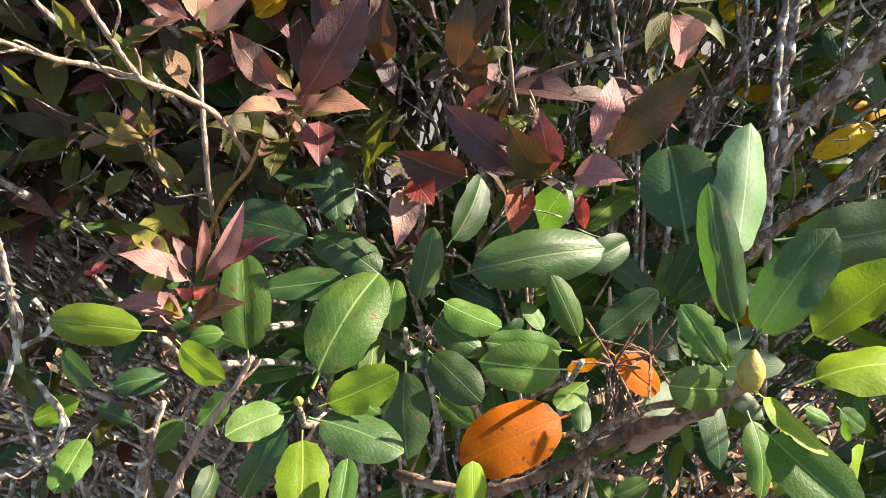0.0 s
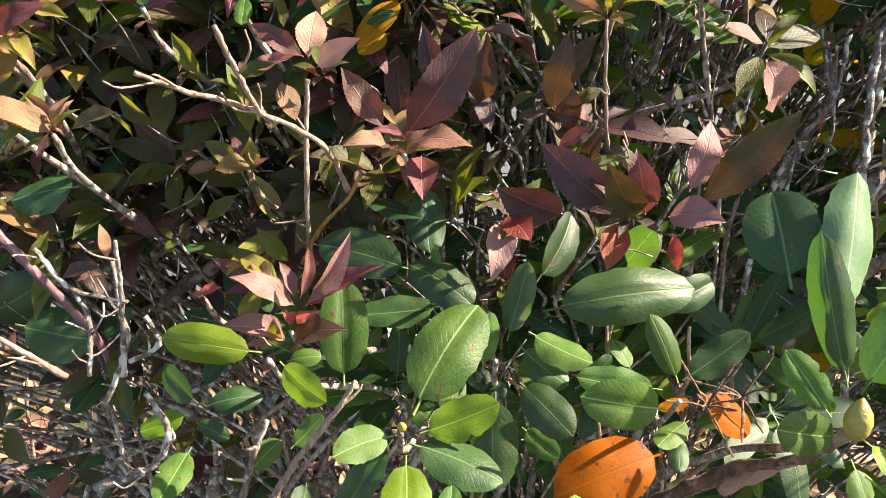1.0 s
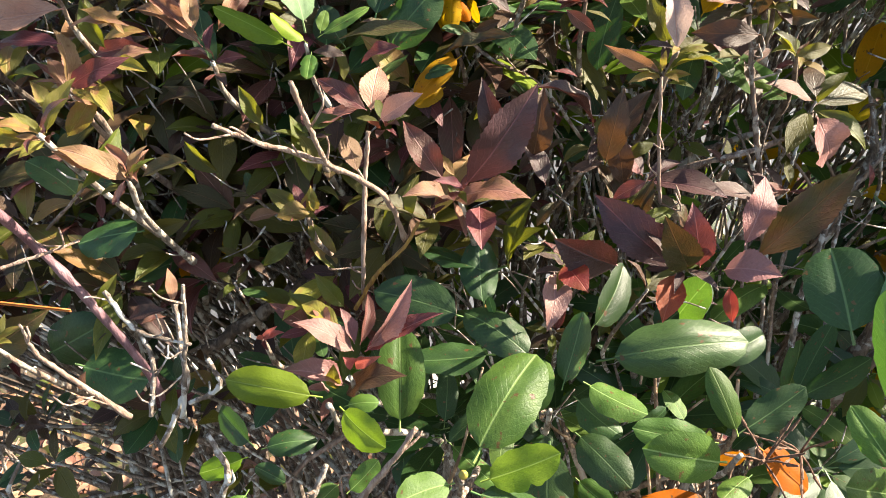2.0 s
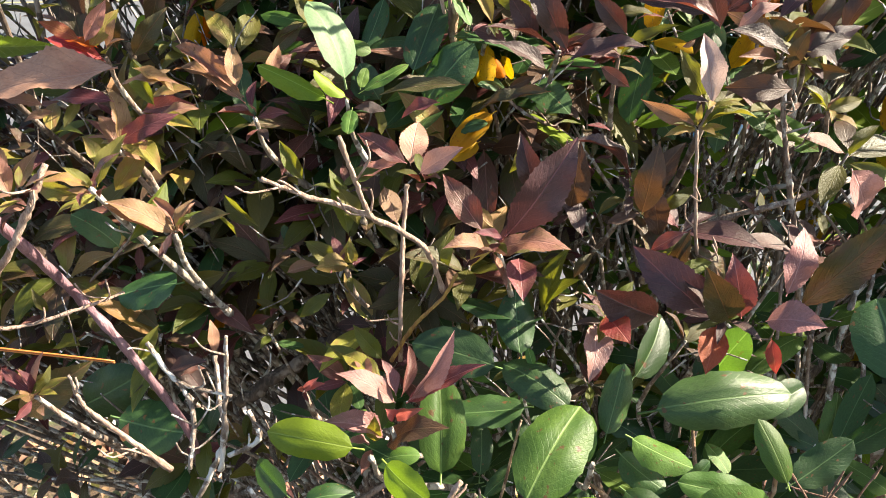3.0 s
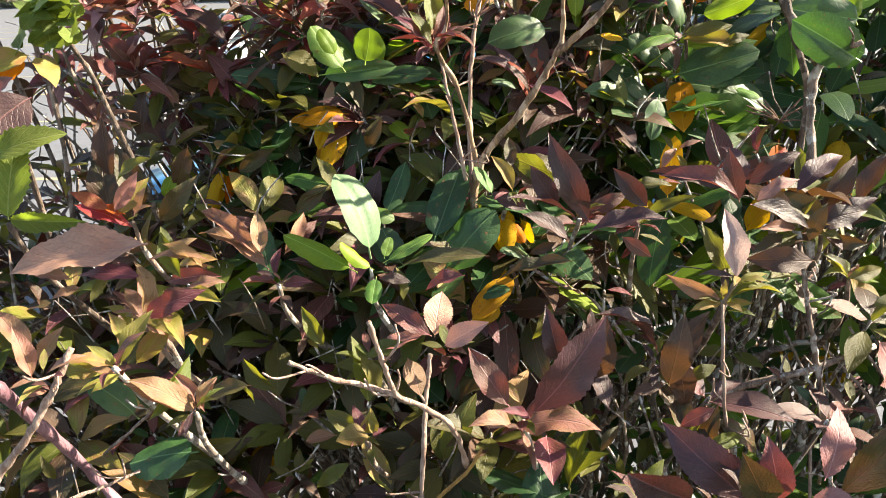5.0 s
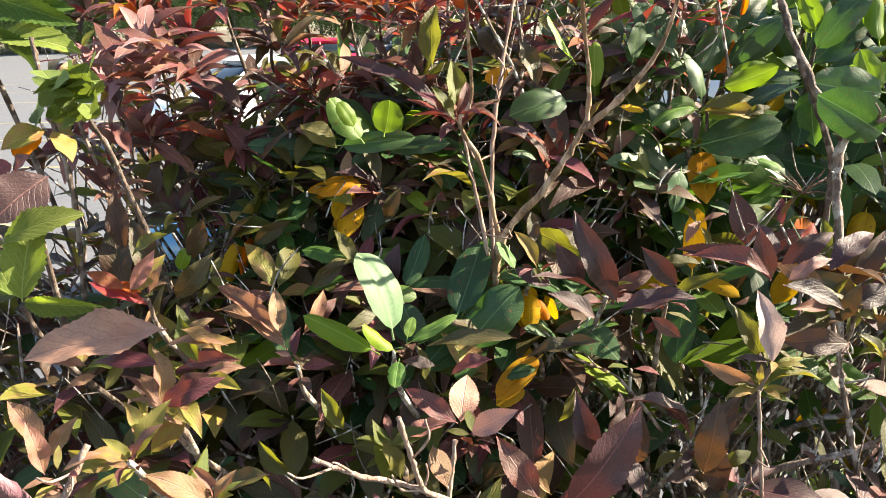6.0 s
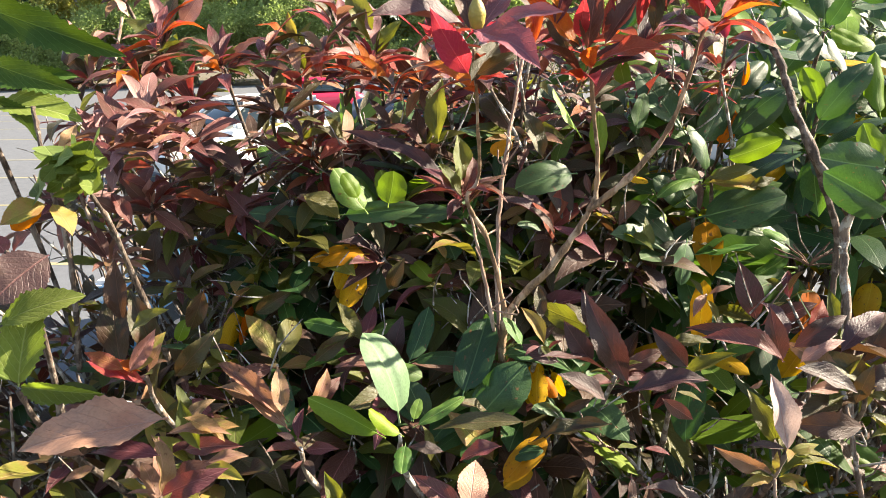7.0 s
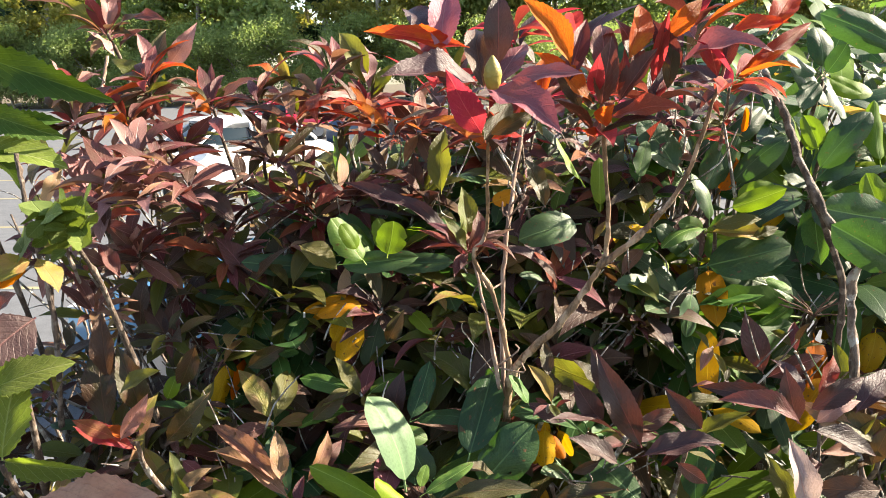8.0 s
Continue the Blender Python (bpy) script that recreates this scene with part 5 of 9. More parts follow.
leaf(azalea_left, 'Mo', (-0.347, 0.511, 1.106), (-0.330, 0.523, 1.133), 0.012, (0.251, -0.933, 0.256))
sprig(azalea_mid, (-0.273, 0.658, 1.266))
leaf(azalea_mid, 'Mt', (-0.285, 0.672, 1.275), (-0.367, 0.711, 1.305), 0.020, (0.188, -0.320, 0.929))
leaf(azalea_mid, 'Mt', (-0.290, 0.683, 1.277), (-0.368, 0.728, 1.310), 0.017, (0.034, -0.552, 0.833))
leaf(azalea_mid, 'Mt', (-0.292, 0.676, 1.287), (-0.300, 0.697, 1.324), 0.016, (0.386, -0.764, 0.517))
leaf(azalea_mid, 'Mt', (-0.272, 0.679, 1.286), (-0.257, 0.706, 1.319), 0.013, (0.534, -0.757, 0.377))
leaf(azalea_mid, 'Mr', (-0.264, 0.683, 1.291), (-0.247, 0.706, 1.312), 0.013, (0.190, -0.716, 0.672))
leaf(azalea_mid, 'Mr', (-0.267, 0.648, 1.269), (-0.289, 0.618, 1.283), 0.014, (0.359, 0.174, 0.917))
leaf(azalea_mid, 'Mr', (-0.266, 0.649, 1.269), (-0.237, 0.640, 1.278), 0.011, (-0.412, -0.647, 0.641))
leaf(azalea_mid, 'Mt', (-0.267, 0.650, 1.271), (-0.273, 0.646, 1.282), 0.005, (0.854, 0.115, 0.508))
sprig(rhodo_mid, (-0.187, 0.655, 1.283))
leaf(rhodo_mid, 'Rp', (-0.187, 0.659, 1.291), (-0.220, 0.684, 1.360), 0.042, (0.764, -0.400, 0.507))
leaf(rhodo_mid, 'Ry', (-0.198, 0.652, 1.281), (-0.263, 0.657, 1.313), 0.021, (0.315, -0.603, 0.733))
leaf(rhodo_mid, 'Ry', (-0.182, 0.646, 1.286), (-0.208, 0.638, 1.313), 0.016, (0.732, -0.330, 0.596))
leaf(rhodo_mid, 'Rm', (-0.206, 0.714, 1.317), (-0.175, 0.712, 1.309), 0.018, (0.185, -0.495, 0.849))
leaf(rhodo_mid, 'Rm', (-0.177, 0.659, 1.287), (-0.135, 0.678, 1.307), 0.011, (-0.004, -0.711, 0.703))
leaf(rhodo_mid, 'Rm', (-0.178, 0.670, 1.287), (-0.173, 0.679, 1.304), 0.011, (0.569, -0.786, 0.241))
leaf(rhodo_mid, 'Rm', (-0.182, 0.653, 1.277), (-0.183, 0.633, 1.260), 0.015, (0.124, -0.648, 0.752))
leaf(rhodo_mid, 'Mp', (-0.149, 0.636, 1.279), (-0.177, 0.637, 1.283), 0.010, (0.071, -0.725, 0.685))
leaf(rhodo_mid, 'Rd', (-0.143, 0.726, 1.279), (-0.122, 0.793, 1.336), 0.038, (-0.103, -0.631, 0.769))
leaf(rhodo_mid, 'Rd', (-0.130, 0.756, 1.289), (-0.098, 0.765, 1.295), 0.019, (0.054, -0.686, 0.726))
sprig(azalea_mid, (-0.006, 0.735, 1.303))
leaf(azalea_mid, 'Mp', (-0.008, 0.734, 1.303), (-0.074, 0.708, 1.328), 0.020, (0.269, 0.242, 0.932))
leaf(azalea_mid, 'Mp', (-0.003, 0.745, 1.323), (-0.037, 0.748, 1.377), 0.023, (-0.181, -0.981, -0.067))
leaf(azalea_mid, 'Mr', (-0.002, 0.737, 1.306), (0.038, 0.744, 1.327), 0.016, (-0.155, -0.796, 0.585))
leaf(azalea_mid, 'Mg', (-0.008, 0.736, 1.305), (-0.007, 0.739, 1.323), 0.007, (0.276, -0.951, 0.143))
leaf(azalea_mid, 'Mr', (-0.005, 0.735, 1.302), (0.024, 0.742, 1.302), 0.009, (0.198, -0.820, 0.537))
leaf(azalea_mid, 'Mr', (-0.010, 0.723, 1.303), (-0.039, 0.704, 1.302), 0.012, (0.227, -0.384, 0.895))
leaf(azalea_mid, 'Mt', (-0.005, 0.736, 1.305), (-0.016, 0.746, 1.323), 0.008, (0.525, -0.567, 0.635))
leaf(azalea_mid, 'Mt', (-0.028, 0.765, 1.324), (-0.052, 0.759, 1.331), 0.009, (0.319, -0.195, 0.928))
leaf(azalea_mid, 'Mo', (-0.007, 0.790, 1.324), (-0.078, 0.793, 1.351), 0.026, (-0.013, -0.997, 0.079))
sprig(azalea_mid, (0.048, 0.739, 1.296))
leaf(azalea_mid, 'Mo', (0.048, 0.739, 1.298), (0.100, 0.743, 1.323), 0.014, (-0.359, -0.469, 0.807))
leaf(azalea_mid, 'Mo', (0.049, 0.740, 1.298), (0.065, 0.748, 1.308), 0.007, (0.147, -0.857, 0.493))
leaf(azalea_mid, 'Mr', (0.048, 0.739, 1.296), (0.024, 0.718, 1.293), 0.012, (0.024, -0.153, 0.988))
leaf(azalea_mid, 'Mr', (0.044, 0.759, 1.315), (0.034, 0.771, 1.337), 0.010, (0.521, -0.612, 0.595))
leaf(azalea_mid, 'Mr', (0.050, 0.740, 1.298), (0.022, 0.723, 1.301), 0.012, (0.448, -0.619, 0.646))
sprig(azalea_right, (0.116, 0.650, 1.280))
leaf(azalea_right, 'Mw', (0.116, 0.650, 1.280), (0.110, 0.681, 1.332), 0.022, (0.123, -0.847, 0.517))
leaf(azalea_right, 'Mo', (0.112, 0.660, 1.279), (0.091, 0.675, 1.320), 0.017, (-0.048, -0.944, 0.326))
leaf(azalea_right, 'Mt', (0.092, 0.678, 1.320), (0.103, 0.683, 1.325), 0.005, (0.376, -0.921, 0.106))
sprig(azalea_right, (0.187, 0.735, 1.297), stem=False)
leaf(azalea_right, 'Mp', (0.130, 0.736, 1.335), (0.056, 0.738, 1.352), 0.018, (0.110, -0.784, 0.611))
leaf(azalea_right, 'Mp', (0.134, 0.735, 1.333), (0.121, 0.762, 1.368), 0.017, (0.463, -0.606, 0.647))
leaf(azalea_right, 'Mt', (0.186, 0.738, 1.303), (0.139, 0.740, 1.336), 0.021, (0.166, -0.947, 0.275))
leaf(azalea_right, 'Mt', (0.185, 0.735, 1.297), (0.145, 0.710, 1.303), 0.012, (0.498, -0.642, 0.583))
leaf(azalea_right, 'Mp', (0.191, 0.735, 1.295), (0.247, 0.739, 1.315), 0.022, (-0.152, -0.792, 0.591))
leaf(azalea_right, 'Md', (0.186, 0.732, 1.290), (0.136, 0.696, 1.270), 0.023, (-0.120, -0.343, 0.932))
leaf(azalea_right, 'Mx', (0.166, 0.771, 1.329), (0.189, 0.792, 1.359), 0.016, (0.252, -0.878, 0.408))
leaf(azalea_right, 'Mo', (0.192, 0.747, 1.296), (0.178, 0.752, 1.321), 0.010, (0.212, -0.933, 0.290))
leaf(azalea_right, 'Mo', (0.192, 0.746, 1.294), (0.217, 0.748, 1.303), 0.010, (-0.184, -0.744, 0.642))
leaf(azalea_right, 'Mp', (0.179, 0.729, 1.331), (0.224, 0.758, 1.363), 0.022, (-0.269, -0.498, 0.824))
leaf(azalea_right, 'Mo', (0.191, 0.735, 1.294), (0.226, 0.735, 1.284), 0.013, (0.220, -0.678, 0.702))
sprig(azalea_right, (0.106, 0.641, 1.264), stem=False)
leaf(azalea_right, 'Mt', (0.104, 0.641, 1.266), (0.059, 0.634, 1.288), 0.014, (0.173, -0.985, 0.004))
leaf(azalea_right, 'Mg', (0.107, 0.641, 1.265), (0.150, 0.640, 1.277), 0.014, (-0.268, -0.090, 0.959))
leaf(azalea_right, 'Mg', (0.105, 0.642, 1.266), (0.106, 0.644, 1.283), 0.006, (-0.363, -0.919, 0.153))
leaf(azalea_right, 'Mg', (0.107, 0.640, 1.264), (0.126, 0.633, 1.267), 0.007, (-0.400, -0.764, 0.506))
leaf(azalea_right, 'Mg', (0.104, 0.640, 1.264), (0.078, 0.628, 1.264), 0.010, (0.203, -0.413, 0.888))
leaf(azalea_right, 'Mo', (0.105, 0.641, 1.265), (0.096, 0.648, 1.275), 0.005, (-0.005, -0.834, 0.552))
sprig(rhodo_mid, (-0.069, 0.737, 1.256))
leaf(rhodo_mid, 'Yl', (-0.062, 0.724, 1.251), (-0.103, 0.696, 1.218), 0.024, (-0.066, -0.717, 0.694))
leaf(rhodo_mid, 'Yl', (-0.073, 0.768, 1.297), (-0.074, 0.744, 1.268), 0.021, (-0.257, -0.749, 0.610))
leaf(rhodo_mid, 'Ro', (-0.071, 0.766, 1.292), (-0.057, 0.748, 1.275), 0.013, (-0.053, -0.730, 0.682))
leaf(rhodo_mid, 'Yl', (-0.278, 0.892, 1.354), (-0.285, 0.871, 1.322), 0.022, (0.509, -0.764, 0.397))
sprig(azalea_right, (0.239, 0.740, 1.246))
leaf(azalea_right, 'Mo', (0.238, 0.739, 1.245), (0.213, 0.748, 1.267), 0.012, (0.517, -0.430, 0.740))
leaf(azalea_right, 'Mt', (0.238, 0.738, 1.243), (0.248, 0.746, 1.260), 0.007, (-0.546, -0.591, 0.594))
leaf(azalea_right, 'Mr', (0.237, 0.738, 1.242), (0.220, 0.735, 1.236), 0.006, (-0.155, -0.685, 0.712))
leaf(azalea_right, 'Ry', (0.227, 0.744, 1.214), (0.206, 0.747, 1.221), 0.012, (0.051, -0.857, 0.512))
sprig(creeper_plant, (-0.471, 0.596, 1.342))
leaf(creeper_plant, 'Cg', (-0.471, 0.597, 1.345), (-0.467, 0.628, 1.409), 0.037, (0.240, -0.880, 0.410))
leaf(creeper_plant, 'Cg', (-0.470, 0.597, 1.345), (-0.389, 0.577, 1.350), 0.017, (-0.249, -0.938, 0.242))
leaf(creeper_plant, 'Cg', (-0.486, 0.608, 1.391), (-0.424, 0.627, 1.409), 0.028, (0.047, -0.764, 0.644))
leaf(creeper_plant, 'Cg', (-0.477, 0.598, 1.350), (-0.511, 0.603, 1.366), 0.021, (0.325, -0.416, 0.849))
sprig(creeper_plant, (-0.508, 0.659, 1.436))
leaf(creeper_plant, 'Mp', (-0.467, 0.653, 1.435), (-0.496, 0.613, 1.405), 0.046, (0.429, -0.707, 0.562))
leaf(creeper_plant, 'Mr', (-0.510, 0.669, 1.433), (-0.493, 0.670, 1.450), 0.020, (-0.465, -0.702, 0.540))
leaf(creeper_plant, 'Mr', (-0.515, 0.668, 1.431), (-0.531, 0.672, 1.447), 0.018, (0.566, -0.457, 0.686))
leaf(creeper_plant, 'Mg', (-0.513, 0.728, 1.462), (-0.541, 0.700, 1.448), 0.024, (0.393, -0.689, 0.609))
leaf(creeper_plant, 'Mg', (-0.521, 0.748, 1.459), (-0.496, 0.737, 1.434), 0.025, (0.651, -0.207, 0.731))
leaf(creeper_plant, 'Ro', (-0.522, 0.737, 1.461), (-0.543, 0.717, 1.441), 0.019, (0.730, -0.682, -0.040))
sprig(creeper_plant, (-0.652, 0.824, 1.600))
leaf(creeper_plant, 'Dg', (-0.657, 0.860, 1.650), (-0.490, 0.860, 1.590), 0.038, (0.014, -0.999, 0.039))
leaf(creeper_plant, 'Dg', (-0.663, 0.880, 1.591), (-0.557, 0.880, 1.554), 0.031, (0.071, -0.976, 0.204))
leaf(creeper_plant, 'Dg', (-0.676, 0.890, 1.561), (-0.564, 0.890, 1.571), 0.028, (-0.041, -0.886, 0.462))
leaf(creeper_plant, 'Cg', (-0.659, 0.870, 1.538), (-0.553, 0.870, 1.524), 0.047, (0.118, -0.496, 0.860))
leaf(creeper_plant, 'Dg', (-0.641, 0.845, 1.555), (-0.603, 0.866, 1.501), 0.030, (0.251, 0.836, 0.487))
sprig(creeper_plant, (-0.470, 0.730, 1.470))
sprig(azalea_back, (-0.559, 0.928, 1.484))
leaf(azalea_back, 'Mv', (-0.563, 0.928, 1.485), (-0.602, 0.941, 1.539), 0.024, (0.673, -0.443, 0.593))
leaf(azalea_back, 'Mv', (-0.560, 0.929, 1.485), (-0.575, 0.937, 1.543), 0.022, (0.625, -0.735, 0.263))
leaf(azalea_back, 'Mv', (-0.555, 0.929, 1.485), (-0.514, 0.925, 1.519), 0.019, (0.123, -0.957, -0.261))
leaf(azalea_back, 'Mb', (-0.532, 0.956, 1.505), (-0.519, 0.989, 1.556), 0.022, (0.168, -0.847, 0.505))
leaf(azalea_back, 'Mv', (-0.544, 0.932, 1.494), (-0.462, 0.910, 1.525), 0.028, (-0.345, -0.897, 0.276))
leaf(azalea_back, 'Mv', (-0.536, 0.921, 1.489), (-0.459, 0.891, 1.505), 0.028, (-0.330, -0.386, 0.861))
leaf(azalea_back, 'Mx', (-0.561, 0.919, 1.490), (-0.593, 0.908, 1.500), 0.013, (0.410, -0.825, 0.388))
leaf(azalea_back, 'Mt', (-0.542, 0.920, 1.485), (-0.497, 0.903, 1.475), 0.018, (0.222, 0.013, 0.975))
leaf(azalea_back, 'Mb', (-0.581, 0.904, 1.520), (-0.596, 0.880, 1.482), 0.017, (0.097, -0.858, 0.504))
leaf(azalea_back, 'Mg', (-0.535, 0.942, 1.491), (-0.534, 0.951, 1.509), 0.007, (0.376, -0.837, 0.398))
leaf(azalea_back, 'Mx', (-0.540, 0.905, 1.465), (-0.498, 0.893, 1.477), 0.016, (-0.371, -0.554, 0.746))
leaf(azalea_back, 'Mr', (-0.549, 0.914, 1.462), (-0.501, 0.907, 1.442), 0.019, (-0.001, -0.946, 0.324))
leaf(azalea_back, 'Mg', (-0.553, 0.919, 1.486), (-0.559, 0.900, 1.468), 0.009, (0.641, -0.625, 0.446))
leaf(azalea_back, 'Mv', (-0.553, 0.966, 1.512), (-0.564, 0.971, 1.536), 0.010, (0.875, -0.199, 0.442))
leaf(azalea_back, 'Mv', (-0.550, 0.988, 1.519), (-0.564, 0.994, 1.539), 0.009, (0.597, -0.550, 0.583))
sprig(azalea_back, (-0.504, 0.899, 1.428))
leaf(azalea_back, 'Mr', (-0.505, 0.899, 1.428), (-0.532, 0.893, 1.460), 0.015, (0.269, -0.962, 0.043))
leaf(azalea_back, 'Mr', (-0.504, 0.899, 1.428), (-0.477, 0.897, 1.462), 0.016, (-0.780, -0.213, 0.589))
leaf(azalea_back, 'Mt', (-0.504, 0.899, 1.426), (-0.504, 0.900, 1.459), 0.012, (-0.336, -0.941, 0.029))
leaf(azalea_back, 'Mr', (-0.501, 0.899, 1.425), (-0.462, 0.886, 1.437), 0.015, (-0.382, -0.294, 0.876))
leaf(azalea_back, 'Mr', (-0.507, 0.898, 1.425), (-0.527, 0.894, 1.448), 0.011, (0.602, -0.686, 0.409))
leaf(azalea_back, 'Mr', (-0.496, 0.889, 1.424), (-0.449, 0.874, 1.397), 0.015, (0.036, -0.846, 0.532))
sprig(azalea_back, (-0.413, 0.924, 1.415))
leaf(azalea_back, 'Mx', (-0.416, 0.924, 1.417), (-0.481, 0.895, 1.447), 0.022, (0.480, -0.144, 0.865))
leaf(azalea_back, 'Mo', (-0.413, 0.924, 1.417), (-0.398, 0.953, 1.448), 0.016, (-0.208, -0.675, 0.708))
leaf(azalea_back, 'Mr', (-0.411, 0.924, 1.415), (-0.370, 0.921, 1.432), 0.016, (-0.336, -0.608, 0.720))
leaf(azalea_back, 'Mo', (-0.413, 0.914, 1.416), (-0.430, 0.907, 1.407), 0.008, (-0.144, -0.632, 0.761))
leaf(azalea_back, 'Mp', (-0.410, 0.914, 1.416), (-0.381, 0.909, 1.394), 0.013, (0.500, -0.471, 0.727))
leaf(azalea_back, 'Mo', (-0.415, 0.925, 1.418), (-0.432, 0.938, 1.451), 0.014, (0.502, -0.684, 0.530))
leaf(azalea_back, 'Mp', (-0.407, 0.943, 1.450), (-0.477, 0.946, 1.488), 0.029, (0.392, -0.527, 0.754))
sprig(azalea_back, (-0.363, 1.064, 1.565))
leaf(azalea_back, 'Mf', (-0.382, 1.073, 1.610), (-0.422, 1.065, 1.630), 0.016, (0.468, -0.301, 0.831))
leaf(azalea_back, 'Mg', (-0.371, 1.072, 1.602), (-0.381, 1.067, 1.642), 0.015, (-0.249, -0.952, -0.181))
leaf(azalea_back, 'Mo', (-0.368, 1.071, 1.596), (-0.358, 1.078, 1.631), 0.013, (-0.392, -0.872, 0.295))
leaf(azalea_back, 'Mv', (-0.333, 1.078, 1.616), (-0.354, 1.100, 1.655), 0.018, (0.565, -0.550, 0.615))
leaf(azalea_back, 'Mr', (-0.316, 1.076, 1.600), (-0.319, 1.099, 1.665), 0.025, (0.598, -0.746, 0.292))
leaf(azalea_back, 'Mv', (-0.367, 1.066, 1.572), (-0.420, 1.065, 1.615), 0.013, (0.523, -0.573, 0.631))
leaf(azalea_back, 'Md', (-0.363, 1.055, 1.569), (-0.407, 1.037, 1.597), 0.016, (0.577, -0.189, 0.795))
leaf(azalea_back, 'Mv', (-0.358, 1.055, 1.569), (-0.320, 1.062, 1.592), 0.014, (0.120, -0.987, 0.102))
leaf(azalea_back, 'Mo', (-0.361, 1.054, 1.566), (-0.377, 1.053, 1.603), 0.015, (0.496, -0.849, 0.181))
leaf(azalea_back, 'Md', (-0.357, 1.054, 1.564), (-0.314, 1.045, 1.572), 0.016, (-0.266, -0.880, 0.392))
leaf(azalea_back, 'Mr', (-0.361, 1.065, 1.566), (-0.340, 1.073, 1.602), 0.016, (-0.193, -0.924, 0.329))
leaf(azalea_back, 'Md', (-0.363, 1.054, 1.564), (-0.394, 1.034, 1.570), 0.014, (0.135, 0.124, 0.983))
sprig(azalea_back, (-0.482, 1.098, 1.575))
leaf(azalea_back, 'Mv', (-0.485, 1.099, 1.580), (-0.533, 1.110, 1.614), 0.014, (0.500, -0.314, 0.807))
leaf(azalea_back, 'Mf', (-0.483, 1.100, 1.583), (-0.499, 1.096, 1.625), 0.016, (0.340, -0.940, 0.034))
leaf(azalea_back, 'Mr', (-0.478, 1.101, 1.583), (-0.492, 1.135, 1.631), 0.013, (-0.186, -0.820, 0.541))
leaf(azalea_back, 'Mv', (-0.476, 1.101, 1.583), (-0.424, 1.095, 1.616), 0.013, (-0.338, -0.863, 0.376))
leaf(azalea_back, 'Md', (-0.478, 1.089, 1.576), (-0.509, 1.089, 1.588), 0.012, (0.258, -0.653, 0.712))
leaf(azalea_back, 'Mr', (-0.475, 1.089, 1.575), (-0.438, 1.091, 1.586), 0.014, (-0.058, -0.932, 0.358))
leaf(azalea_back, 'Mo', (-0.483, 1.099, 1.579), (-0.463, 1.098, 1.604), 0.012, (-0.060, -0.998, -0.011))
leaf(azalea_back, 'Md', (-0.481, 1.088, 1.575), (-0.501, 1.082, 1.566), 0.008, (-0.045, -0.740, 0.672))
leaf(azalea_back, 'Mr', (-0.474, 1.089, 1.574), (-0.449, 1.081, 1.566), 0.010, (0.024, -0.668, 0.744))
sprig(azalea_back, (-0.269, 1.023, 1.579))
leaf(azalea_back, 'Mo', (-0.270, 1.028, 1.600), (-0.303, 1.048, 1.666), 0.028, (0.257, -0.878, 0.403))
leaf(azalea_back, 'Mv', (-0.267, 1.027, 1.595), (-0.275, 1.040, 1.653), 0.022, (0.621, -0.742, 0.252))
leaf(azalea_back, 'Mo', (-0.265, 1.025, 1.587), (-0.232, 1.036, 1.625), 0.019, (-0.177, -0.894, 0.412))
leaf(azalea_back, 'Mv', (-0.272, 1.024, 1.582), (-0.315, 0.987, 1.595), 0.014, (0.612, -0.494, 0.618))
leaf(azalea_back, 'Mr', (-0.270, 1.024, 1.583), (-0.290, 1.019, 1.610), 0.012, (0.790, -0.272, 0.549))
leaf(azalea_back, 'Mr', (-0.260, 1.014, 1.582), (-0.215, 1.023, 1.594), 0.017, (-0.227, -0.128, 0.965))
leaf(azalea_back, 'Md', (-0.266, 1.013, 1.578), (-0.295, 0.985, 1.568), 0.015, (0.201, -0.516, 0.833))
leaf(azalea_back, 'Mx', (-0.264, 1.014, 1.580), (-0.240, 1.007, 1.560), 0.011, (0.468, -0.527, 0.709))
leaf(azalea_back, 'Mx', (-0.269, 1.024, 1.583), (-0.282, 1.021, 1.608), 0.010, (0.243, -0.970, 0.004))
leaf(azalea_back, 'Md', (-0.265, 1.025, 1.583), (-0.256, 1.047, 1.621), 0.016, (0.625, -0.727, 0.283))
sprig(azalea_back, (-0.613, 1.100, 1.670))
leaf(azalea_back, 'Mo', (-0.616, 1.101, 1.676), (-0.674, 1.104, 1.719), 0.022, (0.169, -0.937, 0.305))
leaf(azalea_back, 'Mv', (-0.613, 1.101, 1.676), (-0.624, 1.122, 1.732), 0.022, (0.681, -0.631, 0.371))
leaf(azalea_back, 'Md', (-0.606, 1.098, 1.663), (-0.566, 1.094, 1.698), 0.019, (-0.568, -0.579, 0.585))
leaf(azalea_back, 'Mr', (-0.593, 1.087, 1.653), (-0.555, 1.079, 1.672), 0.016, (-0.464, -0.535, 0.706))
leaf(azalea_back, 'Mr', (-0.581, 1.107, 1.691), (-0.535, 1.091, 1.689), 0.017, (-0.227, -0.766, 0.602))
leaf(azalea_back, 'Mv', (-0.656, 1.103, 1.701), (-0.711, 1.089, 1.709), 0.020, (0.074, 0.261, 0.963))
leaf(azalea_back, 'Mr', (-0.612, 1.100, 1.672), (-0.602, 1.120, 1.727), 0.021, (0.224, -0.931, 0.289))
leaf(azalea_back, 'Md', (-0.612, 1.089, 1.670), (-0.635, 1.081, 1.660), 0.009, (0.078, -0.864, 0.498))
leaf(azalea_back, 'Md', (-0.605, 1.089, 1.668), (-0.571, 1.080, 1.669), 0.013, (-0.139, -0.495, 0.858))
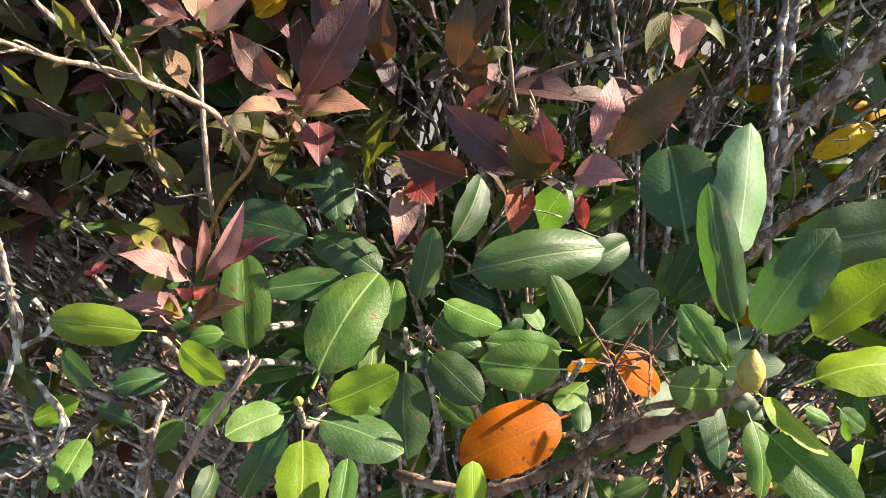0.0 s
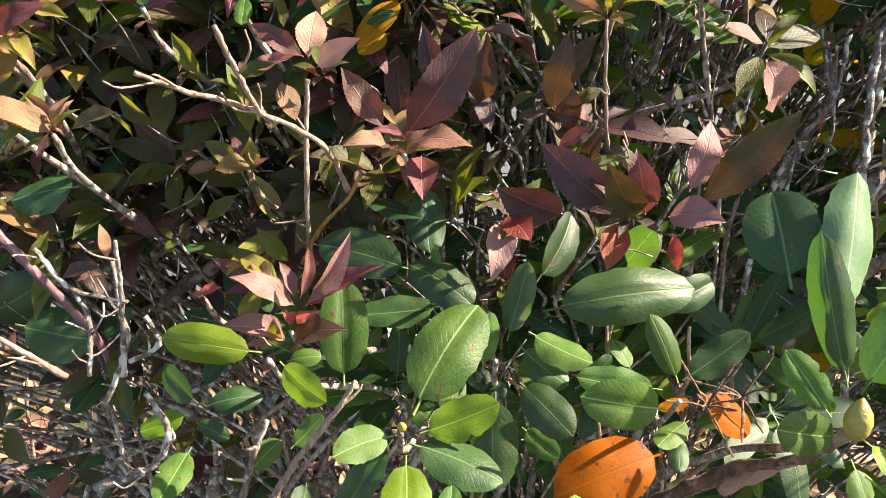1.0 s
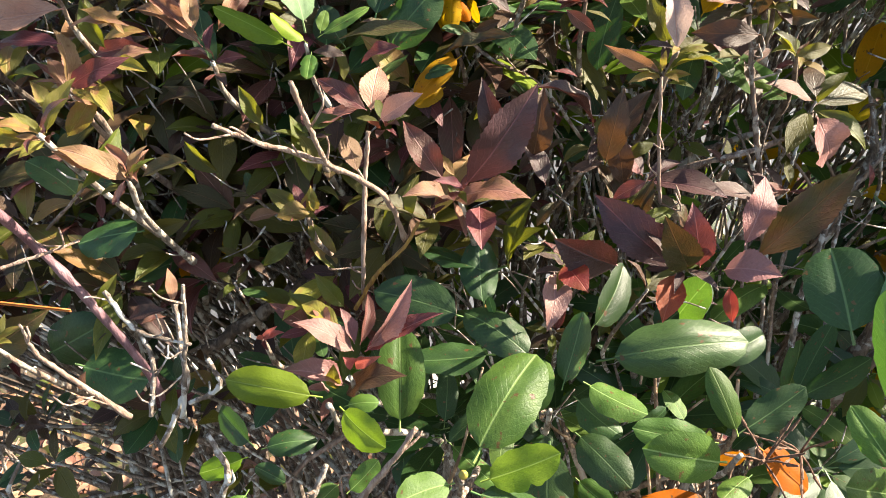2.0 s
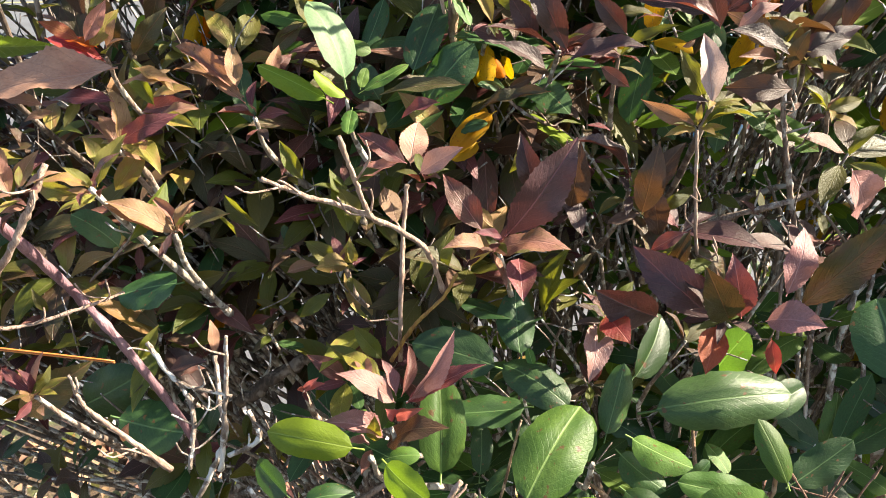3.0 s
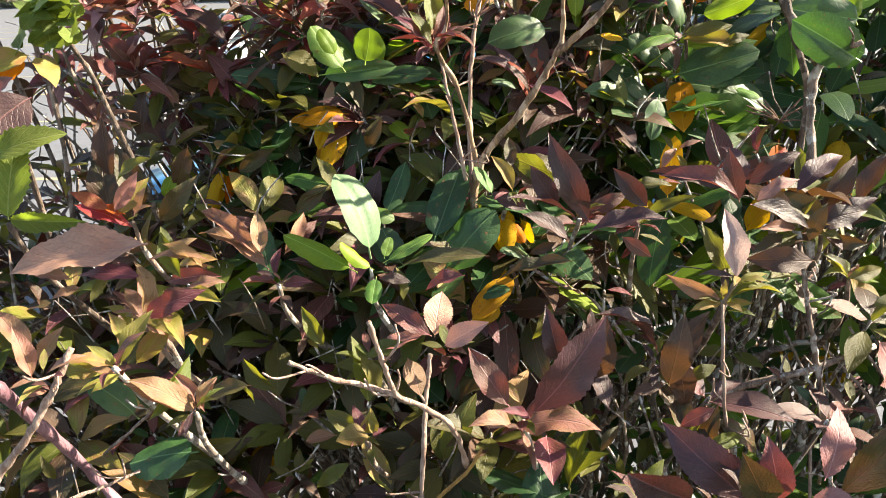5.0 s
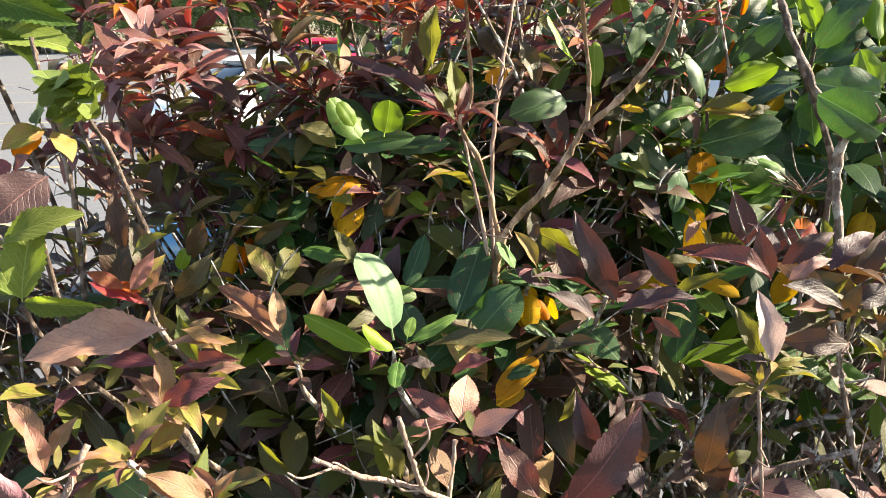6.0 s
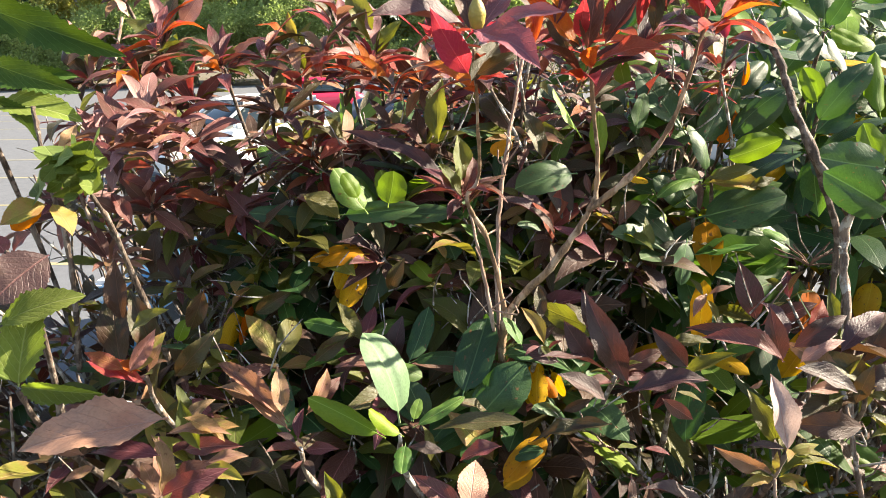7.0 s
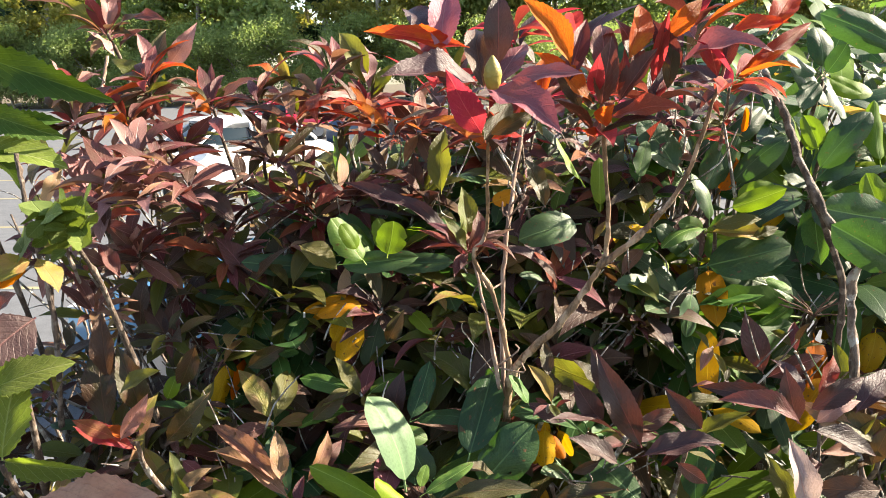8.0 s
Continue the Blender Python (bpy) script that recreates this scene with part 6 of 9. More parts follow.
leaf(azalea_back, 'Mx', (-0.615, 1.100, 1.674), (-0.642, 1.108, 1.720), 0.019, (0.225, -0.930, 0.290))
sprig(azalea_back, (-0.536, 1.037, 1.596))
leaf(azalea_back, 'Mv', (-0.537, 1.040, 1.606), (-0.553, 1.050, 1.667), 0.023, (0.774, -0.560, 0.295))
leaf(azalea_back, 'Md', (-0.536, 1.038, 1.601), (-0.528, 1.073, 1.678), 0.028, (0.016, -0.911, 0.412))
leaf(azalea_back, 'Mv', (-0.517, 1.057, 1.629), (-0.474, 1.042, 1.675), 0.023, (0.109, -0.911, -0.399))
leaf(azalea_back, 'Mo', (-0.539, 1.038, 1.601), (-0.588, 1.052, 1.642), 0.022, (0.322, -0.721, 0.613))
leaf(azalea_back, 'Mo', (-0.544, 1.036, 1.592), (-0.505, 1.032, 1.607), 0.015, (-0.363, -0.533, 0.764))
leaf(azalea_back, 'Mv', (-0.588, 1.064, 1.640), (-0.617, 1.061, 1.677), 0.017, (0.784, -0.147, 0.603))
leaf(azalea_back, 'Mv', (-0.535, 1.038, 1.596), (-0.513, 1.065, 1.640), 0.020, (-0.414, -0.669, 0.617))
leaf(azalea_back, 'Md', (-0.534, 1.027, 1.596), (-0.557, 1.007, 1.600), 0.011, (0.644, -0.626, 0.438))
leaf(azalea_back, 'Mr', (-0.529, 1.027, 1.594), (-0.495, 1.030, 1.606), 0.013, (-0.130, -0.804, 0.580))
leaf(azalea_back, 'Mr', (-0.532, 1.027, 1.593), (-0.518, 1.019, 1.565), 0.012, (0.269, -0.890, 0.368))
leaf(azalea_back, 'Md', (-0.533, 1.027, 1.594), (-0.547, 1.010, 1.571), 0.012, (0.504, -0.813, 0.290))
leaf(azalea_back, 'Md', (-0.536, 1.038, 1.600), (-0.548, 1.067, 1.640), 0.019, (0.206, -0.768, 0.606))
sprig(azalea_top, (-0.141, 0.770, 1.458), stem=False)
leaf(azalea_top, 'Mo', (-0.142, 0.770, 1.459), (-0.160, 0.769, 1.492), 0.013, (0.688, -0.628, 0.364))
leaf(azalea_top, 'Mr', (-0.141, 0.770, 1.459), (-0.131, 0.785, 1.494), 0.014, (0.432, -0.866, 0.252))
leaf(azalea_top, 'Mr', (-0.143, 0.770, 1.458), (-0.174, 0.767, 1.488), 0.016, (0.610, -0.496, 0.618))
leaf(azalea_top, 'Mo', (-0.141, 0.779, 1.456), (-0.149, 0.808, 1.511), 0.022, (0.438, -0.775, 0.456))
leaf(azalea_top, 'Mr', (-0.140, 0.770, 1.457), (-0.126, 0.784, 1.479), 0.011, (0.170, -0.866, 0.471))
leaf(azalea_top, 'Mp', (-0.146, 0.800, 1.455), (-0.260, 0.805, 1.513), 0.016, (0.355, -0.543, 0.761))
leaf(azalea_top, 'Mo', (-0.167, 0.809, 1.504), (-0.167, 0.827, 1.565), 0.023, (-0.258, -0.926, 0.275))
sprig(rhodo_back, (0.212, 0.937, 1.349))
leaf(rhodo_back, 'Rm', (0.211, 0.936, 1.347), (0.089, 0.906, 1.365), 0.058, (0.165, -0.894, -0.417))
leaf(rhodo_back, 'Rm', (0.205, 0.925, 1.346), (0.144, 0.894, 1.330), 0.037, (0.259, -0.791, 0.555))
leaf(rhodo_back, 'Rd', (0.215, 0.949, 1.358), (0.111, 0.952, 1.395), 0.061, (0.200, -0.775, 0.599))
leaf(rhodo_back, 'Rd', (0.081, 0.885, 1.393), (0.072, 0.864, 1.349), 0.028, (0.605, -0.761, 0.236))
leaf(rhodo_back, 'Rd', (0.222, 0.949, 1.354), (0.188, 0.960, 1.380), 0.024, (0.313, -0.659, 0.684))
leaf(rhodo_back, 'Rd', (0.227, 0.968, 1.345), (0.279, 0.986, 1.360), 0.026, (0.197, -0.891, 0.409))
leaf(rhodo_back, 'Rd', (0.212, 0.936, 1.343), (0.178, 0.914, 1.305), 0.025, (0.086, -0.893, 0.442))
leaf(rhodo_back, 'Ro', (0.212, 0.904, 1.341), (0.204, 0.875, 1.282), 0.036, (0.514, -0.795, 0.323))
leaf(rhodo_back, 'Yl', (0.287, 0.930, 1.338), (0.272, 0.914, 1.293), 0.027, (-0.227, -0.891, 0.393))
leaf(rhodo_back, 'Rd', (0.208, 0.956, 1.343), (0.148, 0.956, 1.322), 0.032, (-0.131, -0.929, 0.347))
sprig(rhodo_back, (0.110, 0.921, 1.452))
leaf(rhodo_back, 'Rd', (-0.033, 0.872, 1.464), (-0.096, 0.845, 1.453), 0.036, (0.214, -0.756, 0.618))
leaf(rhodo_back, 'Ry', (-0.029, 0.880, 1.499), (-0.058, 0.885, 1.548), 0.028, (0.856, -0.041, 0.515))
leaf(rhodo_back, 'Ry', (0.121, 0.926, 1.468), (0.180, 0.923, 1.490), 0.023, (-0.102, -0.982, 0.158))
leaf(rhodo_back, 'Rd', (0.104, 0.921, 1.452), (0.086, 0.934, 1.505), 0.026, (0.606, -0.699, 0.379))
leaf(rhodo_back, 'Rd', (0.082, 0.971, 1.498), (0.040, 0.992, 1.557), 0.042, (0.212, -0.862, 0.461))
leaf(rhodo_back, 'Rd', (0.034, 0.946, 1.496), (0.043, 0.956, 1.538), 0.024, (0.581, -0.812, 0.061))
leaf(rhodo_back, 'Rd', (0.231, 0.999, 1.480), (0.302, 1.029, 1.549), 0.042, (-0.170, -0.821, 0.545))
leaf(rhodo_back, 'Ry', (0.243, 1.028, 1.514), (0.241, 1.034, 1.552), 0.021, (0.005, -0.986, 0.168))
leaf(rhodo_back, 'Rd', (0.144, 0.984, 1.489), (0.201, 0.993, 1.539), 0.033, (0.280, -0.950, -0.139))
leaf(rhodo_back, 'Rd', (0.307, 0.975, 1.625), (0.222, 0.984, 1.666), 0.037, (-0.008, -0.981, 0.193))
leaf(rhodo_back, 'Ry', (0.268, 1.066, 1.585), (0.318, 1.059, 1.581), 0.028, (-0.055, -0.760, 0.648))
leaf(rhodo_back, 'Rd', (0.262, 0.845, 1.427), (0.191, 0.836, 1.469), 0.045, (-0.450, -0.850, 0.250))
leaf(rhodo_back, 'Mo', (0.104, 0.920, 1.449), (0.157, 0.920, 1.461), 0.020, (-0.183, -0.567, 0.803))
leaf(rhodo_back, 'Mg', (0.105, 0.920, 1.446), (0.173, 0.929, 1.438), 0.019, (0.184, -0.818, 0.544))
leaf(rhodo_back, 'Rm', (0.101, 0.920, 1.449), (0.050, 0.892, 1.434), 0.025, (-0.116, -0.286, 0.951))
leaf(rhodo_back, 'Rm', (0.103, 0.930, 1.445), (0.072, 0.921, 1.455), 0.019, (0.327, -0.922, 0.205))
leaf(rhodo_back, 'Mo', (0.148, 0.921, 1.439), (0.178, 0.927, 1.450), 0.012, (-0.012, -0.859, 0.512))
leaf(rhodo_back, 'Rd', (0.260, 1.064, 1.579), (0.224, 1.061, 1.618), 0.030, (0.401, -0.866, 0.299))
leaf(rhodo_back, 'Rd', (0.267, 1.070, 1.604), (0.283, 1.072, 1.649), 0.026, (-0.186, -0.976, 0.110))
leaf(rhodo_back, 'Rd', (0.116, 1.010, 1.481), (0.085, 1.036, 1.576), 0.040, (0.251, -0.912, 0.326))
leaf(rhodo_back, 'Rd', (0.154, 1.043, 1.522), (0.199, 1.072, 1.566), 0.030, (0.097, -0.875, 0.475))
leaf(rhodo_back, 'Ry', (0.349, 1.072, 1.490), (0.330, 1.086, 1.557), 0.039, (0.798, -0.495, 0.343))
leaf(rhodo_back, 'Ro', (0.161, 1.026, 1.537), (0.165, 1.026, 1.569), 0.018, (0.969, 0.211, -0.127))
leaf(rhodo_back, 'Ro', (0.152, 1.007, 1.500), (0.148, 1.023, 1.537), 0.022, (0.494, -0.776, 0.393))
sprig(rhodo_back, (-0.246, 0.906, 1.416))
leaf(rhodo_back, 'Ry', (-0.235, 0.908, 1.418), (-0.224, 0.921, 1.458), 0.024, (-0.194, -0.914, 0.356))
leaf(rhodo_back, 'Rm', (-0.248, 0.907, 1.418), (-0.295, 0.915, 1.462), 0.036, (0.586, -0.397, 0.706))
leaf(rhodo_back, 'Ry', (-0.286, 0.915, 1.422), (-0.322, 0.900, 1.426), 0.021, (0.243, -0.377, 0.894))
leaf(rhodo_back, 'Rd', (-0.244, 0.906, 1.413), (-0.163, 0.906, 1.417), 0.024, (-0.030, -0.805, 0.592))
leaf(rhodo_back, 'Rd', (-0.295, 0.921, 1.405), (-0.387, 0.889, 1.421), 0.027, (0.359, -0.818, 0.449))
leaf(rhodo_back, 'Rd', (-0.315, 0.923, 1.376), (-0.399, 0.905, 1.355), 0.041, (-0.094, -0.530, 0.843))
leaf(rhodo_back, 'Yl', (-0.272, 0.896, 1.378), (-0.288, 0.870, 1.340), 0.023, (0.375, -0.831, 0.411))
leaf(rhodo_back, 'Yl', (-0.260, 0.897, 1.381), (-0.323, 0.880, 1.364), 0.021, (0.075, -0.818, 0.570))
leaf(rhodo_back, 'Rd', (-0.239, 0.915, 1.408), (-0.273, 0.899, 1.396), 0.022, (0.407, -0.910, 0.075))
leaf(rhodo_back, 'Rd', (-0.204, 0.937, 1.399), (-0.167, 0.941, 1.372), 0.025, (0.500, -0.660, 0.561))
leaf(rhodo_back, 'Rm', (-0.306, 1.017, 1.470), (-0.314, 1.038, 1.542), 0.040, (-0.804, -0.589, 0.085))
leaf(rhodo_back, 'Rd', (-0.256, 0.932, 1.348), (-0.218, 0.922, 1.312), 0.030, (-0.286, -0.957, -0.053))
leaf(rhodo_back, 'Rm', (-0.324, 0.966, 1.432), (-0.352, 0.980, 1.469), 0.026, (0.117, -0.889, 0.443))
leaf(rhodo_back, 'Rd', (-0.148, 0.924, 1.370), (-0.068, 0.928, 1.350), 0.044, (0.238, 0.097, 0.966))
leaf(rhodo_back, 'Rd', (-0.037, 0.931, 1.362), (-0.068, 0.933, 1.387), 0.022, (0.616, -0.183, 0.766))
leaf(rhodo_back, 'Rm', (0.020, 0.953, 1.395), (0.059, 0.967, 1.430), 0.030, (0.034, -0.938, 0.345))
leaf(rhodo_back, 'Rm', (-0.020, 0.927, 1.433), (-0.044, 0.926, 1.408), 0.019, (-0.532, -0.651, 0.541))
sprig(azalea_back, (-0.530, 0.847, 1.377))
leaf(azalea_back, 'Md', (-0.497, 0.798, 1.325), (-0.505, 0.813, 1.389), 0.024, (0.144, -0.956, 0.257))
leaf(azalea_back, 'Md', (-0.506, 0.890, 1.343), (-0.500, 0.897, 1.407), 0.023, (-0.162, -0.980, 0.112))
leaf(azalea_back, 'Mo', (-0.448, 0.925, 1.408), (-0.467, 0.938, 1.452), 0.018, (-0.781, -0.602, -0.167))
leaf(azalea_back, 'Mo', (-0.468, 0.927, 1.421), (-0.405, 0.904, 1.404), 0.025, (-0.134, -0.804, 0.579))
leaf(azalea_back, 'Mr', (-0.496, 0.820, 1.434), (-0.523, 0.810, 1.455), 0.013, (0.586, -0.682, 0.437))
leaf(azalea_back, 'Mr', (-0.484, 0.817, 1.423), (-0.510, 0.831, 1.456), 0.016, (0.456, -0.633, 0.626))
sprig(azalea_mid, (-0.296, 0.521, 1.219))
leaf(azalea_mid, 'Mt', (-0.296, 0.521, 1.220), (-0.336, 0.509, 1.255), 0.020, (0.667, -0.411, 0.621))
leaf(azalea_mid, 'Mt', (-0.294, 0.522, 1.221), (-0.280, 0.533, 1.244), 0.010, (-0.300, -0.776, 0.554))
leaf(azalea_mid, 'Mr', (-0.298, 0.520, 1.217), (-0.306, 0.506, 1.208), 0.007, (0.012, -0.557, 0.830))
leaf(azalea_mid, 'Mt', (-0.294, 0.530, 1.214), (-0.317, 0.533, 1.248), 0.009, (0.661, -0.563, 0.497))
sprig(azalea_left, (-0.347, 0.509, 1.262))
leaf(azalea_left, 'Mg', (-0.347, 0.510, 1.262), (-0.370, 0.490, 1.278), 0.012, (0.564, 0.011, 0.825))
leaf(azalea_left, 'Mg', (-0.351, 0.518, 1.257), (-0.369, 0.515, 1.276), 0.009, (0.701, -0.378, 0.604))
leaf(azalea_left, 'Mg', (-0.342, 0.508, 1.258), (-0.356, 0.491, 1.253), 0.008, (0.378, -0.534, 0.756))
leaf(azalea_left, 'Mg', (-0.348, 0.519, 1.259), (-0.330, 0.548, 1.290), 0.017, (-0.056, -0.713, 0.699))
leaf(azalea_left, 'Mg', (-0.347, 0.532, 1.264), (-0.363, 0.543, 1.292), 0.012, (0.690, -0.447, 0.570))
sprig(azalea_mid, (-0.190, 0.638, 1.205))
leaf(azalea_mid, 'Mo', (-0.189, 0.623, 1.168), (-0.205, 0.645, 1.224), 0.022, (0.679, -0.596, 0.428))
leaf(azalea_mid, 'Mo', (-0.235, 0.655, 1.207), (-0.254, 0.659, 1.244), 0.015, (0.220, -0.950, 0.223))
leaf(azalea_mid, 'Mo', (-0.168, 0.697, 1.235), (-0.173, 0.706, 1.266), 0.012, (0.731, -0.607, 0.311))
leaf(azalea_mid, 'Mo', (-0.283, 0.651, 1.161), (-0.319, 0.669, 1.186), 0.017, (-0.211, -0.920, 0.331))
leaf(azalea_mid, 'Mo', (-0.229, 0.617, 1.165), (-0.188, 0.608, 1.142), 0.017, (0.140, -0.817, 0.559))
leaf(azalea_mid, 'Mo', (-0.314, 0.631, 1.122), (-0.363, 0.624, 1.106), 0.019, (0.028, -0.935, 0.355))
leaf(azalea_mid, 'Rd', (-0.368, 0.619, 1.164), (-0.405, 0.622, 1.173), 0.021, (0.054, -0.890, 0.452))
leaf(azalea_mid, 'Mo', (-0.296, 0.628, 1.161), (-0.313, 0.626, 1.185), 0.011, (0.696, 0.471, 0.542))
sprig(azalea_mid, (0.059, 0.668, 1.197))
leaf(azalea_mid, 'Md', (0.069, 0.662, 1.178), (0.102, 0.684, 1.239), 0.026, (-0.501, -0.693, 0.518))
leaf(azalea_mid, 'Mo', (0.111, 0.663, 1.195), (0.083, 0.658, 1.180), 0.012, (-0.194, -0.725, 0.660))
leaf(azalea_mid, 'Mo', (0.076, 0.627, 1.142), (0.098, 0.632, 1.168), 0.012, (-0.301, -0.843, 0.446))
leaf(azalea_mid, 'Md', (0.038, 0.645, 1.174), (0.067, 0.651, 1.183), 0.011, (-0.083, -0.674, 0.734))
leaf(azalea_mid, 'Mp', (0.003, 0.678, 1.240), (-0.011, 0.652, 1.203), 0.017, (0.711, -0.674, 0.198))
leaf(azalea_mid, 'Mo', (-0.031, 0.695, 1.238), (-0.046, 0.680, 1.205), 0.014, (0.481, -0.864, 0.149))
sprig(azalea_right, (0.213, 0.749, 1.292))
leaf(azalea_right, 'Md', (0.213, 0.749, 1.292), (0.158, 0.742, 1.326), 0.023, (0.389, -0.790, 0.474))
leaf(azalea_right, 'Mp', (0.218, 0.752, 1.297), (0.261, 0.759, 1.321), 0.018, (-0.276, -0.675, 0.684))
leaf(azalea_right, 'Md', (0.213, 0.747, 1.287), (0.249, 0.734, 1.281), 0.014, (-0.336, -0.942, 0.024))
leaf(azalea_right, 'Md', (0.211, 0.747, 1.287), (0.162, 0.713, 1.277), 0.022, (-0.163, -0.069, 0.984))
leaf(azalea_right, 'Md', (0.252, 0.781, 1.304), (0.281, 0.798, 1.349), 0.020, (-0.565, -0.571, 0.595))
leaf(azalea_right, 'Mo', (0.234, 0.734, 1.248), (0.271, 0.744, 1.256), 0.014, (0.135, -0.888, 0.439))
sprig(azalea_back, (-0.588, 0.955, 1.566))
leaf(azalea_back, 'Md', (-0.588, 0.955, 1.568), (-0.573, 0.967, 1.627), 0.023, (-0.801, -0.512, 0.310))
leaf(azalea_back, 'Md', (-0.589, 0.955, 1.568), (-0.604, 0.949, 1.597), 0.012, (0.858, -0.364, 0.361))
leaf(azalea_back, 'Mp', (-0.585, 0.956, 1.570), (-0.532, 0.932, 1.607), 0.022, (-0.620, -0.603, 0.501))
leaf(azalea_back, 'Mo', (-0.614, 0.981, 1.599), (-0.639, 0.972, 1.635), 0.015, (0.328, -0.945, 0.011))
leaf(azalea_back, 'Mv', (-0.632, 1.004, 1.618), (-0.636, 1.006, 1.638), 0.007, (0.977, -0.072, 0.203))
leaf(azalea_back, 'Md', (-0.583, 0.945, 1.565), (-0.583, 0.924, 1.541), 0.011, (-0.131, -0.756, 0.642))
leaf(azalea_back, 'Mv', (-0.585, 0.955, 1.565), (-0.553, 0.947, 1.577), 0.013, (-0.357, -0.851, 0.385))
leaf(azalea_back, 'Md', (-0.590, 0.955, 1.566), (-0.624, 0.936, 1.575), 0.014, (0.042, -0.525, -0.850))
leaf(azalea_back, 'Md', (-0.603, 0.975, 1.569), (-0.638, 0.984, 1.609), 0.020, (-0.237, -0.972, 0.005))
leaf(azalea_back, 'Md', (-0.587, 0.954, 1.563), (-0.575, 0.955, 1.533), 0.012, (0.553, 0.798, 0.241))
sprig(azalea_back, (-0.561, 1.016, 1.557))
leaf(azalea_back, 'Md', (-0.561, 1.017, 1.560), (-0.572, 1.026, 1.607), 0.017, (0.637, -0.718, 0.282))
leaf(azalea_back, 'Md', (-0.560, 1.017, 1.560), (-0.552, 1.024, 1.607), 0.017, (0.705, -0.709, -0.016))
leaf(azalea_back, 'Mt', (-0.563, 1.017, 1.558), (-0.578, 1.005, 1.571), 0.008, (0.761, -0.393, 0.516))
leaf(azalea_back, 'Md', (-0.557, 1.017, 1.559), (-0.534, 1.022, 1.580), 0.011, (0.154, -0.986, 0.060))
leaf(azalea_back, 'Mv', (-0.561, 1.016, 1.557), (-0.538, 1.000, 1.549), 0.011, (0.116, -0.306, 0.945))
leaf(azalea_back, 'Mb', (-0.564, 1.016, 1.555), (-0.576, 1.005, 1.533), 0.010, (-0.023, -0.889, 0.457))
leaf(azalea_back, 'Mr', (-0.559, 1.016, 1.555), (-0.549, 1.003, 1.528), 0.012, (-0.050, -0.902, 0.428))
leaf(azalea_back, 'Mr', (-0.547, 1.030, 1.565), (-0.516, 1.018, 1.580), 0.013, (-0.421, -0.890, 0.176))
leaf(azalea_back, 'Mr', (-0.534, 1.019, 1.559), (-0.506, 1.014, 1.555), 0.010, (0.034, -0.537, 0.843))
sprig(azalea_back, (-0.484, 0.996, 1.531))
leaf(azalea_back, 'Mr', (-0.484, 0.996, 1.533), (-0.513, 1.004, 1.574), 0.018, (0.579, -0.613, 0.537))
leaf(azalea_back, 'Mx', (-0.483, 0.997, 1.534), (-0.480, 1.007, 1.586), 0.019, (-0.646, -0.739, 0.192))
leaf(azalea_back, 'Mr', (-0.482, 0.997, 1.533), (-0.448, 1.001, 1.570), 0.018, (0.161, -0.986, -0.034))
leaf(azalea_back, 'Mp', (-0.485, 0.996, 1.531), (-0.517, 0.975, 1.543), 0.015, (0.501, -0.857, -0.119))
leaf(azalea_back, 'Mt', (-0.478, 0.986, 1.531), (-0.434, 0.981, 1.529), 0.016, (-0.031, -0.597, 0.802))
leaf(azalea_back, 'Mr', (-0.479, 0.986, 1.530), (-0.494, 0.975, 1.504), 0.011, (0.308, -0.924, 0.227))
sprig(azalea_back, (-0.394, 1.023, 1.531))
leaf(azalea_back, 'Mr', (-0.394, 1.024, 1.532), (-0.422, 1.036, 1.578), 0.020, (0.753, -0.346, 0.559))
leaf(azalea_back, 'Mp', (-0.394, 1.024, 1.534), (-0.391, 1.048, 1.583), 0.020, (0.439, -0.818, 0.372))
leaf(azalea_back, 'Mr', (-0.393, 1.024, 1.532), (-0.358, 1.025, 1.564), 0.017, (0.031, -0.999, -0.012))
leaf(azalea_back, 'Mr', (-0.395, 1.023, 1.530), (-0.431, 1.002, 1.540), 0.015, (0.371, -0.187, 0.910))
leaf(azalea_back, 'Mx', (-0.389, 1.013, 1.530), (-0.338, 0.994, 1.526), 0.020, (0.268, 0.535, 0.801))
leaf(azalea_back, 'Md', (-0.391, 1.013, 1.529), (-0.408, 0.995, 1.501), 0.014, (0.123, -0.868, 0.481))
sprig(azalea_top, (-0.205, 0.980, 1.548))
leaf(azalea_top, 'Mr', (-0.205, 0.981, 1.550), (-0.237, 0.988, 1.589), 0.018, (-0.097, -0.988, 0.119))
leaf(azalea_top, 'Mt', (-0.205, 0.981, 1.551), (-0.202, 0.992, 1.601), 0.018, (0.510, -0.847, 0.151))
leaf(azalea_top, 'Mr', (-0.204, 0.981, 1.550), (-0.173, 0.988, 1.575), 0.015, (-0.267, -0.792, 0.550))
leaf(azalea_top, 'Mr', (-0.206, 0.980, 1.548), (-0.243, 0.978, 1.552), 0.013, (0.124, -0.723, 0.680))
leaf(azalea_top, 'Md', (-0.203, 0.970, 1.548), (-0.166, 0.960, 1.540), 0.014, (0.154, -0.228, 0.961))
leaf(azalea_top, 'Mt', (-0.204, 0.970, 1.547), (-0.219, 0.955, 1.516), 0.013, (-0.046, -0.886, 0.462))
leaf(azalea_top, 'Md', (-0.203, 0.970, 1.547), (-0.184, 0.950, 1.510), 0.016, (-0.115, -0.892, 0.437))
sprig(azalea_top, (-0.301, 1.047, 1.558))
leaf(azalea_top, 'Mr', (-0.301, 1.047, 1.560), (-0.322, 1.056, 1.602), 0.017, (0.158, -0.952, 0.262))
leaf(azalea_top, 'Mx', (-0.300, 1.048, 1.562), (-0.280, 1.056, 1.608), 0.018, (0.557, -0.824, -0.103))
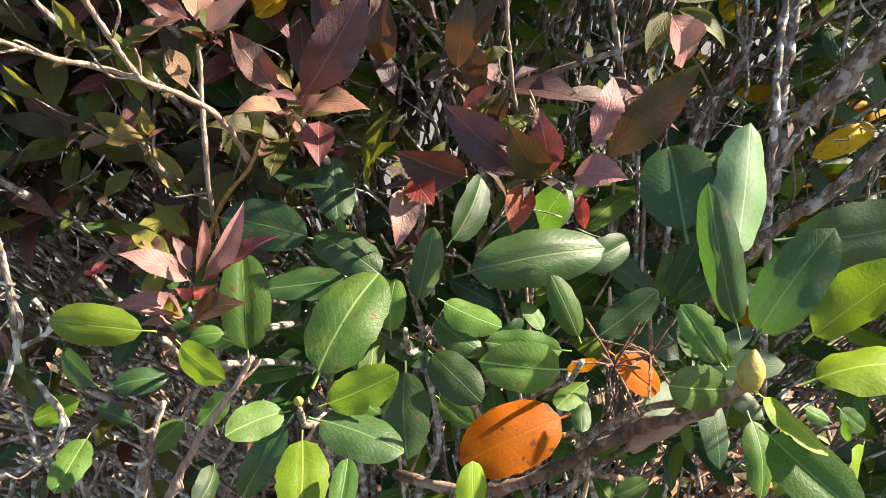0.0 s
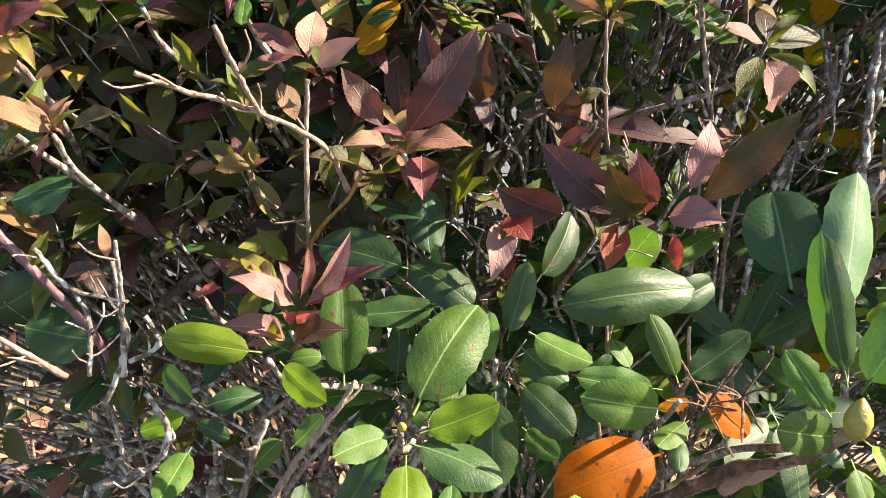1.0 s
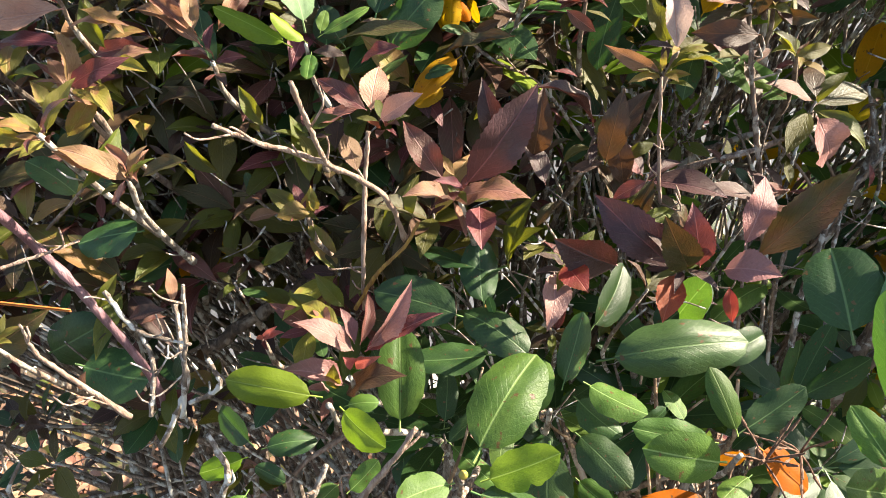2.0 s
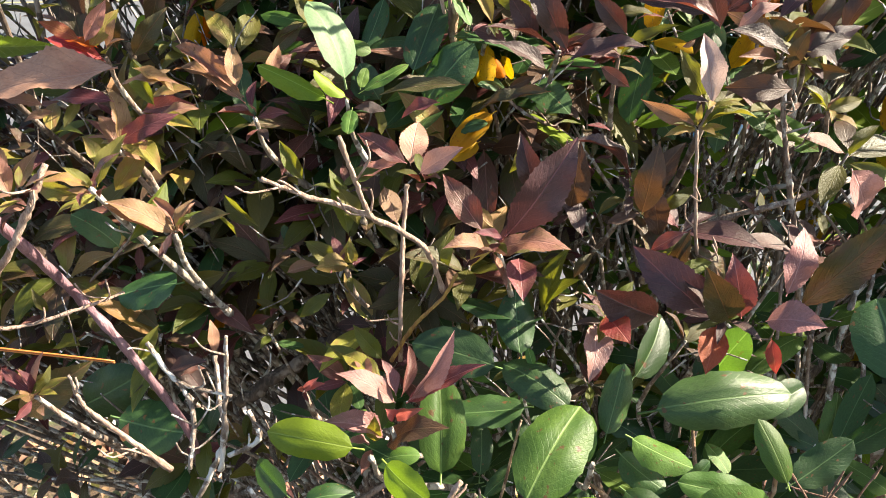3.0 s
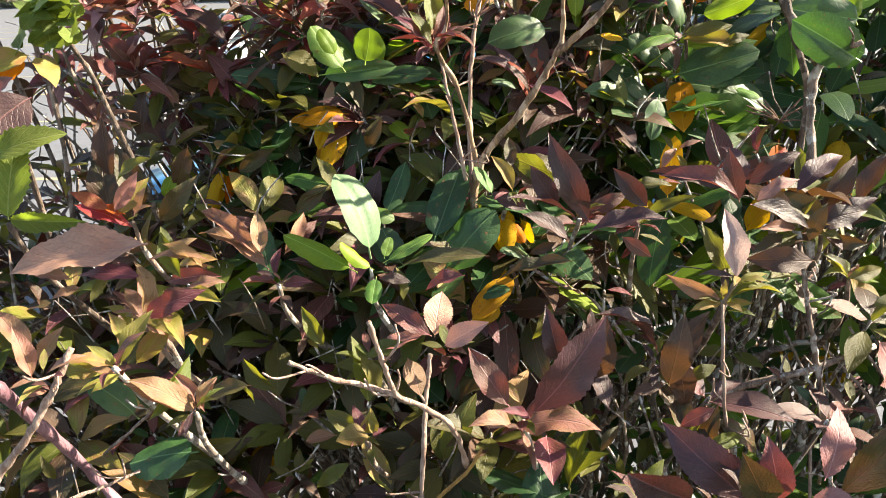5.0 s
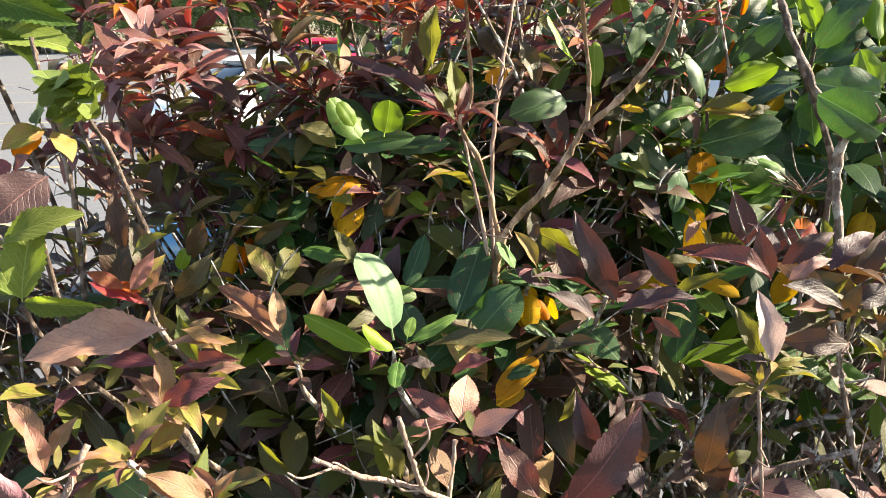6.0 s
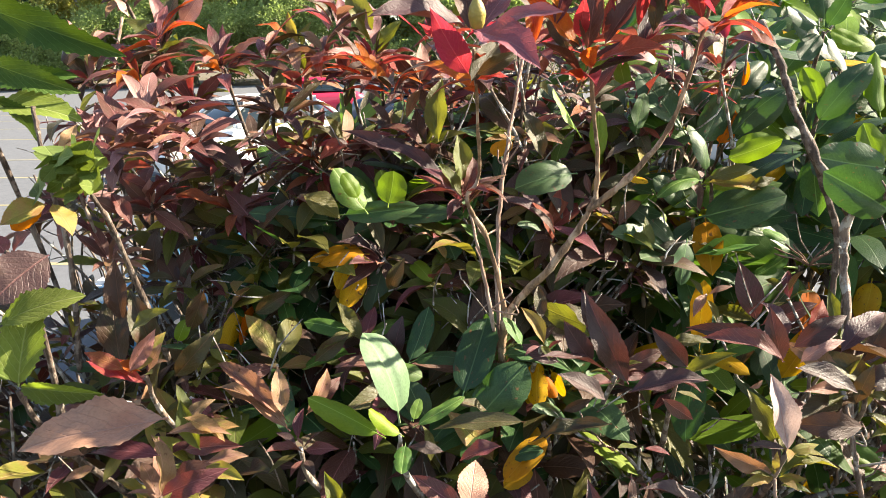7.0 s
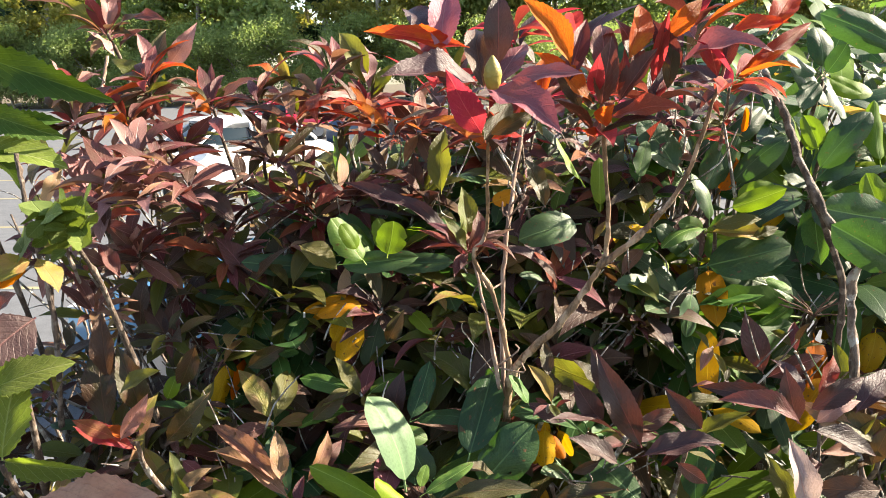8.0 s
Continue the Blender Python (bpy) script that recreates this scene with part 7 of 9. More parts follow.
leaf(azalea_top, 'Mr', (-0.301, 1.037, 1.558), (-0.331, 1.026, 1.557), 0.012, (0.069, -0.343, 0.937))
leaf(azalea_top, 'Mr', (-0.298, 1.037, 1.558), (-0.261, 1.035, 1.552), 0.013, (0.095, -0.617, 0.781))
leaf(azalea_top, 'Md', (-0.299, 1.037, 1.557), (-0.304, 1.018, 1.524), 0.014, (0.451, -0.806, 0.384))
sprig(azalea_left, (-0.423, 0.698, 1.310))
leaf(azalea_left, 'Md', (-0.497, 0.784, 1.279), (-0.509, 0.807, 1.366), 0.033, (0.181, -0.945, 0.271))
leaf(azalea_left, 'Mg', (-0.426, 0.680, 1.322), (-0.400, 0.700, 1.353), 0.016, (0.352, -0.893, 0.281))
leaf(azalea_left, 'Mx', (-0.465, 0.678, 1.333), (-0.414, 0.678, 1.316), 0.018, (0.250, -0.647, 0.720))
leaf(azalea_left, 'Mt', (-0.411, 0.682, 1.323), (-0.399, 0.686, 1.348), 0.010, (-0.205, -0.946, 0.250))
leaf(azalea_left, 'Mo', (-0.372, 0.655, 1.286), (-0.380, 0.670, 1.317), 0.013, (0.797, -0.435, 0.419))
leaf(azalea_left, 'Mt', (-0.367, 0.648, 1.295), (-0.343, 0.656, 1.311), 0.011, (-0.124, -0.800, 0.587))
sprig(azalea_left, (-0.365, 0.587, 1.262))
leaf(azalea_left, 'Mt', (-0.365, 0.588, 1.265), (-0.373, 0.614, 1.297), 0.015, (0.687, -0.470, 0.554))
leaf(azalea_left, 'Mr', (-0.362, 0.588, 1.265), (-0.315, 0.589, 1.294), 0.020, (-0.433, -0.526, 0.732))
leaf(azalea_left, 'Mg', (-0.373, 0.583, 1.253), (-0.397, 0.589, 1.275), 0.012, (0.665, -0.066, 0.744))
leaf(azalea_left, 'Mg', (-0.361, 0.560, 1.237), (-0.330, 0.572, 1.276), 0.018, (0.332, -0.943, 0.026))
leaf(azalea_left, 'Mt', (-0.410, 0.510, 1.268), (-0.442, 0.524, 1.298), 0.017, (0.504, -0.441, 0.743))
leaf(azalea_left, 'Mt', (-0.419, 0.526, 1.253), (-0.397, 0.528, 1.283), 0.013, (-0.089, -0.987, 0.131))
leaf(azalea_left, 'Mg', (-0.349, 0.629, 1.294), (-0.311, 0.629, 1.299), 0.014, (-0.109, -0.553, 0.826))
leaf(azalea_left, 'Mr', (-0.354, 0.616, 1.285), (-0.305, 0.606, 1.297), 0.015, (-0.297, -0.729, 0.616))
leaf(azalea_left, 'Mt', (-0.370, 0.562, 1.248), (-0.373, 0.564, 1.265), 0.007, (0.613, -0.765, 0.198))
sprig(rhodo_mid, (-0.115, 0.759, 1.280))
leaf(rhodo_mid, 'Rm', (-0.145, 0.780, 1.257), (-0.117, 0.824, 1.333), 0.051, (-0.346, -0.753, 0.560))
leaf(rhodo_mid, 'Rd', (-0.136, 0.737, 1.248), (-0.084, 0.748, 1.308), 0.043, (-0.210, -0.914, 0.347))
leaf(rhodo_mid, 'Rm', (-0.087, 0.762, 1.318), (-0.106, 0.769, 1.345), 0.019, (0.751, -0.322, 0.576))
leaf(rhodo_mid, 'Yl', (-0.072, 0.781, 1.302), (-0.083, 0.761, 1.262), 0.025, (0.645, -0.743, 0.181))
leaf(rhodo_mid, 'Yl', (-0.062, 0.779, 1.290), (-0.048, 0.761, 1.271), 0.016, (-0.782, -0.623, 0.006))
leaf(rhodo_mid, 'Yl', (-0.080, 0.745, 1.252), (-0.075, 0.731, 1.234), 0.013, (0.065, -0.778, 0.625))
leaf(rhodo_mid, 'Yl', (-0.077, 0.717, 1.223), (-0.104, 0.697, 1.212), 0.019, (0.334, -0.769, 0.546))
leaf(rhodo_mid, 'Rd', (-0.099, 0.707, 1.235), (-0.069, 0.704, 1.245), 0.017, (-0.314, -0.431, 0.846))
leaf(rhodo_mid, 'Rd', (-0.173, 0.734, 1.254), (-0.194, 0.743, 1.291), 0.024, (0.178, -0.930, 0.322))
leaf(rhodo_mid, 'Mo', (-0.249, 0.802, 1.308), (-0.272, 0.811, 1.347), 0.017, (0.488, -0.751, 0.445))
leaf(rhodo_mid, 'Yl', (-0.394, 0.862, 1.325), (-0.413, 0.837, 1.266), 0.019, (0.398, -0.880, 0.258))
leaf(rhodo_mid, 'Ro', (-0.379, 0.875, 1.328), (-0.392, 0.851, 1.274), 0.030, (0.970, 0.037, -0.240))
leaf(rhodo_mid, 'Ry', (-0.441, 0.798, 1.303), (-0.431, 0.804, 1.327), 0.015, (0.234, -0.959, 0.158))
sprig(azalea_mid, (-0.070, 0.755, 1.322))
leaf(azalea_mid, 'Mg', (-0.068, 0.756, 1.324), (-0.090, 0.769, 1.355), 0.015, (0.428, -0.684, 0.591))
leaf(azalea_mid, 'Md', (-0.070, 0.771, 1.343), (-0.073, 0.791, 1.371), 0.013, (0.125, -0.814, 0.567))
leaf(azalea_mid, 'Mp', (0.055, 0.628, 1.223), (0.006, 0.631, 1.261), 0.022, (0.616, 0.084, 0.784))
leaf(azalea_mid, 'Md', (-0.025, 0.774, 1.332), (-0.046, 0.782, 1.357), 0.012, (0.425, -0.689, 0.587))
leaf(azalea_mid, 'Md', (-0.052, 0.732, 1.270), (-0.027, 0.737, 1.280), 0.010, (0.048, -0.959, 0.278))
leaf(azalea_mid, 'Md', (-0.119, 0.725, 1.272), (-0.147, 0.706, 1.291), 0.014, (0.591, -0.095, 0.801))
sprig(rhodo_back, (0.112, 0.983, 1.459))
leaf(rhodo_back, 'Ry', (-0.005, 0.949, 1.463), (-0.004, 0.978, 1.518), 0.020, (-0.040, -0.877, 0.479))
leaf(rhodo_back, 'Md', (-0.067, 0.892, 1.477), (-0.085, 0.915, 1.529), 0.022, (0.359, -0.804, 0.475))
leaf(rhodo_back, 'Rd', (0.107, 0.967, 1.478), (0.136, 0.996, 1.534), 0.031, (0.186, -0.903, 0.388))
leaf(rhodo_back, 'Ro', (0.128, 0.979, 1.476), (0.148, 0.991, 1.515), 0.021, (-0.257, -0.881, 0.397))
leaf(rhodo_back, 'Rd', (0.141, 0.981, 1.476), (0.193, 1.009, 1.538), 0.027, (0.169, -0.944, 0.284))
leaf(rhodo_back, 'Ry', (0.261, 1.095, 1.497), (0.243, 1.102, 1.555), 0.033, (0.863, -0.397, 0.312))
leaf(rhodo_back, 'Ry', (0.285, 0.930, 1.455), (0.262, 0.934, 1.504), 0.030, (0.096, -0.987, 0.132))
leaf(rhodo_back, 'Yl', (-0.124, 0.867, 1.486), (-0.098, 0.870, 1.496), 0.016, (-0.033, -0.920, 0.391))
leaf(rhodo_back, 'Ro', (0.160, 1.087, 1.514), (0.147, 1.096, 1.557), 0.025, (0.155, -0.962, 0.225))
leaf(rhodo_back, 'Rd', (0.059, 0.989, 1.393), (0.033, 1.004, 1.444), 0.033, (0.515, -0.716, 0.471))
leaf(rhodo_back, 'Rd', (0.082, 1.046, 1.512), (0.035, 1.045, 1.533), 0.028, (0.369, -0.443, 0.817))
leaf(rhodo_back, 'Rd', (0.295, 1.117, 1.559), (0.268, 1.124, 1.593), 0.025, (0.511, -0.662, 0.548))
leaf(rhodo_back, 'Rm', (0.043, 0.952, 1.341), (-0.002, 0.945, 1.356), 0.027, (0.309, -0.723, 0.618))
leaf(rhodo_back, 'Yl', (0.024, 0.970, 1.416), (0.011, 0.973, 1.442), 0.016, (0.812, -0.369, 0.452))
sprig(rhodo_right, (0.621, 1.073, 0.953))
leaf(rhodo_right, 'Yl', (0.628, 1.084, 0.967), (0.665, 1.064, 0.944), 0.026, (-0.273, -0.894, 0.354))
leaf(rhodo_right, 'Yl', (0.619, 1.055, 0.929), (0.687, 1.045, 0.915), 0.039, (0.100, -0.549, 0.830))
leaf(rhodo_right, 'Rd', (0.571, 1.135, 0.952), (0.625, 1.172, 0.989), 0.041, (-0.107, -0.617, 0.779))
leaf(rhodo_right, 'Rm', (0.613, 1.145, 0.965), (0.690, 1.176, 1.004), 0.050, (0.084, -0.860, 0.504))
leaf(rhodo_right, 'Yl', (0.592, 1.160, 0.902), (0.543, 1.153, 0.878), 0.031, (-0.363, -0.404, 0.839))
sprig(azalea_low, (-0.351, 0.739, 1.037))
leaf(azalea_low, 'Yl', (-0.345, 0.743, 1.042), (-0.335, 0.704, 1.012), 0.028, (0.305, -0.539, 0.785))
leaf(azalea_low, 'Ro', (-0.373, 0.726, 1.022), (-0.369, 0.698, 1.004), 0.015, (0.072, -0.504, 0.861))
leaf(azalea_low, 'Mo', (-0.346, 0.717, 1.090), (-0.360, 0.734, 1.105), 0.010, (0.417, -0.402, 0.815))
leaf(azalea_low, 'Mo', (-0.293, 0.694, 1.108), (-0.316, 0.710, 1.123), 0.012, (0.297, -0.403, 0.866))
leaf(azalea_low, 'Mo', (-0.246, 0.698, 1.145), (-0.229, 0.723, 1.161), 0.012, (0.408, -0.678, 0.612))
leaf(azalea_low, 'Mo', (-0.205, 0.714, 1.164), (-0.215, 0.701, 1.149), 0.008, (0.251, -0.827, 0.502))
sprig(rhodo_back, (0.247, 1.026, 1.598))
leaf(rhodo_back, 'Rd', (0.245, 1.027, 1.603), (0.203, 1.017, 1.625), 0.027, (0.457, -0.679, 0.575))
leaf(rhodo_back, 'Rd', (0.247, 1.028, 1.605), (0.242, 1.049, 1.656), 0.031, (0.077, -0.917, 0.392))
leaf(rhodo_back, 'Rd', (0.249, 1.027, 1.602), (0.268, 1.021, 1.636), 0.022, (-0.408, -0.910, 0.069))
leaf(rhodo_back, 'Ry', (0.251, 1.027, 1.601), (0.282, 1.006, 1.582), 0.023, (-0.064, -0.704, 0.708))
leaf(rhodo_back, 'Rd', (0.247, 1.026, 1.597), (0.217, 1.006, 1.568), 0.025, (0.214, -0.889, 0.405))
leaf(rhodo_back, 'Rd', (0.249, 1.026, 1.595), (0.272, 1.012, 1.552), 0.028, (0.608, -0.595, 0.526))
sprig(rhodo_back, (0.235, 0.986, 1.514))
leaf(rhodo_back, 'Ry', (0.235, 0.987, 1.520), (0.218, 0.995, 1.560), 0.024, (-0.118, -0.984, 0.129))
leaf(rhodo_back, 'Rd', (0.229, 0.981, 1.495), (0.286, 0.989, 1.563), 0.034, (-0.279, -0.901, 0.333))
leaf(rhodo_back, 'Rd', (0.139, 0.982, 1.483), (0.194, 0.973, 1.538), 0.029, (-0.504, -0.775, 0.382))
leaf(rhodo_back, 'Ry', (0.137, 0.959, 1.474), (0.181, 0.953, 1.486), 0.026, (-0.235, -0.874, 0.425))
leaf(rhodo_back, 'Rd', (0.126, 0.981, 1.483), (0.149, 0.993, 1.539), 0.027, (0.255, -0.961, 0.107))
leaf(rhodo_back, 'Ry', (0.303, 0.989, 1.503), (0.296, 1.006, 1.575), 0.026, (0.216, -0.946, 0.244))
leaf(rhodo_back, 'Rd', (0.243, 0.951, 1.448), (0.293, 0.921, 1.427), 0.034, (-0.450, -0.850, 0.250))
leaf(rhodo_back, 'Rd', (0.199, 0.999, 1.494), (0.234, 0.992, 1.482), 0.021, (0.152, -0.577, 0.802))
leaf(rhodo_back, 'Rd', (0.103, 1.011, 1.487), (0.134, 1.022, 1.531), 0.030, (-0.364, -0.803, 0.471))
sprig(rhodo_mid, (0.085, 0.991, 1.496))
leaf(rhodo_mid, 'Rd', (0.079, 1.002, 1.501), (0.043, 1.020, 1.559), 0.039, (0.745, -0.349, 0.569))
leaf(rhodo_mid, 'Rm', (0.106, 0.989, 1.479), (0.030, 0.990, 1.511), 0.045, (0.210, -0.823, 0.527))
leaf(rhodo_mid, 'Rd', (-0.287, 0.883, 1.419), (-0.198, 0.888, 1.427), 0.024, (0.021, -0.952, 0.304))
leaf(rhodo_mid, 'Rd', (-0.253, 0.925, 1.409), (-0.291, 0.941, 1.463), 0.037, (0.345, -0.805, 0.483))
leaf(rhodo_mid, 'Rd', (-0.200, 0.930, 1.414), (-0.154, 0.927, 1.408), 0.026, (-0.102, -0.937, -0.333))
leaf(rhodo_mid, 'Rd', (-0.203, 0.916, 1.353), (-0.148, 0.908, 1.331), 0.033, (0.023, -0.922, 0.387))
leaf(rhodo_mid, 'Ry', (-0.231, 0.909, 1.422), (-0.245, 0.922, 1.462), 0.025, (0.465, -0.782, 0.415))
leaf(rhodo_mid, 'Yl', (-0.258, 0.874, 1.367), (-0.278, 0.849, 1.326), 0.027, (-0.051, -0.836, 0.546))
leaf(rhodo_mid, 'Yl', (-0.252, 0.877, 1.378), (-0.303, 0.864, 1.370), 0.020, (0.076, -0.736, 0.673))
sprig(rhodo_back, (0.096, 0.934, 1.403))
leaf(rhodo_back, 'Rd', (0.096, 0.924, 1.406), (0.185, 0.911, 1.433), 0.052, (-0.308, -0.626, 0.717))
leaf(rhodo_back, 'Rm', (0.093, 0.904, 1.371), (0.155, 0.890, 1.385), 0.036, (-0.201, 0.084, 0.976))
leaf(rhodo_back, 'Rm', (0.154, 0.904, 1.346), (0.191, 0.912, 1.368), 0.024, (-0.457, -0.219, 0.862))
leaf(rhodo_back, 'Rm', (0.168, 0.939, 1.390), (0.195, 0.929, 1.381), 0.017, (0.090, -0.503, 0.860))
leaf(rhodo_back, 'Rd', (0.086, 0.906, 1.345), (0.064, 0.939, 1.387), 0.032, (0.298, -0.671, 0.679))
leaf(rhodo_back, 'Rd', (0.091, 0.936, 1.414), (0.051, 0.930, 1.449), 0.029, (0.501, -0.743, 0.443))
leaf(rhodo_back, 'Ry', (0.060, 0.936, 1.389), (0.066, 0.947, 1.409), 0.013, (0.333, -0.867, 0.370))
leaf(rhodo_back, 'Ry', (0.108, 0.945, 1.437), (0.159, 0.938, 1.429), 0.012, (-0.002, -0.772, 0.635))
leaf(rhodo_back, 'Mo', (0.105, 0.945, 1.439), (0.169, 0.963, 1.456), 0.016, (0.170, -0.929, 0.328))
leaf(rhodo_back, 'Ry', (0.105, 0.945, 1.440), (0.133, 0.942, 1.453), 0.011, (-0.241, -0.929, 0.280))
leaf(rhodo_back, 'Rd', (0.094, 0.979, 1.490), (0.027, 0.985, 1.531), 0.043, (0.478, -0.271, 0.836))
leaf(rhodo_back, 'Yl', (0.017, 0.917, 1.453), (0.044, 0.914, 1.447), 0.013, (0.140, -0.476, 0.868))
leaf(rhodo_back, 'Rd', (0.278, 0.889, 1.463), (0.199, 0.882, 1.477), 0.043, (-0.450, -0.850, 0.250))
leaf(rhodo_back, 'Ry', (-0.002, 0.976, 1.448), (-0.002, 0.996, 1.517), 0.018, (0.463, -0.850, 0.250))
twig(azalea_mid, 'dark', 0.0065, 0.0075, (-0.333, 0.640, 0.955), (-0.266, 0.660, 0.997), (-0.208, 0.680, 1.030), (-0.135, 0.720, 1.043))
twig(azalea_mid, 'pale', 0.0015, 0.0024, (-0.213, 0.501, 1.275), (-0.184, 0.508, 1.259), (-0.151, 0.534, 1.234), (-0.112, 0.563, 1.191), (-0.101, 0.591, 1.131))
twig(azalea_mid, 'pale', 0.0019, 0.0019, (-0.156, 0.507, 1.304), (-0.151, 0.518, 1.269), (-0.147, 0.535, 1.234), (-0.142, 0.550, 1.217))
twig(creeper_plant, 'purple', 0.0045, 0.0033, (-0.399, 0.448, 1.287), (-0.399, 0.480, 1.238), (-0.399, 0.529, 1.156), (-0.370, 0.535, 1.093), (-0.337, 0.540, 1.003), (-0.348, 0.560, 0.933))
twig(azalea_left, 'pale', 0.0021, 0.0029, (-0.355, 0.480, 1.293), (-0.364, 0.467, 1.271), (-0.384, 0.460, 1.239), (-0.422, 0.455, 1.195))
twig(azalea_low, 'lichen', 0.0021, 0.0013, (-0.326, 0.495, 1.136), (-0.301, 0.484, 1.107), (-0.259, 0.484, 1.095))
twig(azalea_low, 'lichen', 0.0015, 0.0023, (-0.256, 0.489, 1.149), (-0.264, 0.485, 1.098), (-0.275, 0.471, 1.028))
twig(azalea_low, 'pale', 0.0009, 0.0025, (-0.327, 0.402, 1.175), (-0.327, 0.408, 1.143), (-0.311, 0.417, 1.111), (-0.292, 0.431, 1.066))
twig(azalea_low, 'lichen', 0.0020, 0.0019, (-0.299, 0.484, 1.105), (-0.289, 0.474, 1.083), (-0.291, 0.454, 1.044))
twig(azalea_left, 'pale', 0.0017, 0.0012, (-0.421, 0.455, 1.171), (-0.399, 0.467, 1.168), (-0.367, 0.485, 1.172), (-0.344, 0.511, 1.172))
twig(azalea_left, 'lichen', 0.0012, 0.0013, (-0.318, 0.525, 1.239), (-0.336, 0.534, 1.215), (-0.355, 0.543, 1.195), (-0.399, 0.551, 1.156))
twig(rhodo_front, 'pale', 0.0018, 0.0032, (-0.069, 0.409, 1.094), (-0.090, 0.398, 1.064), (-0.120, 0.390, 1.022), (-0.147, 0.377, 0.974))
twig(azalea_low, 'lichen', 0.0020, 0.0020, (-0.244, 0.476, 1.088), (-0.237, 0.471, 1.064), (-0.264, 0.469, 1.046))
twig(azalea_low, 'lichen', 0.0019, 0.0035, (-0.228, 0.420, 1.064), (-0.214, 0.410, 1.034), (-0.232, 0.399, 1.004), (-0.273, 0.389, 0.992))
twig(azalea_low, 'bark', 0.0023, 0.0029, (-0.135, 0.404, 1.057), (-0.149, 0.390, 1.022), (-0.164, 0.377, 0.974))
twig(azalea_low, 'lichen', 0.0021, 0.0024, (-0.292, 0.533, 1.097), (-0.284, 0.509, 1.065), (-0.277, 0.490, 1.041), (-0.305, 0.473, 0.988))
twig(azalea_mid, 'yellow', 0.0014, 0.0020, (-0.088, 0.583, 1.155), (-0.102, 0.586, 1.128), (-0.129, 0.587, 1.097), (-0.154, 0.600, 1.049))
twig(azalea_mid, 'pale', 0.0020, 0.0020, (-0.134, 0.629, 1.216), (-0.139, 0.617, 1.168), (-0.141, 0.595, 1.107), (-0.146, 0.600, 1.049))
twig(rhodo_right, 'rust', 0.0032, 0.0051, (0.229, 0.353, 1.129), (0.210, 0.362, 1.091), (0.186, 0.395, 1.037), (0.145, 0.417, 0.968), (0.082, 0.427, 0.918), (0.007, 0.484, 0.863))
twig(rhodo_right, 'rust', 0.0013, 0.0053, (0.228, 0.353, 1.121), (0.219, 0.387, 1.058), (0.189, 0.406, 1.002))
twig(azalea_right, 'bark', 0.0093, 0.0102, (0.453, 0.700, 1.195), (0.423, 0.719, 1.122), (0.407, 0.746, 1.059), (0.393, 0.754, 0.955), (0.367, 0.758, 0.799))
twig(azalea_right, 'bark', 0.0062, 0.0062, (0.428, 0.612, 1.147), (0.412, 0.633, 1.077), (0.377, 0.657, 1.011), (0.355, 0.680, 0.943))
twig(azalea_right, 'lichen', 0.0068, 0.0066, (0.427, 0.865, 1.179), (0.420, 0.833, 1.106), (0.416, 0.803, 1.034), (0.418, 0.779, 0.905))
twig(azalea_right, 'lichen', 0.0050, 0.0073, (0.396, 0.962, 1.141), (0.408, 0.913, 1.078), (0.381, 0.890, 1.017), (0.352, 0.870, 0.943), (0.325, 0.858, 0.847))
twig(azalea_right, 'bark', 0.0030, 0.0055, (0.302, 0.882, 1.123), (0.219, 0.891, 1.088), (0.142, 0.875, 1.036), (0.083, 0.890, 0.976))
twig(azalea_right, 'pale', 0.0033, 0.0039, (0.379, 1.117, 1.016), (0.350, 1.103, 0.917), (0.305, 1.149, 0.978))
twig(azalea_right, 'bark', 0.0081, 0.0080, (0.356, 0.921, 1.009), (0.385, 0.913, 0.915), (0.404, 0.938, 0.785))
twig(azalea_top, 'peel', 0.0014, 0.0042, (-0.037, 0.710, 1.592), (-0.024, 0.750, 1.481), (-0.032, 0.750, 1.448), (-0.063, 0.760, 1.396), (-0.103, 0.785, 1.339), (-0.109, 0.780, 1.264))
twig(azalea_top, 'peel', 0.0014, 0.0029, (0.055, 0.720, 1.615), (0.035, 0.740, 1.528), (0.004, 0.745, 1.482), (-0.031, 0.750, 1.450))
twig(azalea_top, 'peel', 0.0012, 0.0024, (-0.122, 0.660, 1.587), (-0.125, 0.745, 1.484), (-0.136, 0.750, 1.460), (-0.118, 0.770, 1.415), (-0.103, 0.785, 1.339))
twig(azalea_top, 'pale', 0.0017, 0.0024, (-0.086, 0.875, 1.589), (-0.101, 0.835, 1.507), (-0.111, 0.805, 1.422), (-0.111, 0.792, 1.316))
twig(azalea_top, 'pale', 0.0014, 0.0019, (-0.137, 0.778, 1.449), (-0.125, 0.767, 1.396), (-0.114, 0.774, 1.329))
twig(rhodo_back, 'dark', 0.0035, 0.0039, (0.154, 0.939, 1.609), (0.171, 0.921, 1.567), (0.184, 0.888, 1.508), (0.226, 0.857, 1.424))
twig(rhodo_back, 'bark', 0.0028, 0.0054, (0.254, 0.829, 1.448), (0.226, 0.857, 1.422), (0.226, 0.842, 1.333), (0.240, 0.830, 1.184))
twig(rhodo_back, 'dark', 0.0032, 0.0033, (0.191, 0.896, 1.496), (0.228, 0.889, 1.405), (0.231, 0.890, 1.315), (0.229, 0.868, 1.173))
twig(azalea_back, 'dark', 0.0013, 0.0019, (-0.542, 0.922, 1.496), (-0.541, 0.918, 1.430), (-0.537, 0.911, 1.354), (-0.558, 0.899, 1.263))
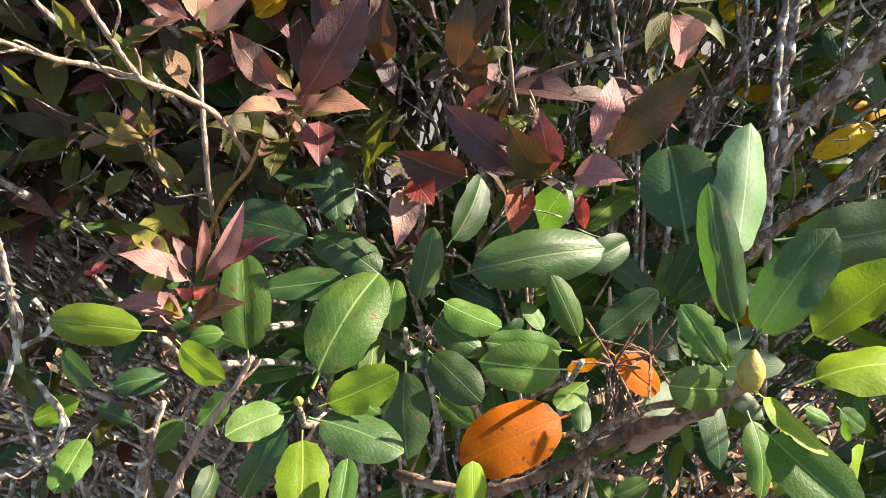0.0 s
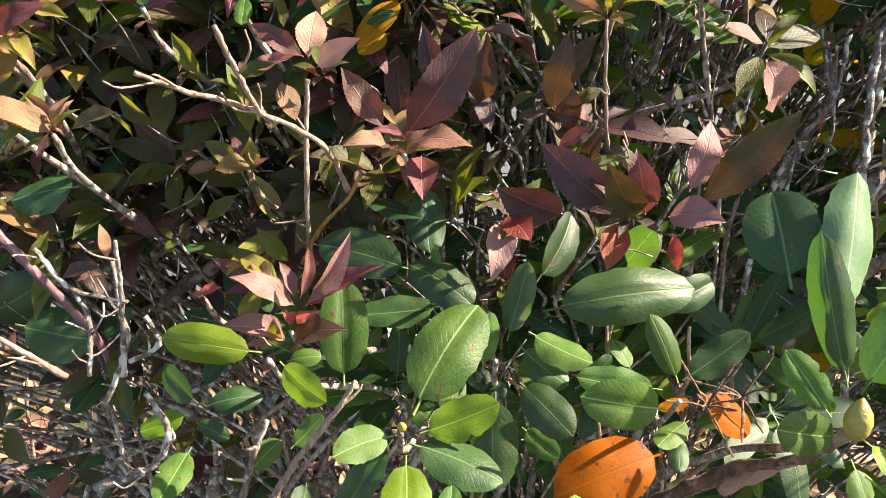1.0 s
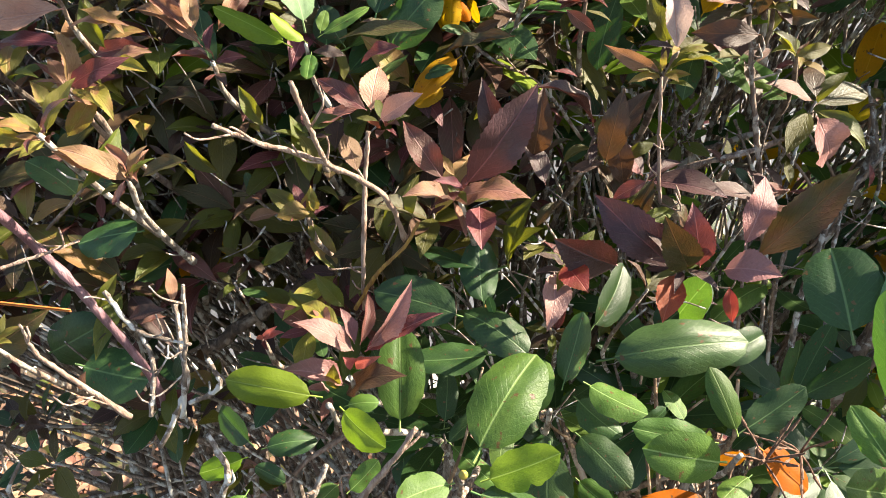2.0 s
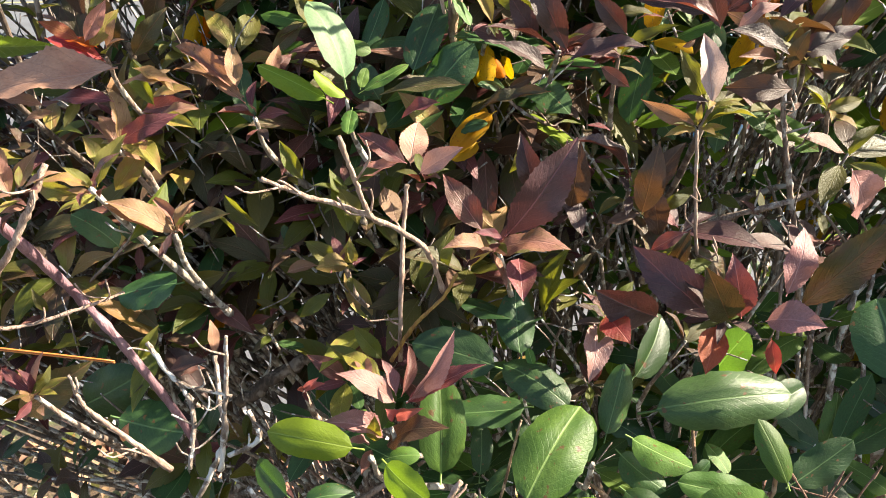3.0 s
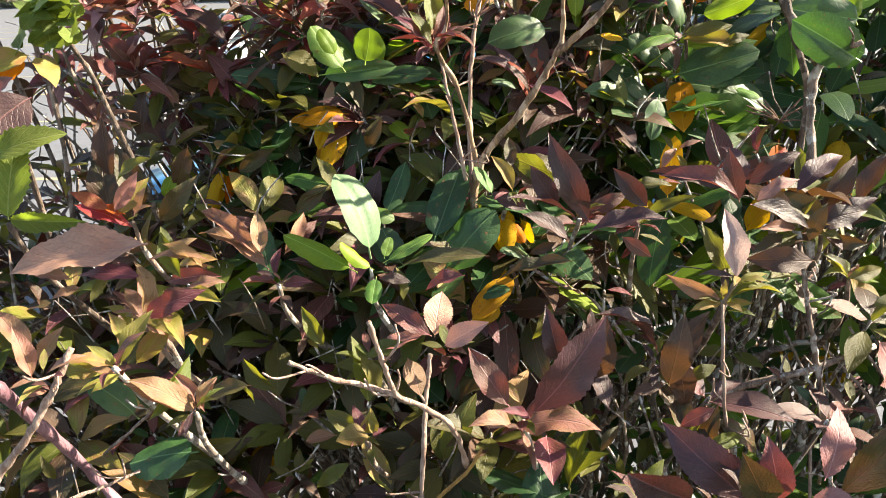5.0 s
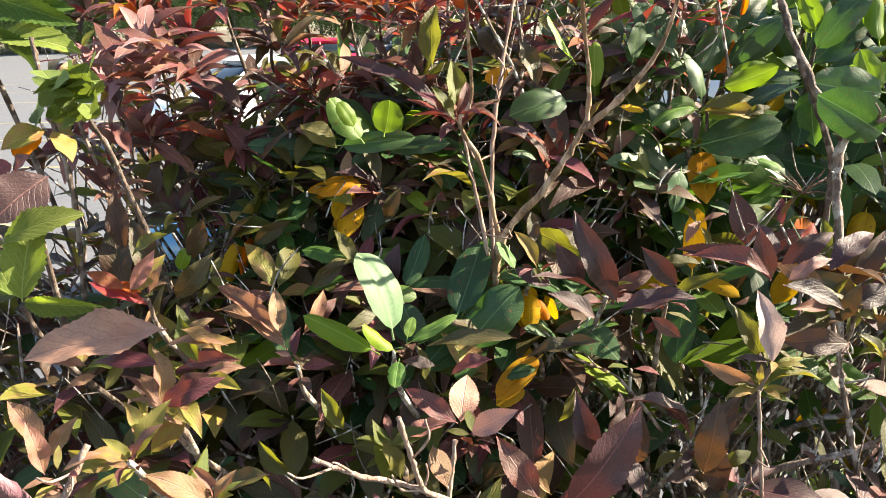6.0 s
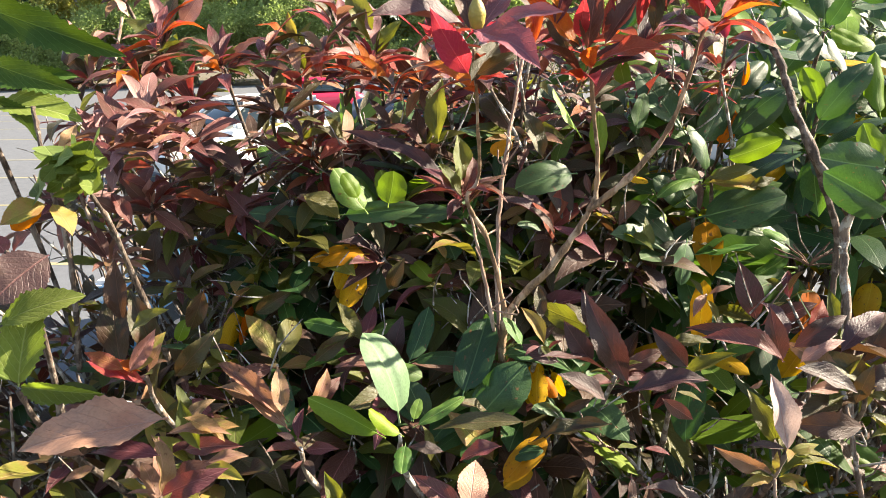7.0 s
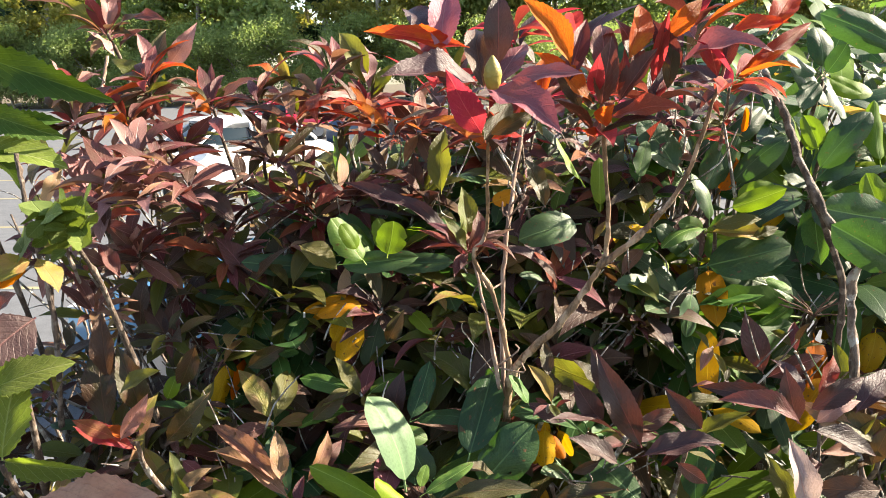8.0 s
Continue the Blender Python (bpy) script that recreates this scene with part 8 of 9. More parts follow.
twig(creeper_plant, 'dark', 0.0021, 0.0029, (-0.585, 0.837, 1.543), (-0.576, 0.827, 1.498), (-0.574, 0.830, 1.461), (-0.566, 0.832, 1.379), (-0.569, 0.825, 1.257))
twig(azalea_back, 'dark', 0.0016, 0.0020, (-0.558, 0.850, 1.457), (-0.551, 0.860, 1.407), (-0.544, 0.876, 1.339))
twig(azalea_back, 'pale', 0.0019, 0.0023, (-0.608, 1.083, 1.642), (-0.608, 1.050, 1.583), (-0.609, 1.018, 1.533), (-0.605, 0.994, 1.427))
twig(azalea_right, 'bark', 0.0020, 0.0030, (0.187, 0.734, 1.294), (0.197, 0.716, 1.232), (0.215, 0.718, 1.164), (0.246, 0.730, 1.044))
twig(azalea_right, 'pale', 0.0014, 0.0017, (0.105, 0.640, 1.262), (0.109, 0.633, 1.202), (0.121, 0.639, 1.122))
twig(azalea_right, 'bark', 0.0022, 0.0043, (0.269, 0.734, 1.181), (0.207, 0.717, 1.164), (0.130, 0.723, 1.129), (0.089, 0.739, 1.060))
twig(azalea_right, 'lichen', 0.0034, 0.0057, (0.212, 0.833, 1.102), (0.247, 0.832, 1.068), (0.252, 0.827, 1.012), (0.251, 0.785, 0.883))
twig(azalea_mid, 'bark', 0.0014, 0.0019, (-0.064, 0.734, 1.271), (-0.037, 0.736, 1.245), (0.013, 0.758, 1.209), (0.057, 0.777, 1.145))
twig(azalea_right, 'lichen', 0.0033, 0.0045, (0.384, 0.791, 1.199), (0.370, 0.739, 1.148), (0.369, 0.710, 1.095), (0.382, 0.683, 0.978), (0.402, 0.631, 0.797))
twig(azalea_right, 'lichen', 0.0023, 0.0039, (0.379, 0.841, 1.182), (0.359, 0.789, 1.131), (0.334, 0.774, 1.097), (0.317, 0.767, 1.056), (0.296, 0.730, 0.944), (0.303, 0.664, 0.761))
twig(azalea_right, 'lichen', 0.0019, 0.0021, (0.347, 0.831, 1.186), (0.352, 0.803, 1.150), (0.359, 0.789, 1.131))
twig(azalea_right, 'lichen', 0.0016, 0.0026, (0.289, 0.825, 1.131), (0.278, 0.803, 1.103), (0.261, 0.786, 1.081), (0.262, 0.756, 0.994), (0.270, 0.688, 0.793))
twig(azalea_right, 'lichen', 0.0016, 0.0019, (0.221, 0.835, 1.146), (0.240, 0.803, 1.105), (0.261, 0.786, 1.081))
twig(azalea_right, 'bark', 0.0018, 0.0028, (0.290, 0.763, 1.084), (0.267, 0.733, 1.030), (0.263, 0.717, 0.977), (0.272, 0.674, 0.808))
twig(azalea_right, 'lichen', 0.0016, 0.0026, (0.332, 0.781, 1.090), (0.325, 0.760, 1.046), (0.325, 0.748, 0.998), (0.338, 0.707, 0.847))
twig(azalea_right, 'lichen', 0.0013, 0.0020, (0.217, 0.897, 1.160), (0.194, 0.866, 1.122), (0.180, 0.835, 1.049), (0.180, 0.778, 0.910))
twig(azalea_right, 'pale', 0.0017, 0.0025, (0.166, 0.897, 1.161), (0.167, 0.843, 1.093), (0.174, 0.801, 0.989), (0.185, 0.752, 0.844))
twig(azalea_right, 'lichen', 0.0015, 0.0021, (0.474, 0.701, 1.065), (0.473, 0.694, 1.024), (0.485, 0.684, 0.945))
twig(azalea_right, 'lichen', 0.0019, 0.0025, (0.469, 0.745, 1.121), (0.428, 0.728, 1.100), (0.398, 0.725, 1.065), (0.391, 0.727, 1.003))


def bud(plant, at, axis, length, width):
    """A fat pointed winter bud with overlapping scales."""
    bm = bmesh.new()
    rings, sides = 12, 14
    prof = [math.sin(math.pi * min(1, (i / rings) * 0.86 + 0.12)) ** (0.55 if i < 5 else 0.9) for i in range(rings + 1)]
    grid = []
    for i in range(rings + 1):
        row = []
        for s in range(sides):
            a = 2 * math.pi * (s / sides + i * 0.03)
            lip = 1 + 0.06 * ((i + s // 3) % 3 == 0)
            row.append(bm.verts.new((math.cos(a) * width / 2 * prof[i] * lip, math.sin(a) * width / 2 * prof[i] * lip, length * i / rings)))
        grid.append(row)
    for i in range(rings):
        for s in range(sides):
            bm.faces.new((grid[i][s], grid[i][(s + 1) % sides], grid[i + 1][(s + 1) % sides], grid[i + 1][s]))
    bm.faces.new(grid[-1])
    bm.faces.new(list(reversed(grid[0])))
    ob = child(bm_object("bud", bm, BUD, None, "yellow-green winter bud", True), plant)
    ob.matrix_basis = Matrix.Translation(at) @ Vector(axis).to_track_quat("Z", "Y").to_matrix().to_4x4()
    return ob


BUD = plain("bud_scale", (0.34, 0.27, 0.055), (0.25, 0.20, 0.04), 220.0, 0.5, 0.5, dist=0.002)
NEEDLE = plain("dry_needle", (0.50, 0.17, 0.03), (0.42, 0.12, 0.03), 120.0, 0.5, 0.2)
DRY = plain("dry_capsule", (0.13, 0.065, 0.04), (0.22, 0.13, 0.09), 160.0, 0.9, 0.8)
bud(rhodo_right, (0.227, 0.350, 1.124), (0.10, 0.45, 1.0), 0.024, 0.0150)
bud(rhodo_right, (0.283, 0.447, 1.134), (0.3, 0.4, 0.8), 0.014, 0.009)
bud(rhodo_front, (-0.034, 0.374, 1.089), (0.1, -0.4, 0.9), 0.009, 0.006)
bud(azalea_top, (-0.118, 0.640, 1.600), (0.0, -0.2, 1.0), 0.022, 0.012)


def needle_pair():
    e = tagged(new("pine_needle"), "dry orange pine needle caught in the twigs", "pine needle")
    for k in (0.0, 0.0016):
        v, f = tube(smooth_line([(-0.433, 0.448, 1.160), (-0.386, 0.459, 1.147), (-0.340, 0.470, 1.134)], 5) + np.array((0, 0, k)), 0.0009, 0.0007, 5)
        mesh_object("needle", v, f, [NEEDLE], e)


needle_pair()


def seed_head(plant, at, rng):
    """Old flower stalks with dry split capsules."""
    for i in range(9):
        d = Vector((rng.uniform(-1, 1), rng.uniform(-0.8, 0.4), rng.uniform(-0.2, 1))).normalized()
        tip = Vector(at) + d * rng.uniform(0.018, 0.032)
        v, f = tube(smooth_line([at, Vector(at).lerp(tip, 0.5) + Vector((0, 0, 0.002)), tip], 3), 0.0009, 0.0007, 5)
        child(mesh_object("stalk", v, f, [DRY]), plant)
        bm = bmesh.new()
        bmesh.ops.create_cone(bm, cap_ends=True, segments=7, radius1=0.0014, radius2=0.0006, depth=0.011)
        cap = child(bm_object("capsule", bm, DRY), plant)
        cap.matrix_basis = Matrix.Translation(tip + d * 0.004) @ d.to_track_quat("Z", "Y").to_matrix().to_4x4()


seed_head(rhodo_front, (0.174, 0.434, 1.055), random.Random(3))
seed_head(rhodo_front, (0.205, 0.453, 1.046), random.Random(9))
seed_head(rhodo_back, (0.212, 0.908, 1.358), random.Random(6))


# ---- the mass of foliage behind the foremost leaves ----
FILL = {}


def put_leaf(plant, kind, base, tip, width, normal, single):
    """A leaf of the mass: an object of its own, or one of the joined rest."""
    if single:
        leaf(plant, kind, base, tip, width, normal, 0)
    else:
        FILL.setdefault(plant, []).append((kind, frame_of(base, tip, width, normal)))


def tuft(plant, kinds, at, axis, count, length, width, rng, single=False, droop=0.0):
    """A whorl of leaves round a shoot tip."""
    axis = Vector(axis).normalized()
    a = axis.orthogonal().normalized()
    b = axis.cross(a)
    turn = rng.uniform(0, 6.28)
    for i in range(count):
        w = turn + i * 2.4 + rng.uniform(-0.3, 0.3)
        up = rng.uniform(-0.15, 0.75) - droop
        d = (a * math.cos(w) + b * math.sin(w)) + axis * up
        d.normalize()
        size = length * rng.uniform(0.65, 1.2)
        base = Vector(at) + axis * rng.uniform(-0.012, 0.006) + d * 0.003
        n = (axis * 1.2 - d * up * 0.5 + Vector((rng.uniform(-0.3, 0.3), rng.uniform(-0.3, 0.3), 0.3)))
        put_leaf(plant, rng.choice(kinds), base, base + d * size, width * rng.uniform(0.8, 1.15) * size / length, n, single)


FRONT = ((0.0, 0.52), (0.95, 0.56), (1.05, 0.58), (1.15, 0.65), (1.25, 0.74), (1.35, 0.85), (1.45, 0.94), (1.55, 1.02), (1.62, 1.10), (1.80, 1.30))


def front_at(z):
    return float(np.interp(z, [p[0] for p in FRONT], [p[1] for p in FRONT]))


def stem_line(foot, tip, rng, wob=0.085):
    f, t = Vector(foot), Vector(tip)
    mid = [f.lerp(t, s) + Vector((rng.uniform(-wob, wob), rng.uniform(-wob, wob), 0)) + Vector(((t.x - f.x) * -0.15 * math.sin(s * 3.14), 0, 0)) for s in (0.25, 0.45, 0.62, 0.75, 0.88)]
    return smooth_line([f - Vector((0, 0, 0.02)), *mid, t], 4)


def mass(plant, kinds, number, xs, zs, depth, rng, count, length, width, singles, skin=0.0, droop=0.0, lean=(0, -0.5, 0.9)):
    """Tufts through the body of a shrub, from its face to its back, with their stems."""
    wood_v, wood_f = [], []
    foot = plant.location
    for i in range(number):
        z = rng.uniform(*zs)
        y = front_at(z) + skin + depth * rng.random() ** 1.3
        x = rng.uniform(*xs)
        at = Vector((x, y, z))
        axis = Vector((lean[0] + rng.uniform(-0.6, 0.6), lean[1] + rng.uniform(-0.5, 0.5), lean[2]))
        tuft(plant, kinds, at, axis, rng.randint(*count), length, width, rng, i < singles, droop)
        low = at - axis.normalized() * rng.uniform(0.08, 0.16) + Vector(((foot.x - x) * 0.1, 0.03, -0.03))
        low2 = low + Vector(((foot.x - x) * 0.25, (foot.y + 0.15 - y) * 0.3, -0.22))
        v, f = tube(smooth_line([at, low, low2], 3), 0.0014, 0.0034, 4)
        wood_f += [tuple(k + len(wood_v) for k in g) for g in f]
        wood_v += v
        for _ in range(2):
            p = at + Vector((rng.uniform(-0.05, 0.05), rng.uniform(-0.03, 0.03), rng.uniform(-0.08, 0.0)))
            q = p + Vector((rng.uniform(-0.05, 0.05), rng.uniform(-0.04, 0.02), rng.uniform(-0.02, 0.07)))
            v, f = tube(smooth_line([p, p.lerp(q, 0.5) + Vector((rng.uniform(-0.008, 0.008), 0, rng.uniform(-0.008, 0.008))), q], 2), 0.0011, 0.0006, 4)
            wood_f += [tuple(k + len(wood_v) for k in g) for g in f]
            wood_v += v
    child(tagged(mesh_object("brushwood", wood_v, wood_f, [BARK["lichen"]]), kind="stuff"), plant)


def stems(plant, number, xs, ys, tops, bark, rng, r=(0.0025, 0.008)):
    foot = plant.location
    for i in range(number):
        tip = (rng.uniform(*xs), rng.uniform(*ys), rng.uniform(*tops))
        f = (foot.x + (tip[0] - foot.x) * rng.uniform(0.2, 1.0) + rng.uniform(-0.18, 0.18), foot.y + rng.uniform(-0.2, 0.2), 0)
        v, fc = tube(stem_line(f, tip, rng), rng.uniform(*r), 0.0016, 6, 0.14, rng)
        child(mesh_object("stem", v, fc, [BARK[rng.choice(bark)]]), plant)
        # a side shoot
        if rng.random() < 0.8:
            ln = stem_line(f, tip, rng)
            p = Vector(ln[rng.randint(8, 19)])
            q = p + Vector((rng.uniform(-0.14, 0.14), rng.uniform(-0.1, 0.1), rng.uniform(0.1, 0.28)))
            v, fc = tube(smooth_line([p, p.lerp(q, 0.5) + Vector((rng.uniform(-0.02, 0.02), 0, -0.015)), q], 4), 0.0028, 0.0012, 5, 0.12, rng)
            child(mesh_object("stem", v, fc, [BARK[rng.choice(bark)]]), plant)


rng = random.Random(21)
AUTUMN = ["Mo"] * 9 + ["Md"] * 8 + ["Mr"] * 4 + ["Mp"] * 2 + ["Mg"] * 2 + ["Rd"] * 2
REDTOP = ["Mr"] * 6 + ["Mx"] * 3 + ["Mp"] * 3 + ["Md", "Md", "Mo", "Mt", "Mt"]
PINK = ["Mt"] * 4 + ["Mr"] * 2 + ["Mo"] * 5 + ["Md"] * 3 + ["Mg"] * 6 + ["Mb"]
GREEN = ["Rd"] * 9 + ["Rm"] * 2 + ["Ry"] * 2 + ["Md"] * 5 + ["Mo"] * 4 + ["Mr"] * 2
GREENOR = ["Rd"] * 10 + ["Rm"] * 4 + ["Ry"] * 4 + ["Yl"]
# unseen shrubs added past both ends of the view; the right one blocks sun
rhodo_end = shrub("rhododendron", 1.15, 1.05, "tall rhododendron added out of view at the right, shading the hedge")
azalea_end = shrub("deciduous_shrub", -1.25, 1.10, "olive and brown autumn shrub where the hedge runs on")
# small young leaves at the heart of the foremost tufts
HEART = {azalea_back: ["Mr", "Mr", "Mx", "Mt", "Mt", "Mo"], azalea_top: ["Mr", "Mx", "Mr", "Mp", "Mt"], azalea_mid: ["Mr", "Mo", "Mp", "Mo"], azalea_left: ["Mt", "Mg", "Mt", "Mr"],
         azalea_right: ["Mo", "Mp", "Mg"]}
for plant, at in SPRIGS:
    if plant in HEART:
        big = plant in (azalea_back, azalea_top)
        tuft(plant, HEART[plant], at, (rng.uniform(-0.3, 0.3), -0.3, 1), 12 if big else 6, 0.046 if big else 0.026, 0.013 if big else 0.009, rng, True)
RED_WHORLS = ((-0.53, 0.96, 1.57), (-0.52, 1.00, 1.61), (-0.44, 0.98, 1.58), (-0.34, 0.96, 1.56), (-0.32, 1.00, 1.59), (-0.26, 0.96, 1.57), (-0.23, 0.92, 1.55), (-0.31, 1.03, 1.63), (-0.40, 1.02, 1.59), (-0.60, 0.98, 1.60), (-0.36, 0.95, 1.52))
for n, at in enumerate(RED_WHORLS):
    kinds = ["Mx", "Mr", "Mr", "Mf", "Md", "Mt"] if n < 10 else ["Mr", "Md", "Mp", "Mt", "Mo"]
    tuft(azalea_back, kinds, at, (rng.uniform(-0.4, 0.4), -0.3, 1), 11, 0.058, 0.0145, rng, True)
TOP_WHORLS = ((-0.12, 0.70, 1.56), (-0.04, 0.72, 1.57), (0.06, 0.72, 1.60), (-0.08, 0.76, 1.59), (0.01, 0.77, 1.59), (-0.17, 0.80, 1.60), (-0.10, 0.80, 1.64), (-0.05, 0.76, 1.63), (0.04, 0.76, 1.64))
for at in TOP_WHORLS:
    tuft(azalea_top, ["Mx", "Mx", "Mr", "Mc", "Mf", "Mp"], at, (rng.uniform(-0.3, 0.3), -0.2, 1), 9, 0.052, 0.0145, rng, True)
PINK_WHORLS = ((-0.496, 0.860, 1.508), (-0.462, 0.850, 1.497), (-0.456, 0.870, 1.520), (-0.513, 0.860, 1.488), (-0.431, 0.870, 1.503), (-0.487, 0.880, 1.532))
for at in PINK_WHORLS:
    tuft(azalea_back, ["Mv", "Mt", "Mr", "Mv", "Mr"], at, (rng.uniform(-0.1, 0.5), -0.4, 1), 9, 0.058, 0.017, rng, True)
mass(azalea_mid, AUTUMN, 175, (-0.50, 0.02), (1.02, 1.36), 0.34, rng, (5, 8), 0.062, 0.025, 22, 0.03)
mass(azalea_left, PINK + AUTUMN + AUTUMN, 95, (-0.85, -0.36), (1.02, 1.27), 0.30, rng, (5, 8), 0.060, 0.023, 30)
mass(azalea_low, ["Md", "Mo", "Rd", "Mr", "Mt"], 16, (-1.0, -0.30), (0.62, 1.0), 0.25, rng, (5, 8), 0.05, 0.02, 0, 0.06)
mass(azalea_low, AUTUMN + ["Rd"] * 6, 50, (-0.80, -0.12), (0.84, 1.08), 0.35, rng, (4, 7), 0.045, 0.019, 25)
mass(azalea_back, PINK + AUTUMN + AUTUMN, 46, (-0.50, -0.20), (1.30, 1.48), 0.28, rng, (6, 9), 0.052, 0.018, 12)
mass(azalea_back, REDTOP, 30, (-0.30, 0.10), (1.46, 1.56), 0.34, rng, (8, 11), 0.050, 0.0145, 12)
mass(azalea_back, REDTOP, 10, (-0.50, -0.30), (1.42, 1.48), 0.25, rng, (8, 11), 0.050, 0.0145, 0)
mass(azalea_back, PINK + AUTUMN, 14, (-1.10, -0.52), (1.12, 1.28), 0.30, rng, (6, 9), 0.052, 0.018, 0)
mass(azalea_back, ["Md", "Md", "Mv", "Mr", "Mr", "Mo"], 14, (-0.72, -0.55), (1.36, 1.52), 0.20, rng, (7, 10), 0.052, 0.017, 12)
mass(azalea_top, REDTOP + AUTUMN, 64, (-0.26, 0.16), (1.36, 1.60), 0.28, rng, (6, 9), 0.056, 0.018, 20)
mass(azalea_top, ["Mr", "Mr", "Md", "Mx", "Mp", "Mo", "Mc", "Mv"], 15, (-0.18, 0.12), (1.53, 1.635), 0.24, rng, (6, 9), 0.048, 0.016, 14, -0.16)
mass(azalea_right, AUTUMN + ["Mp", "Mp"], 40, (0.04, 0.85), (1.12, 1.40), 0.35, rng, (4, 7), 0.060, 0.023, 30)
mass(rhodo_mid, GREEN, 150, (-0.40, 0.06), (1.18, 1.50), 0.32, rng, (5, 8), 0.080, 0.029, 25, 0.03, 0.3)
mass(rhodo_mid, ["Mo", "Mo", "Mg", "Rm", "Rd", "Mr"], 24, (-0.36, -0.08), (1.28, 1.42), 0.10, rng, (4, 6), 0.058, 0.022, 18, -0.01, 0.2)
mass(rhodo_back, GREENOR, 140, (-0.02, 0.75), (1.24, 1.60), 0.36, rng, (6, 9), 0.082, 0.028, 28, 0.05, 0.3)
mass(rhodo_back, ["Rd", "Rd", "Rd", "Rm", "Ry"], 50, (0.22, 0.85), (1.40, 1.74), 0.40, rng, (6, 9), 0.075, 0.026, 0, 0.04, 0.3)
mass(rhodo_front, ["Rd", "Rd", "Rd", "Rm"], 20, (-0.25, 0.32), (0.82, 1.0), 0.25, rng, (5, 7), 0.085, 0.030, 26, 0.02, 0.3)
mass(rhodo_right, GREENOR + ["Yl", "Yl"], 60, (0.34, 0.95), (0.78, 1.16), 0.55, rng, (5, 8), 0.085, 0.030, 30, 0.22, 0.3)
mass(rhodo_right, ["Rd", "Rm", "Ry", "Mo"], 55, (-0.08, 0.5), (0.86, 1.16), 0.35, rng, (4, 7), 0.05, 0.02, 0, 0.16, 0.3)
# unseen leaves added right of the view, to shade ground and lower foliage
mass(azalea_right, AUTUMN, 60, (0.62, 1.5), (0.6, 1.12), 0.45, rng, (5, 8), 0.055, 0.021, 0)
mass(rhodo_right, GREENOR, 80, (0.62, 1.5), (0.5, 1.10), 0.5, rng, (6, 9), 0.085, 0.030, 0, 0.05, 0.3)
mass(azalea_left, PINK + ["Md", "Md", "Mr"], 18, (-0.80, -0.42), (1.18, 1.37), 0.24, rng, (6, 9), 0.05, 0.018, 0, 0.02)
mass(rhodo_right, ["Rd", "Rd", "Rm", "Rm", "Ry"], 90, (-0.05, 1.05), (0.30, 0.86), 0.55, rng, (5, 8), 0.085, 0.030, 0, 0.16, 0.3)
mass(azalea_low, ["Md", "Mo", "Rd", "Rd"], 14, (-0.85, -0.15), (0.25, 0.75), 0.45, rng, (5, 8), 0.06, 0.022, 0, 0.16, 0.2)
stems(azalea_right, 26, (0.05, 0.62), (0.74, 1.0), (1.02, 1.36), ["lichen", "pale", "grey"], rng, (0.002, 0.005))
# small leaves and shoots between the larger
mass(azalea_mid, AUTUMN + ["Mr"], 95, (-0.50, 0.05), (1.02, 1.38), 0.28, rng, (4, 7), 0.027, 0.0095, 0)
mass(azalea_left, PINK + AUTUMN, 75, (-0.90, -0.36), (1.02, 1.34), 0.22, rng, (4, 7), 0.027, 0.0095, 0)
mass(azalea_back, REDTOP + PINK, 46, (-0.62, 0.10), (1.34, 1.49), 0.25, rng, (4, 7), 0.030, 0.0095, 0)
mass(azalea_right, AUTUMN, 55, (0.02, 0.7), (1.05, 1.40), 0.3, rng, (3, 6), 0.028, 0.0095, 0)
stems(azalea_mid, 12, (-0.45, 0.10), (0.9, 1.15), (1.05, 1.3), ["grey", "lichen", "bark"], rng)
stems(azalea_low, 16, (-0.60, -0.1), (0.58, 0.9), (0.85, 1.1), ["lichen", "grey", "pale"], rng)
stems(azalea_left, 8, (-0.85, -0.35), (0.7, 1.05), (1.1, 1.4), ["lichen", "grey", "bark"], rng)
mass(rhodo_right, GREEN, 70, (0.05, 1.0), (0.45, 1.22), 0.5, rng, (5, 8), 0.085, 0.030, 0, 0.6, 0.3)
mass(azalea_low, AUTUMN, 10, (-0.95, -0.2), (0.4, 1.0), 0.5, rng, (5, 8), 0.05, 0.02, 0, 0.45, 0.2)
stems(azalea_right, 34, (0.0, 0.85), (0.80, 1.45), (1.1, 1.45), ["grey", "lichen", "pale", "lichen"], rng)
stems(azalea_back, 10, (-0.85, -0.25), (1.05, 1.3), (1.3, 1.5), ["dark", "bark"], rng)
stems(azalea_top, 8, (-0.25, 0.15), (0.95, 1.2), (1.4, 1.58), ["peel", "grey"], rng)
stems(rhodo_front, 14, (-0.2, 0.3), (0.5, 0.8), (0.8, 1.0), ["peel", "bark"], rng, (0.005, 0.011))
stems(rhodo_back, 14, (0.0, 0.7), (1.05, 1.4), (1.3, 1.55), ["bark", "peel"], rng, (0.004, 0.009))

mass(rhodo_end, GREEN + ["Mo", "Md"], 105, (0.62, 1.75), (1.10, 1.66), 0.60, rng, (6, 9), 0.085, 0.030, 0, 0.0, 0.2)
mass(rhodo_end, GREEN, 120, (1.05, 1.9), (0.4, 1.15), 0.60, rng, (6, 9), 0.085, 0.030, 0, 0.0, 0.2)
mass(azalea_end, AUTUMN, 120, (-1.85, -0.95), (0.3, 0.92), 0.60, rng, (6, 9), 0.055, 0.020, 0)
stems(rhodo_end, 16, (0.7, 1.6), (0.95, 1.4), (1.2, 1.6), ["bark", "peel"], rng, (0.004, 0.009))
stems(azalea_end, 12, (-1.8, -0.9), (0.9, 1.3), (0.7, 1.0), ["grey", "bark"], rng)

